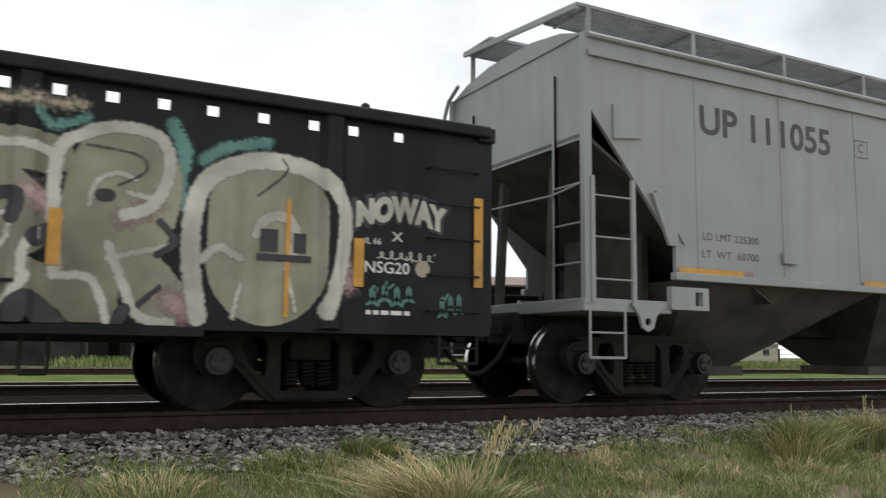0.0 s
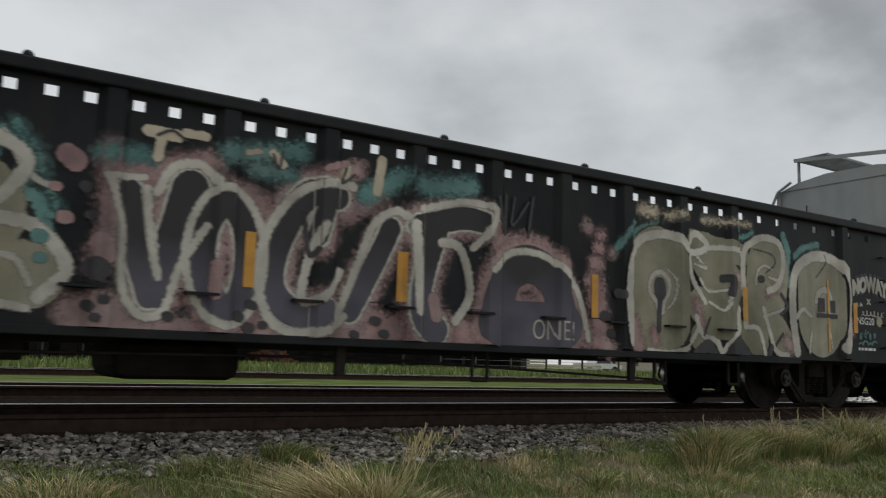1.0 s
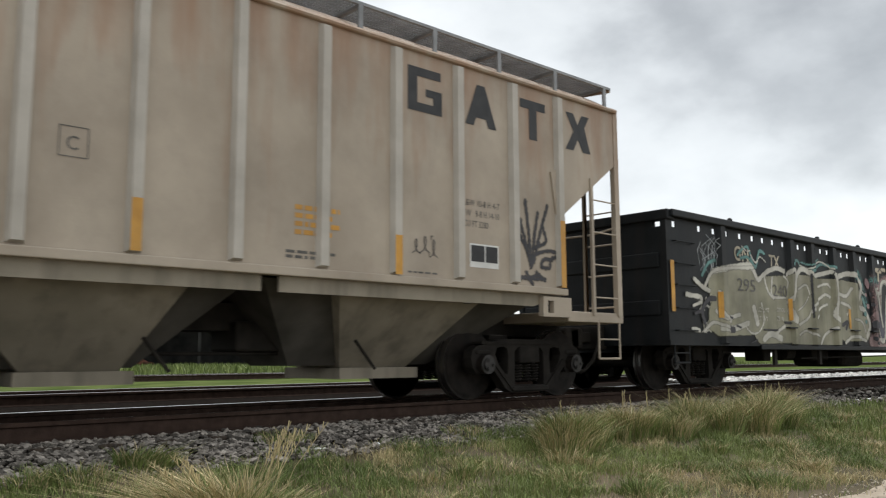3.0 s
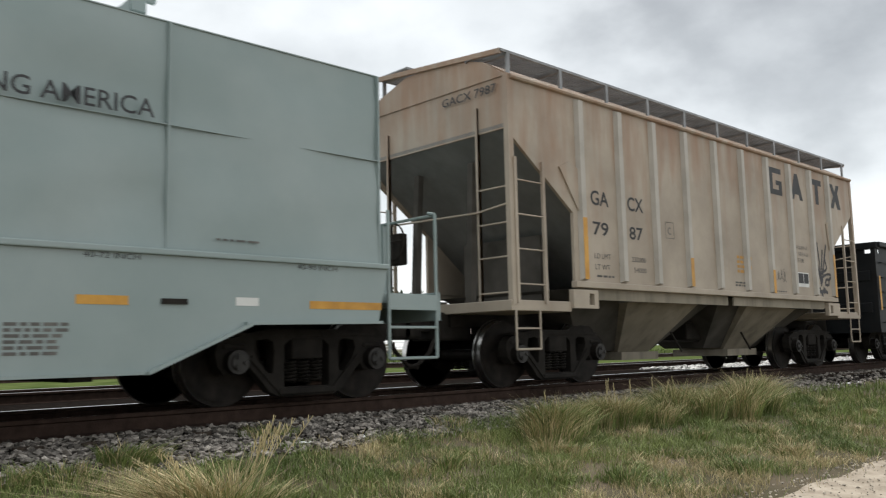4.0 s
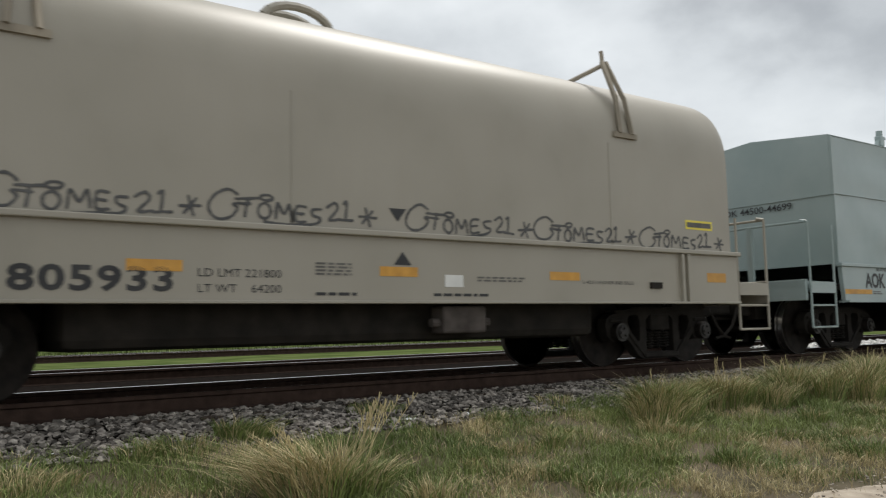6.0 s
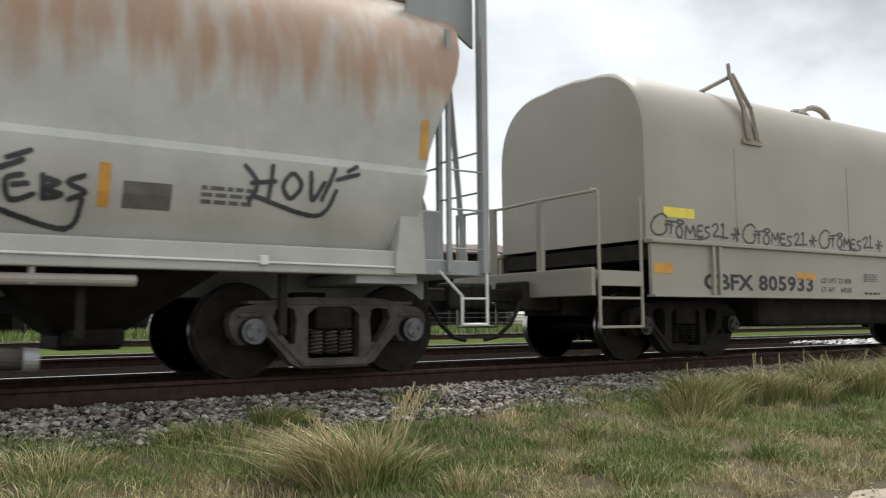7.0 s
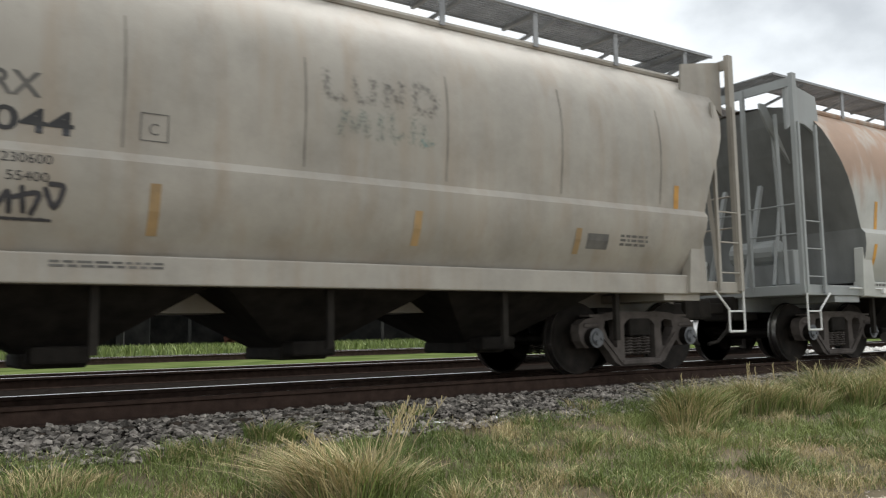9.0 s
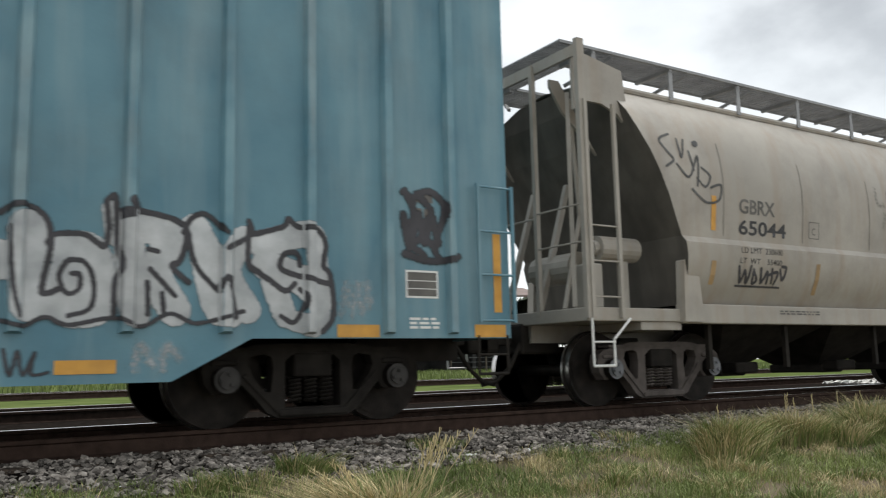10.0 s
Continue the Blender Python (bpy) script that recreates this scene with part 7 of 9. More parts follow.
def curved_hopper(name_label, s0, paint, grey, bays, pipes, slope):
    car = railcar("covered_hopper", name_label, s0)
    full = CF + [(-y, z) for y, z in CF[-2::-1]]
    bm = bm_new()
    nx = 14
    grid = []
    for i in range(nx + 1):
        u = -1 + 2 * i / nx
        grid.append([bm.verts.new((-cf_half(z, -1) + (u + 1) / 2 * (cf_half(z, -1) + cf_half(z, 1)), y, z)) for y, z in full])
    for a, b in zip(grid, grid[1:]):
        for i in range(len(full) - 1):
            bm.faces.new((a[i], a[i + 1], b[i + 1], b[i]))
    n = len(full)
    part("body", bm, paint, car, smooth=True)
    for s in (-1, 1):
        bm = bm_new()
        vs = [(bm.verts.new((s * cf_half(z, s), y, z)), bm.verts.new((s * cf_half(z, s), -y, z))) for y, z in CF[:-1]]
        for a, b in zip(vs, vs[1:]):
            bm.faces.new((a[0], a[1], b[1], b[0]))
        # slope paint: the end recess's shade is already in this colour
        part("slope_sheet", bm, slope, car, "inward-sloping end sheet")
        part("side_sill", box(bm_new(), -4.6, 5.25, s * 1.46 - 0.07, s * 1.46 + 0.07, 1.0, 1.25, 0.015), paint, car)
        part("eave_rail", bar(bm_new(), (-5.5, s * 1.12, 4.06), (5.8, s * 1.12, 4.06), 0.05, 8), paint, car)
    part("centre_sill", box(bm_new(), -6.1, 6.1, -0.35, 0.35, 0.8, 1.12), grey, car)
    for s in (-1, 1):
        x0, x1 = sorted((s * (4.95 if s > 0 else 4.3), s * 6.18))
        part("end_platform", box(bm_new(), x0, x1, -1.5, 1.5, 1.02, 1.18, 0.012), grey, car)
        x0, x1 = sorted((s * 4.6, s * 5.3))
        part("body_bolster", box(bm_new(), x0, x1, -1.47, 1.47, 0.92, 1.018), grey, car)
    for s in (-1, 1):
        for sy in (-1, 1):
            q = 0.0 if s > 0 else -0.7
            bm = prism(bm_new(), [(s * (4.98 + q), 1.02), (s * (5.34 + q), 1.02), (s * (5.3 + q), 1.78), (s * (5.24 + q), 1.84), (s * (5.06 + q), 1.8)], sy * 1.44, sy * 1.58)
            part("bolster_box", bm, paint, car, "upright plate box over the truck")
            bm = box(bm_new(), s * 6.14 - 0.055, s * 6.14 + 0.055, sy * 1.5 - 0.035, sy * 1.5 + 0.035, 1.05, 4.42)
            part("corner_post", bm, grey, car)
            ladder(car, s * 6.12, s * 5.66, sy * 1.54, 1.05, 3.66, grey, 0.42, rung_top=2.5)
            stirrup(car, s * 6.15, s * 5.82, sy * 1.54, 0.5, 1.05, M["white"], -s * 0.28)
            bm = box(bm_new(), s * 6.16 - 0.03, s * 6.16 + 0.03, sy * 0.62 - 0.03, sy * 0.62 + 0.03, 1.1, 4.35)
            beam(bm, (s * 6.1, sy * 1.2, 1.2), (s * 5.95, sy * 1.05, 3.9), 0.06, 0.05)
            part("end_post", bm, grey, car)
        for z in (1.95, 2.4):
            part("end_rung", bar(bm_new(), (s * 6.17, -1.5, z), (s * 6.17, -0.62, z), 0.012), grey, car)
        part("end_handrail", bar(bm_new(), (s * 6.17, -0.62, 2.35), (s * 6.17, 1.5, 2.35), 0.014), grey, car)
        part("end_beam", beam(bm_new(), (s * 6.14, -1.5, 4.3), (s * 6.14, 1.5, 4.3), 0.14, 0.04), grey, car)
        for sy in (-1, 1):
            part("end_brace", beam(bm_new(), (s * 5.95, sy * 0.35, 1.18), (s * 5.4, sy * 0.35, 2.9), 0.07, 0.07), grey, car)
            part("end_strut", bars(bm_new(), [(s * 6.0, sy * 0.9, 1.2), (s * 5.6, sy * 0.8, 2.4), (s * 5.75, sy * 0.85, 3.9)], 0.03, 6), grey, car)
            part("corner_arch", prism(bm_new(), [(s * 6.13, 4.36), (s * 5.3, 4.2), (s * 5.2, 3.42), (s * 5.4, 3.62), (s * 5.66, 3.72), (s * 5.9, 3.72), (s * 6.13, 3.58)], sy * 1.32, sy * 1.36), grey, car, "arched plate between corner post and body")
            part("corner_gusset", prism(bm_new(), [(s * 5.35, 3.2), (s * 5.95, 4.1), (s * 6.1, 4.1), (s * 6.1, 4.0), (s * 5.9, 3.7)], sy * 0.86, sy * 0.9), grey, car)
        part("brake_cylinder", bar(bm_new(), (s * 5.6, -0.75, 1.75), (s * 5.6, 0.05, 1.75), 0.2, 16), grey, car, "grey round brake cylinder")
        part("valve_box", box(bm_new(), s * 5.7 - 0.12, s * 5.7 + 0.12, -1.15, -0.85, 1.2, 1.75, 0.02), grey, car)
        x0, x1 = sorted((s * 5.5, s * 6.18))
        grating(car, x0, x1, -1.2, 1.2, 4.5, M["galv"], "end_walkway")
    brake_wheel(car, -6.22, 0.9, 2.0, M["steel_dark"])
    for s in (-1, 1):
        y0, y1 = sorted((s * 0.55, s * 1.2))
        grating(car, -5.5, 5.5, y0, y1, 4.5, M["galv"])
        for k in range(9):
            x = -5.6 + k * 1.4
            bm = bm_new()
            beam(bm, (x, s * 1.18, 4.04), (x + 0.0001, s * 1.18, 4.5), 0.07, 0.02)
            box(bm, x - 0.025, x + 0.025, y0, y1, 4.44, 4.49)
            beam(bm, (x, s * 0.6, 4.18), (x + 0.35, s * 1.15, 4.46), 0.04, 0.04)
            part("walkway_bracket", bm, M["galv"], car)
    for x in (-4.4, -2.2, 0, 2.2, 4.4):
        bm = bm_new()
        bmesh.ops.create_cone(bm, cap_ends=True, segments=18, radius1=0.36, radius2=0.32, depth=0.16, matrix=pose(x, 0, 4.32))
        part("roof_hatch", bm, grey, car, smooth=True)
    for a, b, c, d in bays:
        bm = bay(bm_new(), a, b, c, d, 1.3, 0.4, 1.02, 0.42)
        box(bm, c - 0.03, d + 0.03, -0.5, 0.5, 0.3, 0.44, 0.03)
        box(bm, (c + d) / 2 - 0.25, (c + d) / 2 + 0.25, -0.75, -0.4, 0.34, 0.5, 0.03)
        part("hopper_bay", bm, M["truck_dark"], car, "dark discharge hopper")
    for x in (-3.9, -2.3, -0.1, 2.1, 3.9):
        part("hanger", box(bm_new(), x - 0.035, x + 0.035, -1.32, -1.26, 0.42, 1.0), M["steel_dark"], car)
    if pipes:
        bm = bm_new()
        bars(bm, [(-3.55, -1.46, 0.72), (-3.45, -1.46, 0.86), (-3.3, -1.46, 0.9), (2.5, -1.46, 0.9)], 0.05, 12)
        for x in (-3.2, -2.4, -0.5, 1.7):
            box(bm, x - 0.02, x + 0.02, -1.5, -1.4, 0.86, 1.02)
        part("upper_pipe", bm, M["gbrx"], car, "long grey pneumatic pipe")
        bm = bm_new()
        bars(bm, [(-3.3, -1.15, 0.34), (0.9, -1.15, 0.34), (1.7, -1.25, 0.26)], 0.085, 14)
        for x in (-2.6, -1.4, -0.2, 0.8):
            bar(bm, (x - 0.04, -1.15, 0.34), (x + 0.04, -1.15, 0.34), 0.105, 14)
        part("discharge_pipe", bm, M["truck_grey"], car, "grey discharge pipe with couplings")
        bm = bm_new()
        m = pose(1.74, -1.255, 0.255, 0, 93, 0)
        bmesh.ops.create_cone(bm, cap_ends=False, segments=20, radius1=0.1, radius2=0.1, depth=0.12, matrix=m)
        bmesh.ops.create_cone(bm, cap_ends=True, segments=20, radius1=0.072, radius2=0.072, depth=0.02, matrix=m)
        part("pipe_end", bm, M["galv"], car, "pale open pipe end")
        bm = bm_new()
        bar(bm, (-5.0, -1.55, 1.14), (5.0, -1.55, 1.08), 0.012, 6)
        for x in (-4.0, -1.2, 1.4, 3.6):
            box(bm, x - 0.04, x + 0.04, -1.58, -1.52, 1.06, 1.15, 0.01)
        part("uncoupling_rod", bm, M["white"], car)
        bars(bm := bm_new(), [(-2.9, -1.5, 0.86), (-2.95, -1.5, 0.6), (-3.3, -1.5, 0.6)], 0.016)
        part("pipe_step", bm, M["white"], car)
    end_hoses(car, 6.1)
    return car


def rusted_hopper():
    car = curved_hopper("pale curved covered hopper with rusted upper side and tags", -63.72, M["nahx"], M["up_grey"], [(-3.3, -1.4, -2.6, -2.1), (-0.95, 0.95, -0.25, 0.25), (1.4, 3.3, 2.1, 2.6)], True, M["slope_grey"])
    W = CURVE
    W.text("NAHX", -3.71, 2.52, 0.85, 0.23, M["ink"], car, 0.02)
    W.text("321086", -3.72, 2.18, 1.18, 0.23, M["ink"], car, 0.02)
    W.text("LD LMT  229500", -3.74, 1.92, 0.88, 0.08, M["ink"], car)
    W.text("LT   WT   56500", -3.77, 1.76, 0.88, 0.08, M["ink"], car)
    W.stroke([(-2.11, 2.24), (-1.85, 2.24), (-1.85, 2.5), (-2.11, 2.5)], 0.014, M["ink"], car, "stencil_frame", closed=True)
    W.text("C", -2.02, 2.28, 0.08, 0.1, M["ink"], car)
    for x, z0, z1 in ((-4.21, 2.1, 2.55), (-4.3, 1.5, 1.85), (-2.1, 1.42, 1.8), (2.2, 1.5, 1.85), (5.3, 2.2, 2.6)):
        W.patch(x - 0.045, x + 0.045, z0, z1, M["orange"], car, "reflector", 0.005)
    spots = [(-2.0, 1.42, 0.2, 0.14), (-1.75, 1.75, 0.26, 0.2), (-1.5, 1.45, 0.24, 0.16), (-1.25, 1.78, 0.26, 0.22), (-1.0, 1.47, 0.25, 0.18), (-0.75, 1.75, 0.25, 0.22), (-0.5, 1.47, 0.24, 0.2), (-0.25, 1.66, 0.25, 0.24), (-0.02, 1.55, 0.16, 0.2), (-0.85, 1.32, 0.45, 0.08)]
    bub = [([(-0.98 + (x + 0.98) * 0.76 - a * 0.22, z), (-0.98 + (x + 0.98) * 0.76 + a * 0.22, z)], b * 0.72) for x, z, a, b in spots]
    W.coat(bub, 0.06, M["spray_deep"], car, "graffiti_edge", 0.008, ragged=0.012)
    for k in range(0, 10, 2):
        W.coat(bub[k:k + 1], 0.02, M["spray_blue"], car, "graffiti_fill", 0.011 + 0.001 * k, ragged=0.004)
        W.coat(bub[k + 1:k + 2], 0.045, M["spray_deep"], car, "graffiti_edge", 0.0115 + 0.001 * k, ragged=0.006)
        W.coat(bub[k + 1:k + 2], 0.02, M["spray_blue"], car, "graffiti_fill", 0.012 + 0.001 * k, ragged=0.004)
    W.coat([(loop(x, z, 0.05, 0.045, 8), 0.014) for x, z in ((-1.5, 1.72), (-1.15, 1.7), (-0.46, 1.6), (-0.31, 1.58))], 0.0, M["spray_deep"], car, "spray_line", 0.024, cell=0.012)

    tag_star = [([(-0.26, 2.03), (-0.24, 1.79)], 0.017), ([(-0.49, 1.81), (-0.15, 1.88), (0.02, 1.84)], 0.017), ([(-0.06, 1.97), (0.15, 1.77)], 0.017), ([(-0.29, 1.72), (0.02, 1.76)], 0.017), ([(-0.41, 1.55), (-0.03, 1.62), (0.10, 1.58)], 0.017), ([(-0.24, 1.69), (-0.23, 1.56)], 0.017), ([(-0.45, 1.54), (-0.25, 1.39), (0.00, 1.29)], 0.017), ([(-0.21, 1.43), (0.06, 1.57)], 0.017), ([(-0.37, 1.47), (-0.07, 1.45)], 0.017), ([(-0.14, 1.46), (0.05, 1.34)], 0.017)]
    tag_word = [([(0.47, 1.97), (0.29, 1.96), (0.40, 1.83), (0.28, 1.62), (0.10, 1.58)], 0.018), ([(0.15, 1.61), (0.65, 1.68)], 0.017), ([(0.47, 1.97), (0.50, 1.63)], 0.018), ([(0.61, 2.06), (0.65, 1.68), (0.55, 1.60)], 0.018), ([(0.83, 2.07), (0.86, 1.72)], 0.018), ([(0.65, 1.82), (0.84, 1.86)], 0.018), ([(1.04, 1.98), (0.89, 1.83), (1.03, 1.67)], 0.018), ([(0.89, 1.85), (1.28, 1.86), (1.40, 1.72), (1.22, 1.57), (1.14, 1.28), (1.42, 1.44)], 0.018), ([(0.10, 1.44), (0.28, 1.55), (0.64, 1.43)], 0.017), ([(0.10, 1.56), (0.01, 1.37)], 0.017), ([(1.13, 1.60), (1.27, 1.56)], 0.018)]
    tag_tail = [([(1.59, 1.70), (1.48, 1.66), (1.52, 1.51), (1.68, 1.56)], 0.019), ([(1.53, 1.62), (1.63, 1.64)], 0.019), ([(1.74, 1.71), (1.75, 1.53)], 0.019), ([(1.74, 1.69), (1.86, 1.66), (1.76, 1.61), (1.88, 1.57), (1.75, 1.53)], 0.019), ([(2.04, 1.73), (1.93, 1.67), (2.06, 1.60), (1.94, 1.54)], 0.019), ([(1.48, 1.82), (1.64, 1.89)], 0.019), ([(1.43, 1.74), (1.59, 1.81)], 0.019), ([(1.42, 1.44), (1.94, 1.31), (2.04, 1.54)], 0.019)]
    tag_small = [([(3.38, 1.94), (3.50, 1.79), (3.44, 1.63)], 0.018), ([(3.64, 1.96), (3.62, 1.66)], 0.018), ([(3.45, 1.79), (3.67, 1.82)], 0.018), ([(3.84, 1.91), (3.75, 1.79), (3.83, 1.68), (3.93, 1.80), (3.84, 1.91)], 0.018), ([(4.02, 1.93), (4.05, 1.68), (4.16, 1.85)], 0.018), ([(4.27, 1.99), (4.15, 1.69)], 0.018), ([(4.41, 1.98), (4.51, 2.04)], 0.018), ([(4.29, 1.89), (4.52, 1.96)], 0.018), ([(3.47, 1.68), (4.11, 1.54), (4.29, 1.78)], 0.018)]
    bubble_lines = [([(-1.67, 1.86), (-1.66, 1.64)], 0.018), ([(-1.67, 1.85), (-1.57, 1.84), (-1.59, 1.77), (-1.66, 1.74)], 0.018), ([(-1.27, 1.88), (-1.34, 1.80), (-1.25, 1.73), (-1.37, 1.67)], 0.018), ([(-0.98, 1.90), (-0.95, 1.69)], 0.019), ([(-0.98, 1.89), (-0.84, 1.84), (-0.95, 1.78)], 0.019), ([(-1.69, 1.50), (-1.56, 1.54), (-1.51, 1.42), (-1.67, 1.38)], 0.018), ([(-1.32, 1.52), (-1.18, 1.47), (-1.27, 1.40)], 0.018), ([(-0.98, 1.51), (-0.82, 1.55), (-0.86, 1.42)], 0.019), ([(-0.65, 1.71), (-0.51, 1.68), (-0.61, 1.58)], 0.019), ([(-0.44, 1.80), (-0.54, 1.72), (-0.43, 1.64)], 0.019)]
    for tag in (tag_star, tag_word, tag_tail, tag_small):
        W.coat(tag, 0.0, M["spray_black"], car, "tag_line", 0.010, cell=0.012)
    W.coat(bubble_lines, 0.0, M["spray_deep"], car, "spray_line", 0.026, cell=0.012, ragged=0.004)
    W.patch(2.35, 2.75, 1.5, 1.72, M["ink_soft"], car, "stencil_plate", 0.004)
    W.bars_of_text(3.0, 1.7, 0.5, 3, 0.035, M["ink_soft"], car, 22)
    FS = Wall(lambda x, z: -1.53)
    FS.bars_of_text(-4.5, 1.18, 0.9, 1, 0.04, M["ink_soft"], car, 23)
    FS.scribble(-3.8, 1.12, 0.5, 0.08, M["ink"], car, 25, 6, 0.014)
    for x in (-4.56, 4.56):
        make_truck(car, x, "truck_grey")
    return car


def cream_hopper():
    car = curved_hopper("dusty cream curved covered hopper with faded tags", -77.55, M["gbrx"], M["gbrx"], [(-3.6, -1.3, -2.7, -2.2), (-1.15, 1.15, -0.25, 0.25), (1.3, 3.6, 2.2, 2.7)], False, M["slope_dark"])
    W = CURVE
    for x in (-3.85, -2.17, -0.52, 1.12, 2.75, 4.45):
        W.patch(x - 0.011, x + 0.011, 2.14, 3.3 + 0.1 * math.sin(x * 3), M["seam"], car, "weld_seam", 0.003)
    bm = bar(bm_new(), (-5.6, -1.05, 1.95), (-4.95, -1.05, 1.95), 0.16, 18)
    bar(bm, (-5.68, -1.05, 1.95), (-5.6, -1.05, 1.95), 0.1, 14)
    box(bm, -5.2, -5.1, -1.1, -1.0, 1.18, 1.85)
    part("air_reservoir", bm, M["gbrx"], car, "cream air reservoir on the end platform")
    W.text("GBRX", -3.55, 2.46, 0.75, 0.2, M["ink_soft"], car, 0.02)
    W.text("65044", -3.55, 2.18, 1.0, 0.2, M["ink"], car, 0.02)
    W.text("LD LMT  230600", -3.57, 1.93, 0.86, 0.075, M["ink"], car)
    W.text("LT  WT    55400", -3.59, 1.79, 0.86, 0.075, M["ink"], car)
    W.stroke([(-2.03, 2.22), (-1.8, 2.22), (-1.8, 2.45), (-2.03, 2.45)], 0.014, M["ink_soft"], car, "stencil_frame", closed=True)
    W.text("C", -1.96, 2.27, 0.08, 0.1, M["ink_soft"], car)
    for x, z0, z1 in ((-4.05, 2.2, 2.65), (-4.1, 1.5, 1.8), (-1.9, 1.42, 1.85), (0.75, 1.45, 1.8), (3.0, 1.45, 1.75), (4.75, 2.1, 2.4)):
        W.patch(x - 0.045, x + 0.045, z0, z1, M["orange" if z0 > 2 else "orange_faded"], car, "reflector", 0.005)
    W.coat([([(-3.6, 1.75), (-3.55, 1.55), (-3.48, 1.7), (-3.42, 1.54), (-3.36, 1.76)], 0.018), ([(-3.3, 1.7), (-3.22, 1.58), (-3.3, 1.55), (-3.3, 1.72)], 0.018), ([(-3.15, 1.74), (-3.12, 1.55), (-3.02, 1.7), (-3.0, 1.55)], 0.018), ([(-2.92, 1.74), (-2.9, 1.56)], 0.016), ([(-2.98, 1.66), (-2.8, 1.7), (-2.84, 1.55)], 0.018), ([(-2.75, 1.74), (-2.68, 1.6), (-2.62, 1.76), (-2.72, 1.78)], 0.018), ([(-3.62, 1.5), (-2.7, 1.5)], 0.01)], 0.0, M["spray_black"], car, "tag_line", 0.007, cell=0.012)
    W.coat([([(-4.75, 3.4), (-4.95, 3.3), (-4.85, 3.15), (-4.75, 3.05), (-4.9, 2.95)], 0.013), ([(-4.62, 3.35), (-4.6, 3.1), (-4.5, 3.35)], 0.013), ([(-4.45, 3.2), (-4.4, 2.95)], 0.013), ([(-4.7, 3.0), (-4.5, 2.85), (-4.3, 3.15), (-4.35, 2.75)], 0.013), ([(-4.25, 3.0), (-4.1, 2.9), (-4.2, 2.75), (-4.35, 2.85)], 0.012), ([(-4.45, 2.7), (-4.2, 2.55), (-3.95, 2.6), (-3.9, 2.8), (-4.1, 2.75)], 0.013), ([(-4.3, 3.32), (-4.27, 3.33)], 0.04)], 0.0, M["ink_grey"], car, "tag_line", 0.007, cell=0.012)
    W.coat([([(-0.3, 3.08), (-0.28, 2.86), (-0.12, 2.84)], 0.03), ([(0.0, 3.05), (0.05, 2.85), (0.2, 2.88), (0.22, 3.06)], 0.03), ([(0.36, 2.84), (0.38, 3.06), (0.52, 2.88), (0.55, 3.08)], 0.03), ([(0.72, 2.86), (0.74, 3.1), (0.95, 3.0), (0.9, 2.84), (0.72, 2.84)], 0.035)], 0.0, M["ink_soft"], car, "tag_line", 0.006, ragged=0.012, thin=0.4)
    W.coat([([(-0.15, 2.5), (-0.1, 2.72), (0.0, 2.55), (0.1, 2.72), (0.14, 2.5)], 0.022), ([(0.28, 2.7), (0.3, 2.5)], 0.022), ([(0.42, 2.74), (0.44, 2.52), (0.55, 2.55)], 0.022), ([(0.68, 2.72), (0.68, 2.5)], 0.022), ([(0.82, 2.68), (0.8, 2.5), (0.92, 2.52)], 0.022)], 0.0, M["spray_teal"], car, "tag_line", 0.006, ragged=0.012, thin=0.4)
    W.patch(3.15, 3.5, 1.52, 1.7, M["ink_soft"], car, "stencil_plate", 0.004)
    W.bars_of_text(3.7, 1.68, 0.5, 3, 0.03, M["ink_soft"], car, 65)
    FS = Wall(lambda x, z: -1.53)
    FS.bars_of_text(-2.7, 1.17, 0.9, 2, 0.02, M["ink_soft"], car, 66)
    for x in (-4.56, 4.56):
        make_truck(car, x, "truck_grey")
    return car


BOX_RIBS = [8.52, 7.78, 6.95, 6.16, 5.33, 4.5, 3.67, 2.85, 2.0, 1.2, -1.2, -2.0, -2.85, -3.67, -4.5, -5.33, -6.16, -6.95, -7.7, -8.45]


def box_y(x, z):
    for r in BOX_RIBS:
        d = abs(x - r)
        if d < 0.065 and z > 0.86:
            return -1.55 - 0.07 * min(1.0, (0.065 - d) / 0.025)
    return -1.55


BOXW = Wall(box_y, [r + d for r in BOX_RIBS for d in (-0.065, -0.04, 0.04, 0.065)])


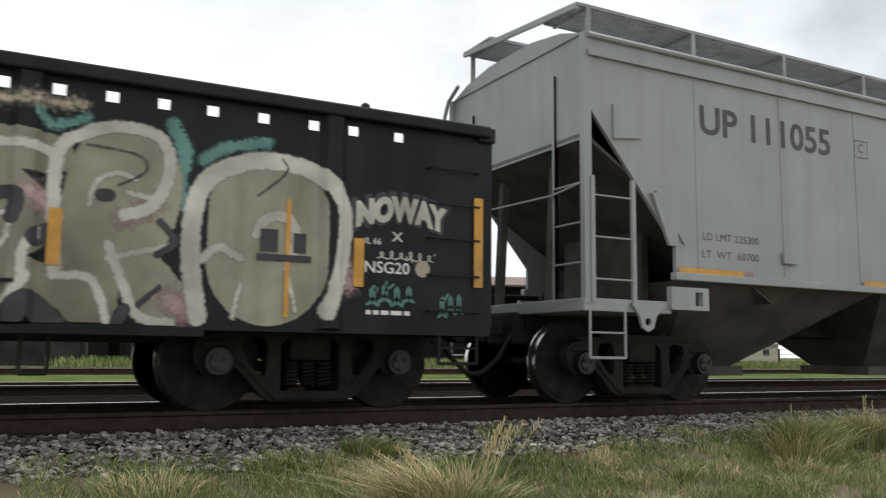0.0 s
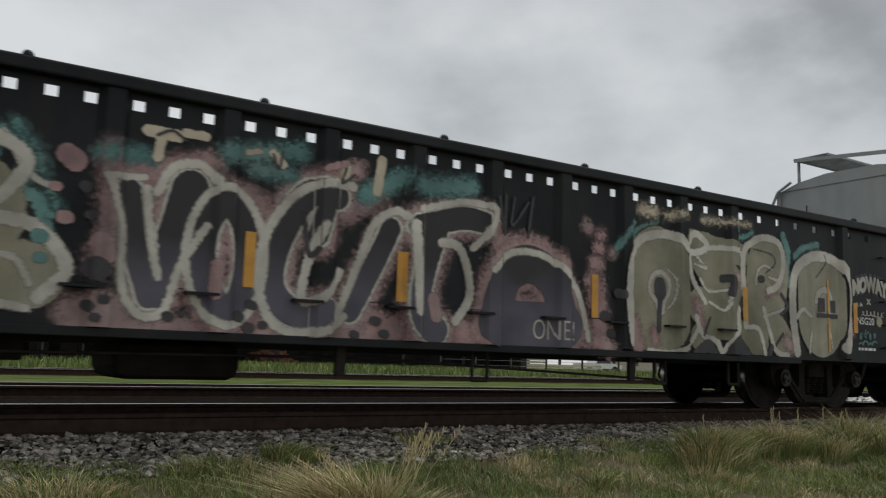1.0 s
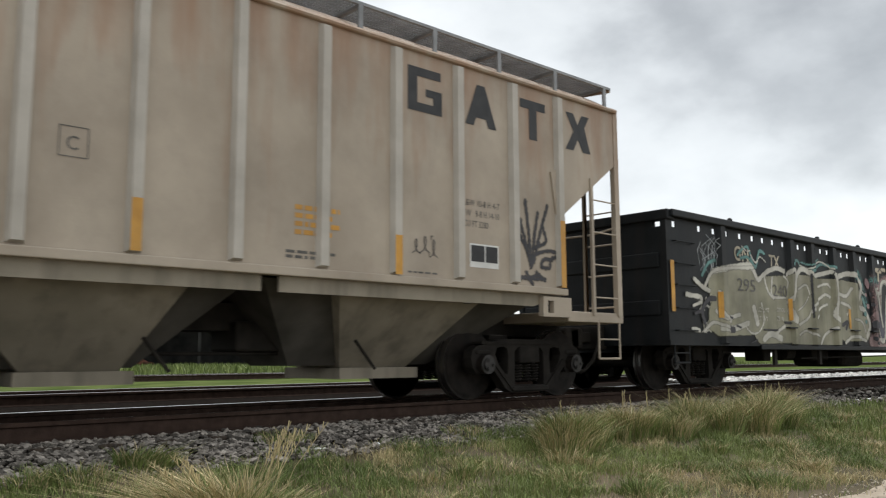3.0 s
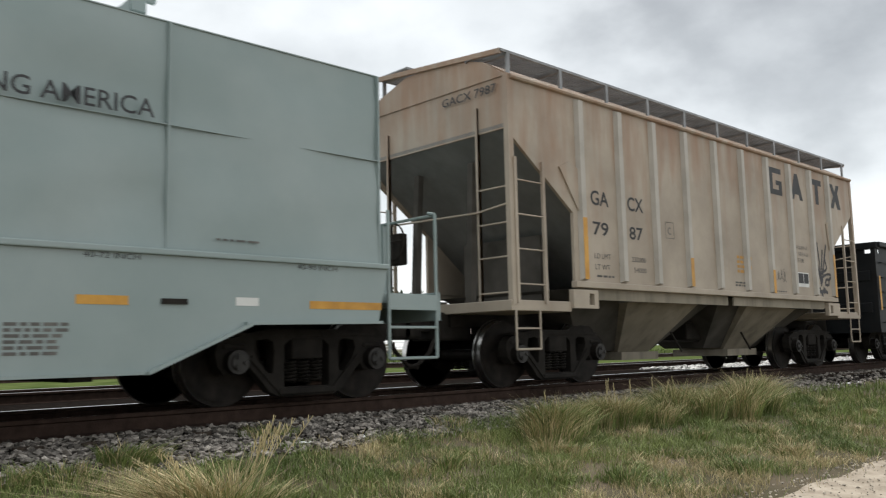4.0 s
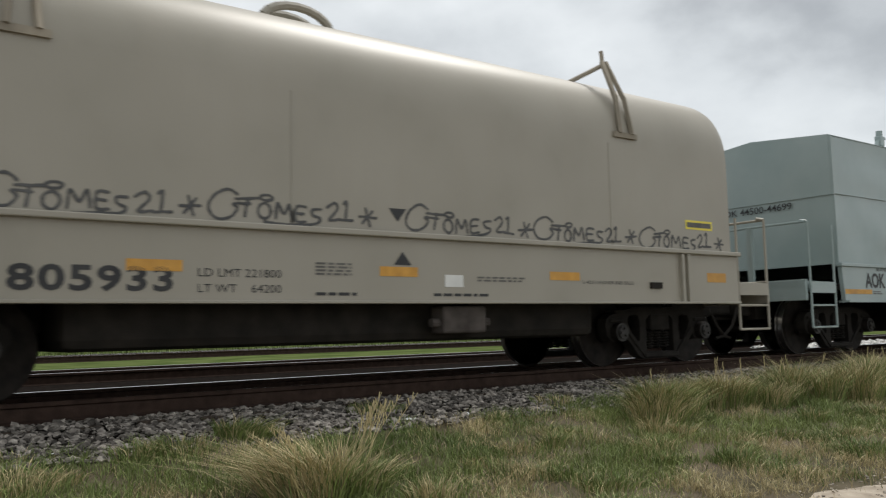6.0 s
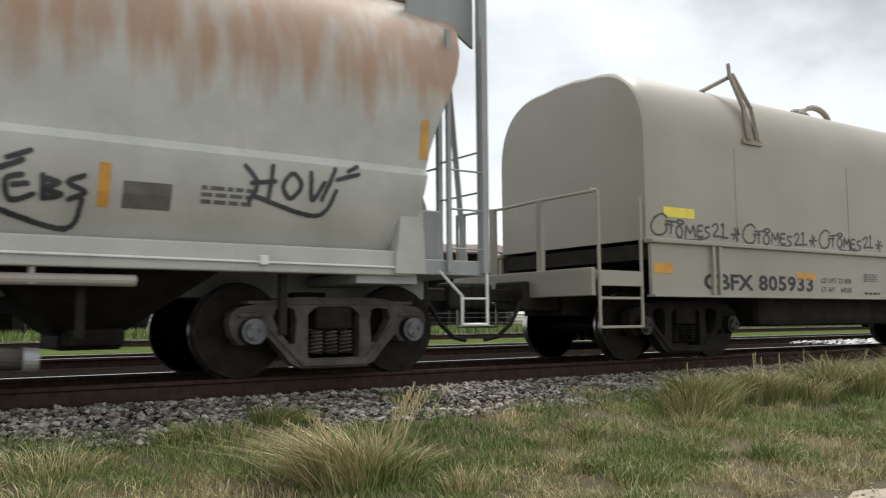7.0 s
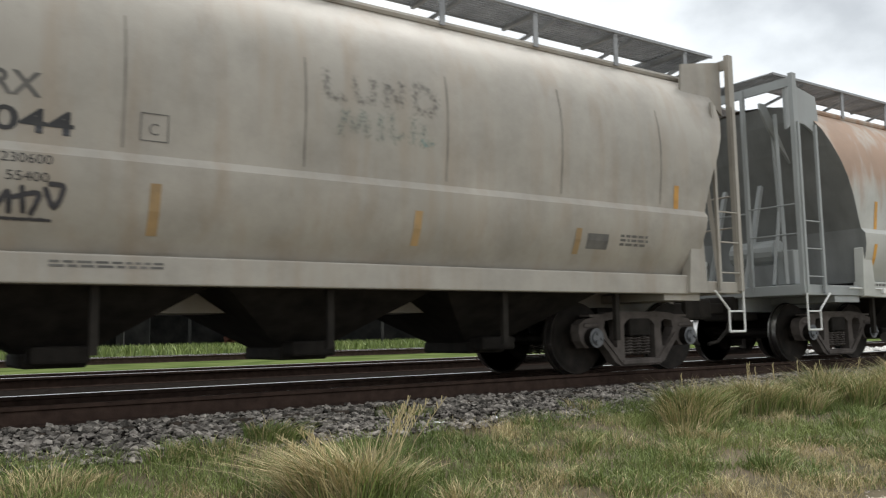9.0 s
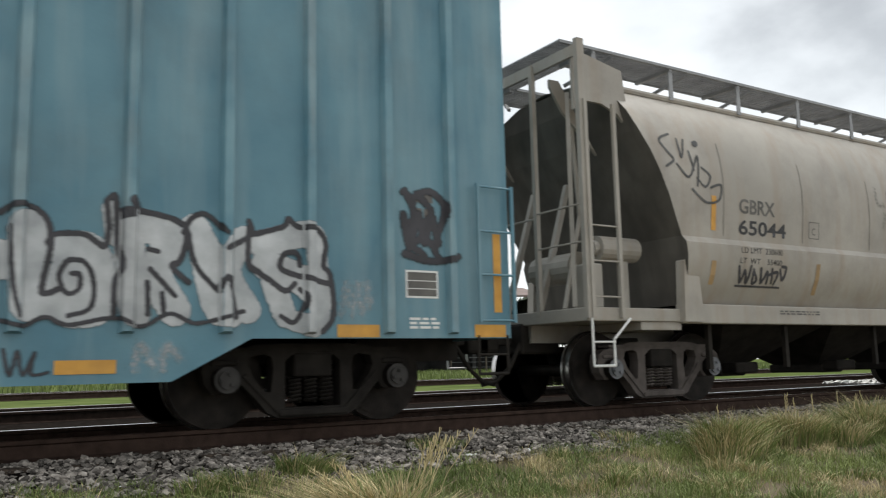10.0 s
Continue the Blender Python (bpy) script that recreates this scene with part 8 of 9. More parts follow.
def blue_boxcar():
    car = railcar("boxcar", "faded blue ribbed boxcar with large silver graffiti", -94.15)
    h = 9.27
    for s in (-1, 1):
        y0, y1 = sorted((s * 1.5, s * 1.55))
        part("side_wall", box(bm_new(), -h, h, y0, y1, 0.82, 5.0), M["blue"], car)
        for r in BOX_RIBS:
            bm = bm_new()
            ya, yb = s * 1.55, s * 1.62
            v = [bm.verts.new(c) for c in ((r - 0.065, ya, 0.86), (r - 0.04, yb, 0.88), (r + 0.04, yb, 0.88), (r + 0.065, ya, 0.86))]
            u = [bm.verts.new(c) for c in ((r - 0.065, ya, 4.95), (r - 0.04, yb, 4.95), (r + 0.04, yb, 4.95), (r + 0.065, ya, 4.95))]
            bm.faces.new(v)
            bm.faces.new(u[::-1])
            for i in range(4):
                bm.faces.new((v[i], v[(i + 1) % 4], u[(i + 1) % 4], u[i]))
            part("rib", bm, M["blue_rib"], car)
        bm = prism(bm_new(), [(-6.4, 0.82), (-5.7, 0.46), (5.7, 0.46), (6.4, 0.82)], s * 1.49, s * 1.555)
        part("side_sill", bm, M["blue"], car)
    bm = bm_new()
    for s in (-1, 1):
        x0, x1 = sorted((s * h, s * (h - 0.06)))
        box(bm, x0, x1, -1.55, 1.55, 0.82, 5.0)
        for z in np.arange(1.1, 4.9, 0.3):
            bar(bm, (s * h, -1.3, z), (s * h, 1.3, z), 0.035, 8)
    part("end_wall", bm, M["blue"], car)
    part("roof", box(bm_new(), -h, h, -1.58, 1.58, 5.0, 5.12, 0.03), M["up_grey"], car)
    part("underframe", box(bm_new(), -h, h, -0.5, 0.5, 0.6, 0.9), M["steel_dark"], car)
    part("floor", box(bm_new(), -h, h, -1.49, 1.49, 0.84, 0.95), M["steel_dark"], car)
    for sy in (-1, 1):
        bm = bm_new()
        for z in (1.0, 1.48, 1.94, 2.42):
            bar(bm, (h - 0.44, sy * 1.63, z), (h + 0.0, sy * 1.63, z), 0.013)
        for x in (h - 0.44, h):
            box(bm, x - 0.018, x + 0.018, sy * 1.63 - 0.015, sy * 1.63 + 0.015, 0.98, 2.45)
        part("ladder", bm, M["blue"], car, "blue ladder at the car corner")
        stirrup(car, h - 0.05, h - 0.42, sy * 1.55, 0.45, 0.85, M["steel_dark"])
    W = BOXW
    W.patch(h - 0.21, h - 0.11, 1.09, 1.93, M["orange"], car, "reflector", 0.006)
    W.patch(7.23, 7.68, 0.83, 0.95, M["orange"], car, "reflector", 0.006)
    W.patch(8.8, 9.2, 0.83, 0.96, M["orange"], car, "reflector", 0.006)
    Z = Wall(lambda x, z: -1.555)
    Z.patch(4.8, 5.26, 0.54, 0.65, M["orange"], car, "reflector", 0.006)
    box_fill = [([(4.58, 1.68), (4.61, 1.10)], 0.123), ([(4.64, 1.12), (4.92, 1.12)], 0.111), ([(4.83, 1.53), (5.03, 1.54), (5.12, 1.28), (5.09, 1.06), (4.89, 1.04)], 0.100), ([(4.91, 1.36), (4.93, 1.18)], 0.135), ([(5.32, 1.75), (5.40, 1.03)], 0.094), ([(5.43, 1.77), (5.65, 1.68), (5.61, 1.49)], 0.105), ([(5.52, 1.38), (5.72, 1.06)], 0.105), ([(5.88, 1.77), (6.05, 1.46)], 0.098), ([(5.92, 1.70), (6.06, 1.11), (6.21, 1.03)], 0.084), ([(6.31, 1.70), (6.17, 1.41), (6.36, 1.07)], 0.090)]
    box_fill_b = [([(6.48, 1.67), (6.85, 1.78), (6.99, 1.76)], 0.094), ([(6.52, 1.48), (6.80, 1.39), (7.07, 1.18)], 0.104), ([(7.01, 1.74), (7.04, 1.02)], 0.084), ([(6.71, 1.01), (6.99, 0.92)], 0.062), ([(6.59, 1.33), (6.69, 1.07)], 0.082), ([(5.18, 1.89), (5.21, 1.65)], 0.037), ([(4.39, 1.51), (4.40, 1.34)], 0.043)]
    box_line = [([(4.37, 1.79), (4.47, 1.86), (4.59, 1.86), (4.71, 1.76), (4.74, 1.53), (4.69, 1.19), (4.83, 1.22)], 0.022), ([(4.44, 1.69), (4.48, 1.25), (4.54, 1.00)], 0.015), ([(4.72, 1.58), (4.78, 1.65), (4.99, 1.66), (5.14, 1.57), (5.17, 1.74), (5.15, 1.94)], 0.021), ([(5.15, 1.95), (5.22, 1.99), (5.24, 1.61), (5.28, 1.42), (5.23, 1.28), (5.23, 1.01)], 0.021), ([(4.89, 1.00), (5.05, 1.07), (5.07, 1.27), (5.00, 1.43), (4.87, 1.44), (4.81, 1.31), (4.87, 1.18), (4.96, 1.22), (4.96, 1.33), (4.90, 1.34)], 0.018), ([(5.27, 1.88), (5.47, 1.88), (5.71, 1.83), (5.81, 1.73), (5.76, 1.49), (5.69, 1.43), (5.83, 1.30)], 0.024)]
    box_line_b = [([(5.78, 1.73), (5.85, 1.86), (5.98, 1.90), (6.15, 1.75)], 0.022), ([(5.82, 1.72), (5.89, 1.45), (6.09, 1.23)], 0.020), ([(5.51, 1.40), (5.72, 1.18)], 0.019), ([(5.61, 1.20), (5.63, 1.01)], 0.019), ([(5.49, 1.29), (5.50, 1.02)], 0.019), ([(5.49, 1.57), (5.57, 1.55)], 0.019), ([(6.16, 1.61), (6.38, 1.75), (6.36, 1.87)], 0.023), ([(6.36, 1.82), (6.36, 1.48), (6.45, 1.42)], 0.023), ([(6.09, 1.25), (6.17, 1.35), (6.25, 1.01)], 0.022), ([(6.39, 1.75), (6.68, 1.84), (6.74, 1.92), (6.83, 1.85), (7.02, 1.84), (7.11, 1.71), (7.09, 1.50), (7.16, 1.40), (7.19, 1.04), (7.08, 0.88)], 0.024)]
    box_line_c = [([(6.36, 1.47), (6.58, 1.33), (6.71, 1.25), (6.80, 1.32)], 0.023), ([(6.85, 1.49), (6.82, 1.60), (6.70, 1.59), (6.66, 1.46), (6.85, 1.39), (7.16, 1.33)], 0.024), ([(6.85, 1.27), (6.91, 1.18), (6.80, 0.97), (6.67, 1.02)], 0.021), ([(4.41, 0.96), (4.57, 0.92), (4.72, 0.99), (4.89, 0.93), (5.23, 0.99), (5.45, 0.92), (5.68, 1.03), (5.92, 0.95), (6.32, 1.06)], 0.016), ([(5.25, 1.84), (5.38, 1.88), (5.36, 1.97)], 0.038)]
    box_tag = [([(7.96, 2.29), (8.08, 2.18), (8.03, 1.72)], 0.029), ([(8.08, 2.24), (8.28, 2.32), (8.45, 2.16), (8.34, 1.79)], 0.029), ([(7.97, 1.66), (8.26, 1.60), (8.54, 1.63)], 0.029), ([(8.14, 2.07), (8.21, 1.79), (8.29, 2.07), (8.37, 1.79)], 0.035), ([(7.96, 2.06), (8.02, 1.77), (8.10, 1.95)], 0.034), ([(7.98, 2.30), (8.10, 2.05), (8.02, 1.80), (8.20, 1.65)], 0.030), ([(8.12, 2.28), (8.30, 2.10), (8.18, 1.90), (8.34, 1.72)], 0.030), ([(8.00, 1.98), (8.30, 2.02)], 0.025), ([(8.02, 1.72), (8.22, 1.84), (8.40, 1.62), (8.62, 1.66)], 0.025)]
    box_under = [([(4.44, 0.74), (4.49, 0.54), (4.54, 0.73), (4.58, 0.54), (4.66, 0.71), (4.64, 0.55), (4.76, 0.56)], 0.011)]
    W.coat(box_fill + box_fill_b, 0.03, M["spray_silver"], car, "graffiti_fill", 0.011, ragged=0.006)
    W.coat(box_line + box_line_b + box_line_c, 0.0, M["spray_black"], car, "graffiti_edge", 0.014, ragged=0.004, cell=0.013)
    W.coat(box_tag, 0.006, M["spray_black"], car, "tag_line", 0.008, ragged=0.008, cell=0.014)
    Z.coat(box_under, 0.0, M["spray_black"], car, "tag_line", 0.006, cell=0.014)
    Z.coat([([(5.4 + 0.22 * k, 0.57), (5.44 + 0.22 * k, 0.76), (5.55 + 0.22 * k, 0.6 + 0.05 * (k % 3))], 0.024) for k in range(2)], 0.0, M["spray_silver"], car, "tag_line", 0.006, ragged=0.012, thin=0.6)
    W.coat([([(7.28 + 0.11 * k, 1.05), (7.33 + 0.11 * k, 1.35), (7.36 + 0.11 * k, 1.12)], 0.016) for k in range(3)], 0.0, M["spray_silver"], car, "tag_line", 0.006, ragged=0.012, thin=0.6)
    W.patch(7.98, 8.36, 1.22, 1.5, M["white"], car, "stencil_frame", 0.004)
    W.patch(8.0, 8.34, 1.24, 1.48, M["ink_soft"], car, "stencil_plate", 0.006)
    for k in range(2):
        W.patch(8.0, 8.34, 1.31 + k * 0.08, 1.318 + k * 0.08, M["white"], car, "stencil_frame", 0.008)
    W.bars_of_text(8.1, 2.2, 0.25, 2, 0.09, M["ink_soft"], car, 75)
    W.bars_of_text(8.02, 1.0, 0.35, 3, 0.025, M["white"], car, 76)
    for x in (-7.2, 7.2):
        make_truck(car, x, "truck_dark")
    end_hoses(car, h + 0.02)
    return car


grey_hopper()
gondola()
beige_hopper()
green_grey_coil_car()
tan_coil_car()
rusted_hopper()
cream_hopper()
blue_boxcar()


# ---- grass ----
def blades(rng, xs, ys, h, lean, width, curl=0.5, base=None):
    """Bent, tapering blades as one mesh: three triangles each."""
    n = len(xs)
    z = np.array([ground_z(y) for y in ys]) if base is None else base
    a = rng.uniform(0, 2 * np.pi, n)
    d = np.stack([np.cos(a), np.sin(a)], 1) * (h * np.abs(rng.normal(0, lean, n)))[:, None]
    f = rng.uniform(0, 2 * np.pi, n)
    side = np.stack([np.cos(f), np.sin(f)], 1) * (width * rng.uniform(0.6, 1.4, n))[:, None] / 2
    p = np.stack([xs, ys], 1)
    m = p + d * (0.5 - 0.2 * curl)
    t = p + d
    v = np.zeros((n, 5, 3))
    v[:, 0, :2], v[:, 1, :2], v[:, 2, :2], v[:, 3, :2], v[:, 4, :2] = p - side, p + side, m - side * 0.8, m + side * 0.8, t
    v[:, 0, 2] = v[:, 1, 2] = z - 0.01
    v[:, 2, 2] = v[:, 3, 2] = z + h * 0.6
    v[:, 4, 2] = z + h * (1 - 0.25 * rng.uniform(0, 1, n) * curl)
    o = (np.arange(n) * 5)[:, None]
    fa = np.concatenate([o + [0, 1, 3], o + [0, 3, 2], o + [2, 3, 4]], 0)
    return v.reshape(-1, 3), fa


def patchy(xs, ys, k, off):
    return np.array([noise.noise((x * k, y * k, off)) for x, y in zip(xs, ys)])


def grass_edge(x):
    """How far the grass reaches towards the stones."""
    return np.array([6.75 + 0.35 * noise.noise((u * 0.55, 1.3, 0)) + 0.18 * noise.noise((u * 2.1, 7.7, 0)) for u in x])


def meadow():
    g = np.random.default_rng(21)
    n = 150000
    xs = 0.2 + 19 * g.beta(1.1, 1.7, n)
    ys = g.uniform(3.2, 7.3, n)
    keep = ys < grass_edge(xs) + g.normal(0, 0.06, n)
    road = (ys < 3.56 + 0.25 * patchy(xs, ys, 1.1, 3.0))
    keep &= ~(road & (g.uniform(0, 1, n) < 0.93))
    keep &= ~((patchy(xs, ys, 2.2, 31.0) < -0.12) & (g.uniform(0, 1, n) < 0.75))
    xs, ys = xs[keep], ys[keep]
    dry = patchy(xs, ys, 0.9, 9.0) + 0.5 * patchy(xs, ys, 3.0, 2.0) - 0.32 * (ys - 5.0) * (ys < 5.0) * 0.9 + g.normal(0, 0.25, len(xs))
    h = 0.035 + 0.10 * g.beta(1.6, 3, len(xs)) + 0.16 * np.clip(patchy(xs, ys, 1.7, 5.0), 0, 1) * g.uniform(0.3, 1, len(xs))
    is_dry = dry > 0.26
    for name, m, mat, label in (("grass", ~is_dry, "blade", "short green verge grass"), ("dry_grass", is_dry, "dry_blade", "short straw-coloured grass among the green")):
        v, f = blades(g, xs[m], ys[m], h[m] * (1.0 if name == "grass" else 0.85), 1.0, 0.0055)
        tagged(new(name, mesh_of(name, v, f, M[mat])), label, "grass", kind="stuff")
    n = 26000
    xs, ys = g.uniform(12, 60, n), g.uniform(1.0, 7.0, n)
    m = ys < grass_edge(xs) - 0.1
    v, f = blades(g, xs[m], ys[m], 0.08 + 0.12 * g.uniform(0, 1, m.sum()), 0.5, 0.016)
    tagged(new("far_grass", mesh_of("far_grass", v, f, M["blade"])), "green grass further along the line", "grass", kind="stuff")


def tuft(label, x, y, r, h, count, dry, seed, stalks=0, stalk_h=0.6, sweep=(0, 0)):
    """A bunch of long grass: green blades below, straw above, a few tall seed stalks."""
    g = np.random.default_rng(seed)
    t = thing("grass_tuft", label, "grass", group="tufts of tall grass", at=pose(x, y, ground_z(y)))
    yaw_bias = g.normal(0, 0.15, 2)

    def bunch(n, hh, rr, lean, w, mat, name, push):
        a, q = g.uniform(0, 6.283, n), rr * np.sqrt(g.uniform(0, 1, n))
        px, py = q * np.cos(a), q * np.sin(a) * 0.7
        h1 = hh * g.uniform(0.45, 1.0, n)
        v, f = blades(g, px, py, h1, 0.5, w, 0.7, np.array([ground_z(y + b) - ground_z(y) for b in py]))
        v = v.reshape(-1, 5, 3)
        out = np.stack([np.cos(a), 0.7 * np.sin(a)], 1) * (h1 * lean * q / rr)[:, None] + (np.array(push) + yaw_bias) * h1[:, None]
        v[:, 2:4, :2] += 0.35 * out[:, None]
        v[:, 4, :2] += out
        ob = new(name, mesh_of(name, v.reshape(-1, 3), f, M[mat]))
        ob.parent = t
        ob["kind"] = "stuff"
    bunch(int(count * (1 - dry)), h * 0.85, r, 0.8, 0.009, "blade", "green_grass", (0, 0))
    bunch(int(count * dry), h, r * 0.8, 0.9, 0.007, "dry_blade", "straw", sweep)
    if stalks:
        bm = bm_new()
        for i in range(stalks):
            bx = g.normal(0, r * 0.2)
            k = g.uniform(0.75, 1.0)
            tx, ty = bx + sweep[0] * stalk_h * k + g.normal(0, 0.08), g.normal(0, 0.08)
            bars(bm, [(bx, 0, 0), (bx + (tx - bx) * 0.4, ty * 0.4, stalk_h * k * 0.55), (tx, ty, stalk_h * k)], 0.0026, 4)
            for u in range(5):
                zz = stalk_h * k * (0.7 + 0.06 * u)
                xx = bx + (tx - bx) * (0.4 + 0.6 * (zz / (stalk_h * k) - 0.55) / 0.45)
                bar(bm, (xx, ty * 0.8, zz), (xx + 0.009 * (-1) ** u, ty * 0.8, zz + 0.045), 0.004, 4)
        part("seed_head", bm, M["dry_blade"], t, "pale dry seed stalks")
    return t


meadow()
tuft("large tuft of straw-coloured and green grass beside the stones", 2.66, 5.1, 0.34, 0.5, 1300, 0.7, 1, 7, 0.52, (-0.75, 0.1))
tuft("green tuft with tall pale seed stalks", 2.98, 5.1, 0.28, 0.32, 700, 0.35, 2, 14, 0.7, (0.42, 0.05))
tuft("dark weedy clump among the stones", 2.9, 6.75, 0.25, 0.24, 700, 0.2, 3)
tuft("low weedy clump among the stones", 4.5, 7.25, 0.3, 0.14, 350, 0.3, 4)
tall = random.Random(8)
for k in range(22):
    tx = 7.2 + 0.28 * k + tall.uniform(-0.2, 0.2)
    straw = tall.uniform(0.25, 0.6)
    tuft("ragged tall tuft of green and straw verge grass", tx, 6.15 + tall.uniform(-0.4, 0.35), tall.uniform(0.25, 0.45), tall.uniform(0.38, 0.66), 680, straw, 300 + k, tall.choice((0, 1, 2)), tall.uniform(0.55, 0.7), (tall.uniform(-0.4, 0.3), 0.0))
tuft("small green tuft at the stones' edge", 2.3, 6.55, 0.3, 0.18, 420, 0.25, 10)
tuft("small green tuft at the stones' edge", 1.0, 6.1, 0.4, 0.2, 520, 0.5, 11)
tuft("small weedy tuft at the stones' edge", 6.6, 6.85, 0.3, 0.16, 300, 0.4, 12)
for i in range(44):
    tuft("low scruffy tuft in the verge", random.uniform(0.4, 14), random.uniform(3.6, 6.6), random.uniform(0.12, 0.35), random.uniform(0.1, 0.22), 220, random.choice((0.1, 0.25, 0.7)), 40 + i)


# ---- beyond the tracks ----
def polar(az, dist):
    return math.sin(radians(az)) * dist, math.cos(radians(az)) * dist


def up_at(elev, dist):
    return EYE[2] + math.tan(radians(elev)) * dist


def tree(label, az, dist, height, spread, seed, leaves=9000, trunk_r=0.35):
    x, y = polar(az, dist)
    g = np.random.default_rng(seed)
    t = thing("tree", label, "tree", group="trees beyond the tracks", at=pose(x, y, -0.2))
    bm = bm_new()
    knots = []
    bars(bm, [(0, 0, 0), (0.1, 0, height * 0.2), (0.0, 0.1, height * 0.4)], trunk_r, 9)
    for i in range(9):
        a = g.uniform(0, 6.28)
        z0 = height * g.uniform(0.2, 0.45)
        e = (math.cos(a) * spread * g.uniform(0.5, 0.85), math.sin(a) * spread * g.uniform(0.5, 0.85), height * g.uniform(0.5, 0.85))
        mid = (e[0] * 0.45, e[1] * 0.45, (z0 + e[2]) * 0.5)
        bars(bm, [(0, 0, z0), mid], trunk_r * 0.45, 6)
        bars(bm, [mid, e], trunk_r * 0.25, 5)
        knots.append(e)
    part("trunk", bm, M["bark"], t, "dark trunk and limbs")
    c = []
    for i in range(30):
        a, b = g.uniform(0, 6.28), g.uniform(-0.4, 1.3)
        q = g.uniform(0.35, 1.0)
        c.append((math.cos(a) * math.cos(b) * spread * q, math.sin(a) * math.cos(b) * spread * q, height * (0.55 + 0.4 * math.sin(b) * q), spread * g.uniform(0.14, 0.3)))
    c += [(*k, spread * 0.25) for k in knots]
    c = np.array(c)
    pick = g.integers(0, len(c), leaves)
    d = g.normal(0, 1, (leaves, 3))
    d /= np.linalg.norm(d, axis=1)[:, None]
    p = c[pick, :3] + d * (c[pick, 3] * g.uniform(0.3, 1.0, leaves) ** 0.5)[:, None]
    s = 0.0042 * dist * g.uniform(0.5, 1.3, leaves)
    u, w = g.normal(0, 1, (leaves, 3)), g.normal(0, 1, (leaves, 3))
    u *= (s / np.linalg.norm(u, axis=1))[:, None]
    w *= (s * 0.6 / np.linalg.norm(w, axis=1))[:, None]
    v = np.stack([p - u, p - w, p + u, p + w], 1).reshape(-1, 3)
    f = (np.arange(leaves) * 4)[:, None] + np.array([[0, 1, 2, 3]])
    ob = new("crown", mesh_of("crown", v, f, M["leaf"]))
    ob.parent = t
    return t


tree("broad dark-green oak behind the shed", 10.0, 62, 17.2, 6.6, 1, 18000)
tree("dark-green oak beside the shed", 5.0, 66, 14.5, 5.5, 2, 11000)
tree("lower dark-green tree beyond the shed", 15.2, 70, 13.0, 4.6, 3, 9000)
tree("small tree by the yard", 20.0, 90, 9.5, 4.0, 4, 5000)
for i, (az, dd, hh) in enumerate(((38.9, 150, 12.2), (41, 165, 12.5), (46, 170, 8), (52, 180, 7.5), (57, 190, 7.5), (63, 210, 8), (-4, 120, 9), (28, 160, 9.5), (33, 170, 9.5))):
    tree("distant dark tree on the skyline", az, dd, hh, hh * 0.55, 20 + i, 2500, 0.3)


def house(name, label, az, dist, width, depth, wall_h, roof_h, wall, roof, turn=0.0, open_front=False):
    x, y = polar(az, dist)
    t = thing(name, label, "building", at=pose(x, y, -0.2, 0, 0, turn))
    w, d = width / 2, depth / 2
    bm = bm_new()
    if open_front:
        box(bm, -w, w, d - 0.2, d, 0, wall_h)
        box(bm, -w, -w + 0.2, -d, d - 0.2, 0, wall_h)
        box(bm, w - 0.2, w, -d, d - 0.2, 0, wall_h)
    else:
        box(bm, -w, w, -d, d, 0, wall_h)
    part("wall", bm, wall, t)
    if open_front:
        for i in range(7):
            px = -w + 0.3 + i * (width - 0.6) / 6
            part("post", box(bm_new(), px - 0.1, px + 0.1, -d, -d + 0.2, 0, wall_h), wall, t)
    else:
        for i in range(max(2, int(width / 3))):
            px = -w + (i + 0.5) * width / max(2, int(width / 3))
            wi = part("window", box(bm_new(), px - 0.45, px + 0.45, -d - 0.04, -d + 0.02, wall_h * 0.4, wall_h * 0.8), M["glass"], t)
    bm = bm_new()
    v = [bm.verts.new(c) for c in ((-w - 0.4, -d - 0.5, wall_h), (w + 0.4, -d - 0.5, wall_h), (w + 0.4, 0, wall_h + roof_h), (-w - 0.4, 0, wall_h + roof_h), (-w - 0.4, d + 0.5, wall_h), (w + 0.4, d + 0.5, wall_h))]
    u = [bm.verts.new((q.co.x, q.co.y, q.co.z + 0.12)) for q in v]
    for q in (v, u):
        bm.faces.new((q[0], q[1], q[2], q[3]))
        bm.faces.new((q[3], q[2], q[5], q[4]))
    for a, b in ((0, 1), (1, 2), (2, 5), (5, 4), (4, 3), (3, 0)):
        bm.faces.new((v[a], v[b], u[b], u[a]))
    part("roof", bm, roof, t)
    return t


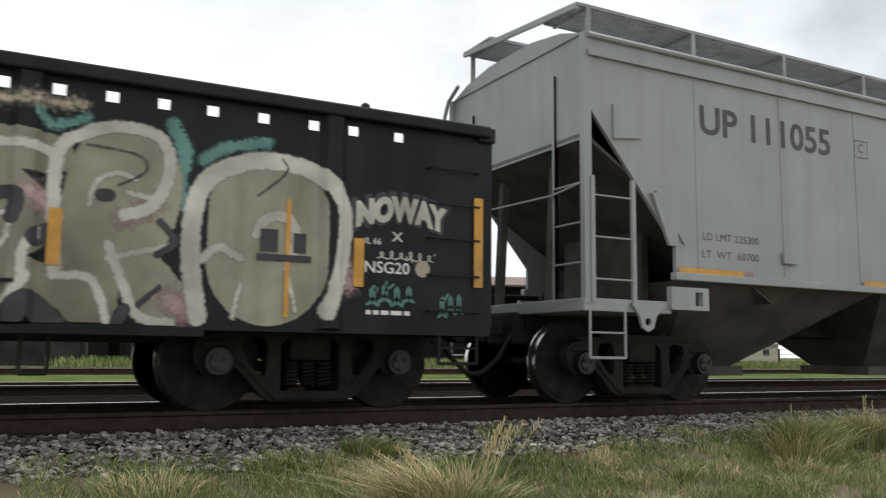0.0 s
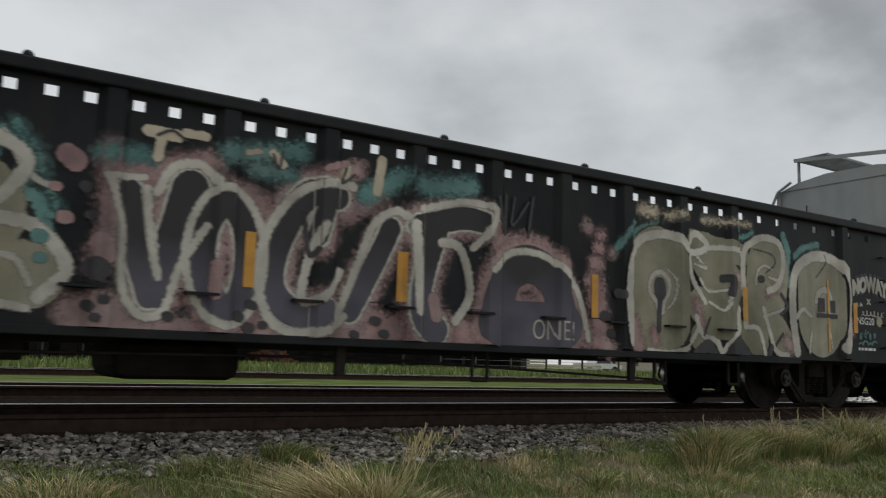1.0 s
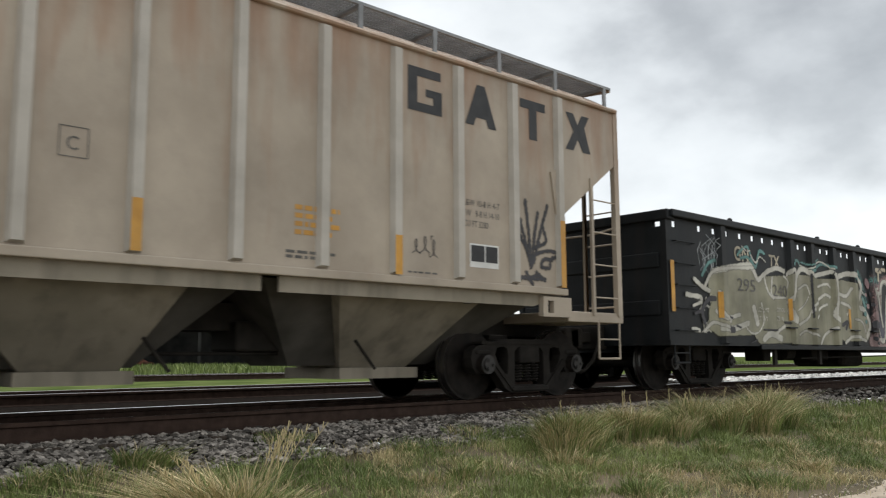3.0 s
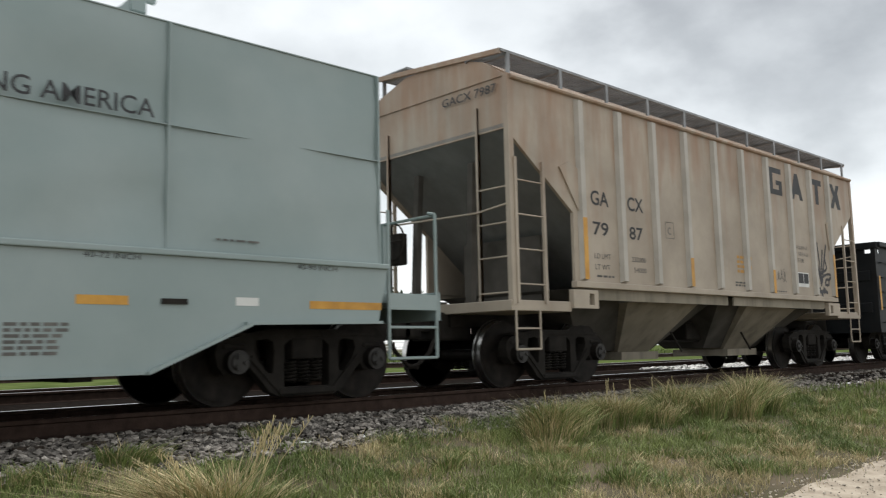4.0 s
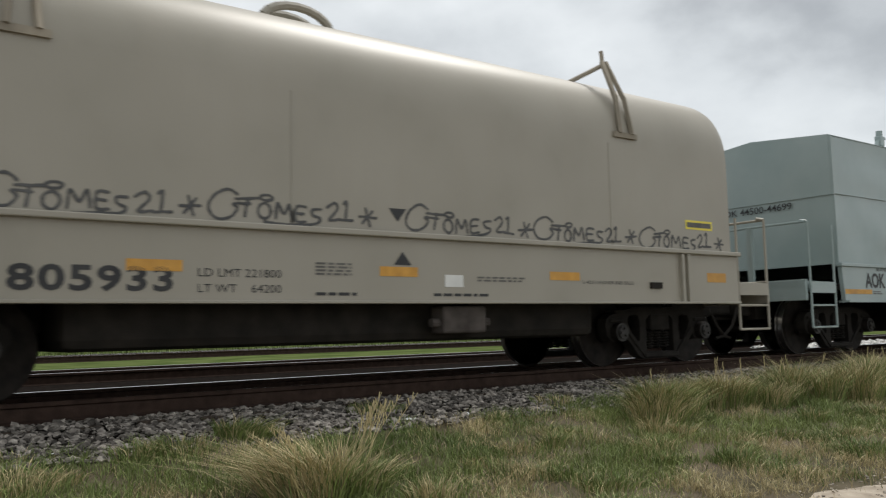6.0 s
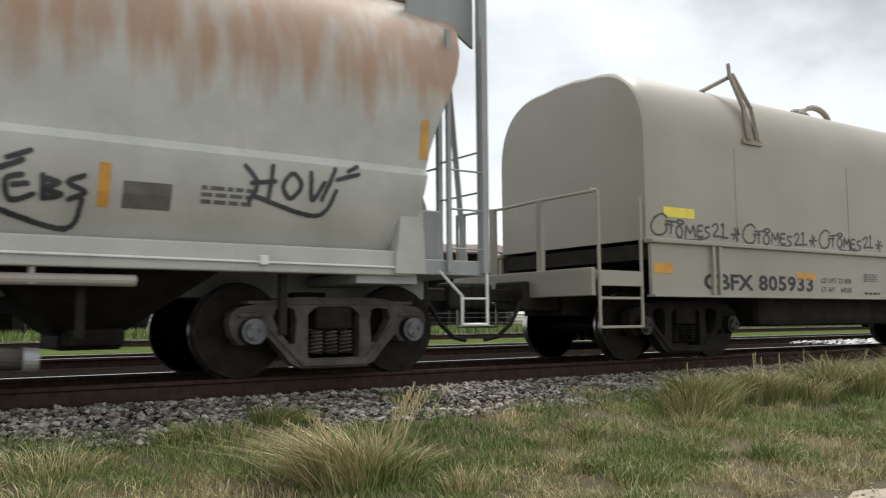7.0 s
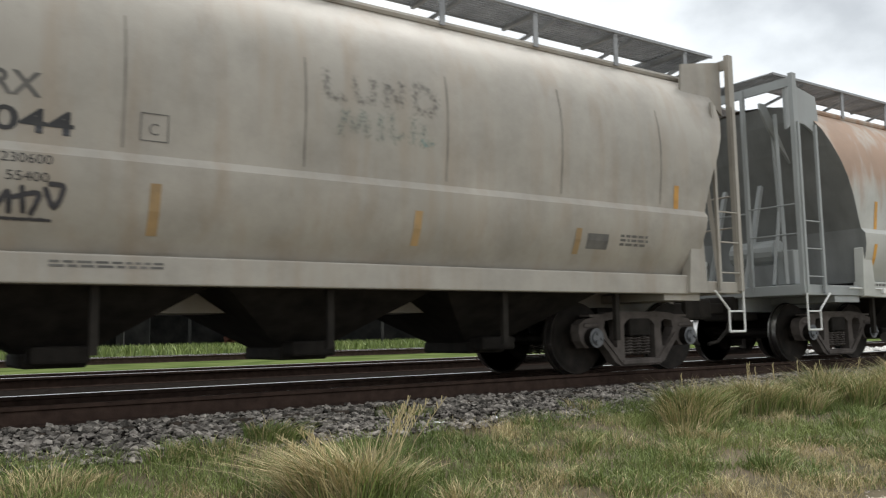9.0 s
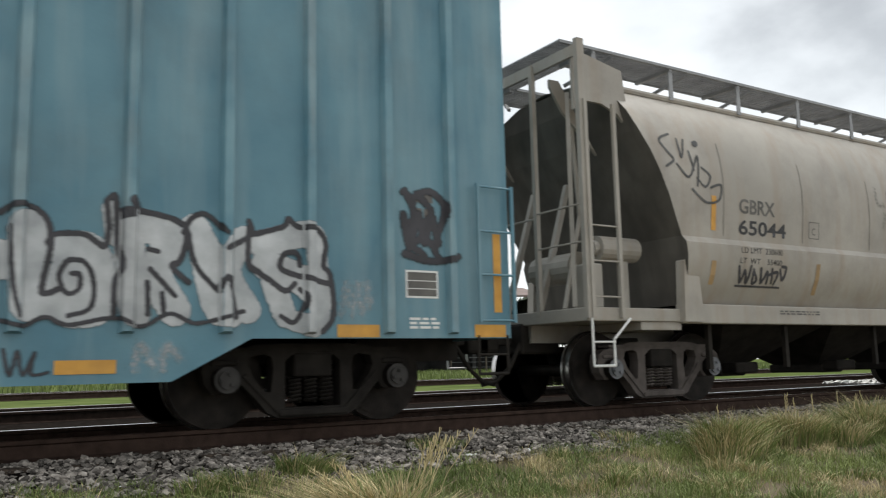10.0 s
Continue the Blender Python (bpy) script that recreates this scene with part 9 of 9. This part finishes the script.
# long open-fronted shed with a pale roof, falling away to the right
def long_shed():
    (xa, ya), (xb, yb) = polar(5.0, 41), polar(15.5, 58)
    turn = math.degrees(math.atan2(yb - ya, xb - xa))
    length = math.hypot(xb - xa, yb - ya)
    t = thing("shed", "long open-fronted dark shed with a pale metal roof", "building", at=pose(xa, ya, -0.2, 0, 0, turn))
    for i in range(6):
        px = 0.2 + i * (length - 0.4) / 5
        part("post", box(bm_new(), px - 0.1, px + 0.1, 0, 0.2, 0, 6.6), M["shed"], t)
    part("wall", box(bm_new(), 0, length, 9.8, 10, 0, 6.6), M["shed"], t)
    part("wall", box(bm_new(), 0, 0.2, 0.2, 9.8, 0, 6.6), M["shed"], t)
    part("wall", box(bm_new(), length - 0.2, length, 0.2, 9.8, 0, 6.6), M["shed"], t)
    part("ceiling_lining", box(bm_new(), 0, length, 0, 10, 6.5, 6.6), M["shed"], t)
    part("fascia", prism(bm_new(), [(-0.5, 6.55), (length + 0.4, 6.6), (length + 0.4, 6.95), (-0.5, 7.6)], -0.5, -0.3), M["roof_white"], t, "pale sheet-metal fascia")
    bm = bm_new()
    v = [bm.verts.new(c) for c in ((-0.5, -0.5, 7.6), (length + 0.4, -0.5, 6.95), (length + 0.4, 10.5, 7.2), (-0.5, 10.5, 7.9))]
    bm.faces.new(v)
    u = [bm.verts.new((q.co.x, q.co.y, q.co.z - 0.12)) for q in v]
    bm.faces.new(u)
    for a in range(4):
        bm.faces.new((v[a], v[(a + 1) % 4], u[(a + 1) % 4], u[a]))
    part("roof", bm, M["roof_white"], t)
    for i in range(5):
        px = 1.5 + i * length / 6
        part("stored_crate", box(bm_new(), px, px + 2.0, 5, 7, 0, 1.4 + 0.4 * (i % 3), 0.03), M["steel_dark"], t)


long_shed()
M["roof_brown"] = pbr("brown_roof_sheet", (0.09, 0.06, 0.05), (0.15, 0.10, 0.085), 1, 0.7, 0.0, 0.1)
house("shed", "long low shed with a weathered brown roof", 26.0, 62, 26, 9, 5.4, 1.0, M["shed"], M["roof_brown"], -22, True)
house("house", "small brick house far beyond the field", 33.2, 120, 9, 7, 2.6, 1.6, M["brick"], M["roof_brown"], -30)
house("house", "low pale building far beyond the field", 46.5, 140, 14, 8, 2.6, 1.3, M["timber"], M["roof_brown"], -40)
house("house", "low brick building far beyond the field", 6.0, 110, 16, 8, 2.4, 1.2, M["brick"], M["roof_brown"], -5)


def heap(name, label, az, dist, w, h, count, material, seed, long=1.0):
    x, y = polar(az, dist)
    g = random.Random(seed)
    t = thing(name, label, "heap", at=pose(x, y, -0.2, 0, 0, -az))
    for i in range(count):
        px = g.gauss(0, w * 0.3)
        top = h * max(0.1, 1 - (abs(px) / w) ** 1.3 * 1.4)
        s = g.uniform(0.2, 0.5)
        o = part("piece", box(bm_new(), -s * long, s * long, -s * 0.7, s * 0.7, -s * 0.4, s * 0.4, 0.03), material, t)
        o.location, o.rotation_euler = (px, g.uniform(-1, 1), g.uniform(0.1, top)), (g.uniform(-0.5, 0.5), g.uniform(-0.5, 0.5), g.uniform(0, 3))
    return t


heap("rubble_heap", "heap of red brick rubble in the field", 23.6, 70, 5, 1.5, 60, M["brick"], 1)
heap("rubble_heap", "heap of red brick rubble in the field", 5.5, 66, 5.5, 1.4, 60, M["brick"], 2)
heap("rubble_heap", "heap of red brick rubble in the field", 16.4, 68, 4.5, 1.3, 60, M["brick"], 4)
heap("rubble_heap", "low heap of red brick rubble in the field", 21.6, 64, 3.5, 1.3, 50, M["brick"], 5)
heap("rubble_heap", "low heap of pale stone in the field", 35.5, 78, 5, 0.9, 50, M["pale_stone"], 3)


def low_wall(label, az0, az1, dist, h):
    """A low rendered block wall across the field, in courses of blocks."""
    (xa, ya), (xb, yb) = polar(az0, dist), polar(az1, dist)
    run = Vector((xb - xa, yb - ya, 0))
    turn = math.degrees(math.atan2(run.y, run.x))
    t = thing("garden_wall", label, "wall", at=pose(xa, ya, -0.175, 0, 0, turn))
    n = int(run.length / 0.42)
    me = bpy.data.meshes.new("block")
    bm = box(bm_new(), 0, 0.4, -0.1, 0.1, 0, 0.24, 0.012)
    bm.to_mesh(me)
    bm.free()
    me.materials.append(M["pink_block"])
    for j in range(int(h / 0.25)):
        for i in range(n):
            o = new("block", me)
            o.parent = t
            o.location = (i * 0.42 + 0.2 * (j % 2), 0, j * 0.25)
    return t


M["pink_block"] = pbr("pink_rendered_block", (0.3, 0.19, 0.16), (0.45, 0.32, 0.28), 3, 0.9, 0.0, 0.2, spread=0.2)
low_wall("low pinkish block wall beyond the rubble", 18.9, 21.6, 72, 1.5)


def stack(label, az, dist, rows, length, seed):
    x, y = polar(az, dist)
    t = thing("timber_stack", label, "timber stack", at=pose(x, y, -0.2, 0, 0, -az))
    g = random.Random(seed)
    for r in range(rows):
        for k in range(4):
            o = part("beam", box(bm_new(), -length / 2, length / 2, -0.14, 0.14, 0, 0.2), M["timber"], t)
            o.location = (g.uniform(-0.4, 0.4), k * 0.35, 0.1 + r * 0.26)
    return t


stack("stack of pale sawn timber at the field's edge", 31.5, 74, 4, 6.5, 1)
stack("stack of pale sawn timber at the field's edge", 37.3, 80, 5, 7.0, 2)
stack("low stack of pale sawn timber in the field", 41.5, 86, 3, 6.0, 3)


def pickup(label, az, dist, paint, turn):
    x, y = polar(az, dist)
    t = thing("pickup_truck", label, "truck", group="parked trucks", at=pose(x, y, -0.2, 0, 0, turn))
    side = [(-2.7, 0.5), (2.7, 0.5), (2.75, 0.95), (1.5, 1.1), (0.8, 1.75), (-0.7, 1.75), (-0.85, 1.1), (-2.7, 1.1)]
    part("body", prism(bm_new(), side, -0.95, 0.95), paint, t)
    part("side_window", prism(bm_new(), [(1.3, 1.12), (0.75, 1.66), (-0.6, 1.66), (-0.7, 1.12)], -0.965, -0.952), M["glass"], t)
    for wx in (-1.7, 1.75):
        for sy in (-1, 1):
            bm = bm_new()
            bmesh.ops.create_cone(bm, cap_ends=True, segments=16, radius1=0.4, radius2=0.4, depth=0.24, matrix=pose(wx, sy * 0.85, 0.4, 90, 0, 0))
            part("wheel", bm, M["wheel"], t)
    return t


pickup("parked teal pickup truck beyond the field", 31.2, 84, M["teal_metal"], 0)
pickup("parked white pickup truck beyond the field", 19.6, 88, M["white"], 10)
pickup("parked white pickup truck beyond the field", 43.5, 100, M["white"], -10)


def fence(az0, az1, dist, n):
    t = thing("fence", "thin post-and-wire fence at the field's edge", "fence")
    pts = [polar(az0 + (az1 - az0) * i / (n - 1), dist) for i in range(n)]
    for x, y in pts:
        part("post", box(bm_new(), x - 0.05, x + 0.05, y - 0.05, y + 0.05, -0.2, 1.1), M["bark"], t)
    for z in (0.4, 0.75, 1.05):
        part("wire", bars(bm_new(), [(x, y, z) for x, y in pts], 0.012, 4), M["galv"], t)


fence(33, 52, 58, 9)

# tall weeds in the field behind the third track
g = np.random.default_rng(77)
n = 26000
wx, wy = g.uniform(2, 62, n), g.uniform(30, 60, n)
v, f = blades(g, wx, wy, 0.25 + 0.35 * g.uniform(0, 1, n), 0.35, 0.06)
tagged(new("field_weeds", mesh_of("field_weeds", v, f, M["blade"])), "rough tall grass in the field", "grass", kind="stuff")


# ---- what moves ----
def motions():
    """The cars roll along the track, and every wheel pair turns with the distance rolled."""
    times = [0.25 * i for i in range(41)]
    for car, s0 in CARS:
        walk(car, [(t, pose(s0 + rolled(t), TRACK, 0)) for t in times])
        for truck in car.children:
            if truck.name.startswith("truck"):
                for ws in truck.children:
                    if ws.name.startswith("wheelset"):
                        x = ws.location.x
                        walk(ws, [(i / 15, pose(x, 0, WHEEL_R, 0, math.degrees(rolled(i / 15) / WHEEL_R), 0)) for i in range(151)])


motions()
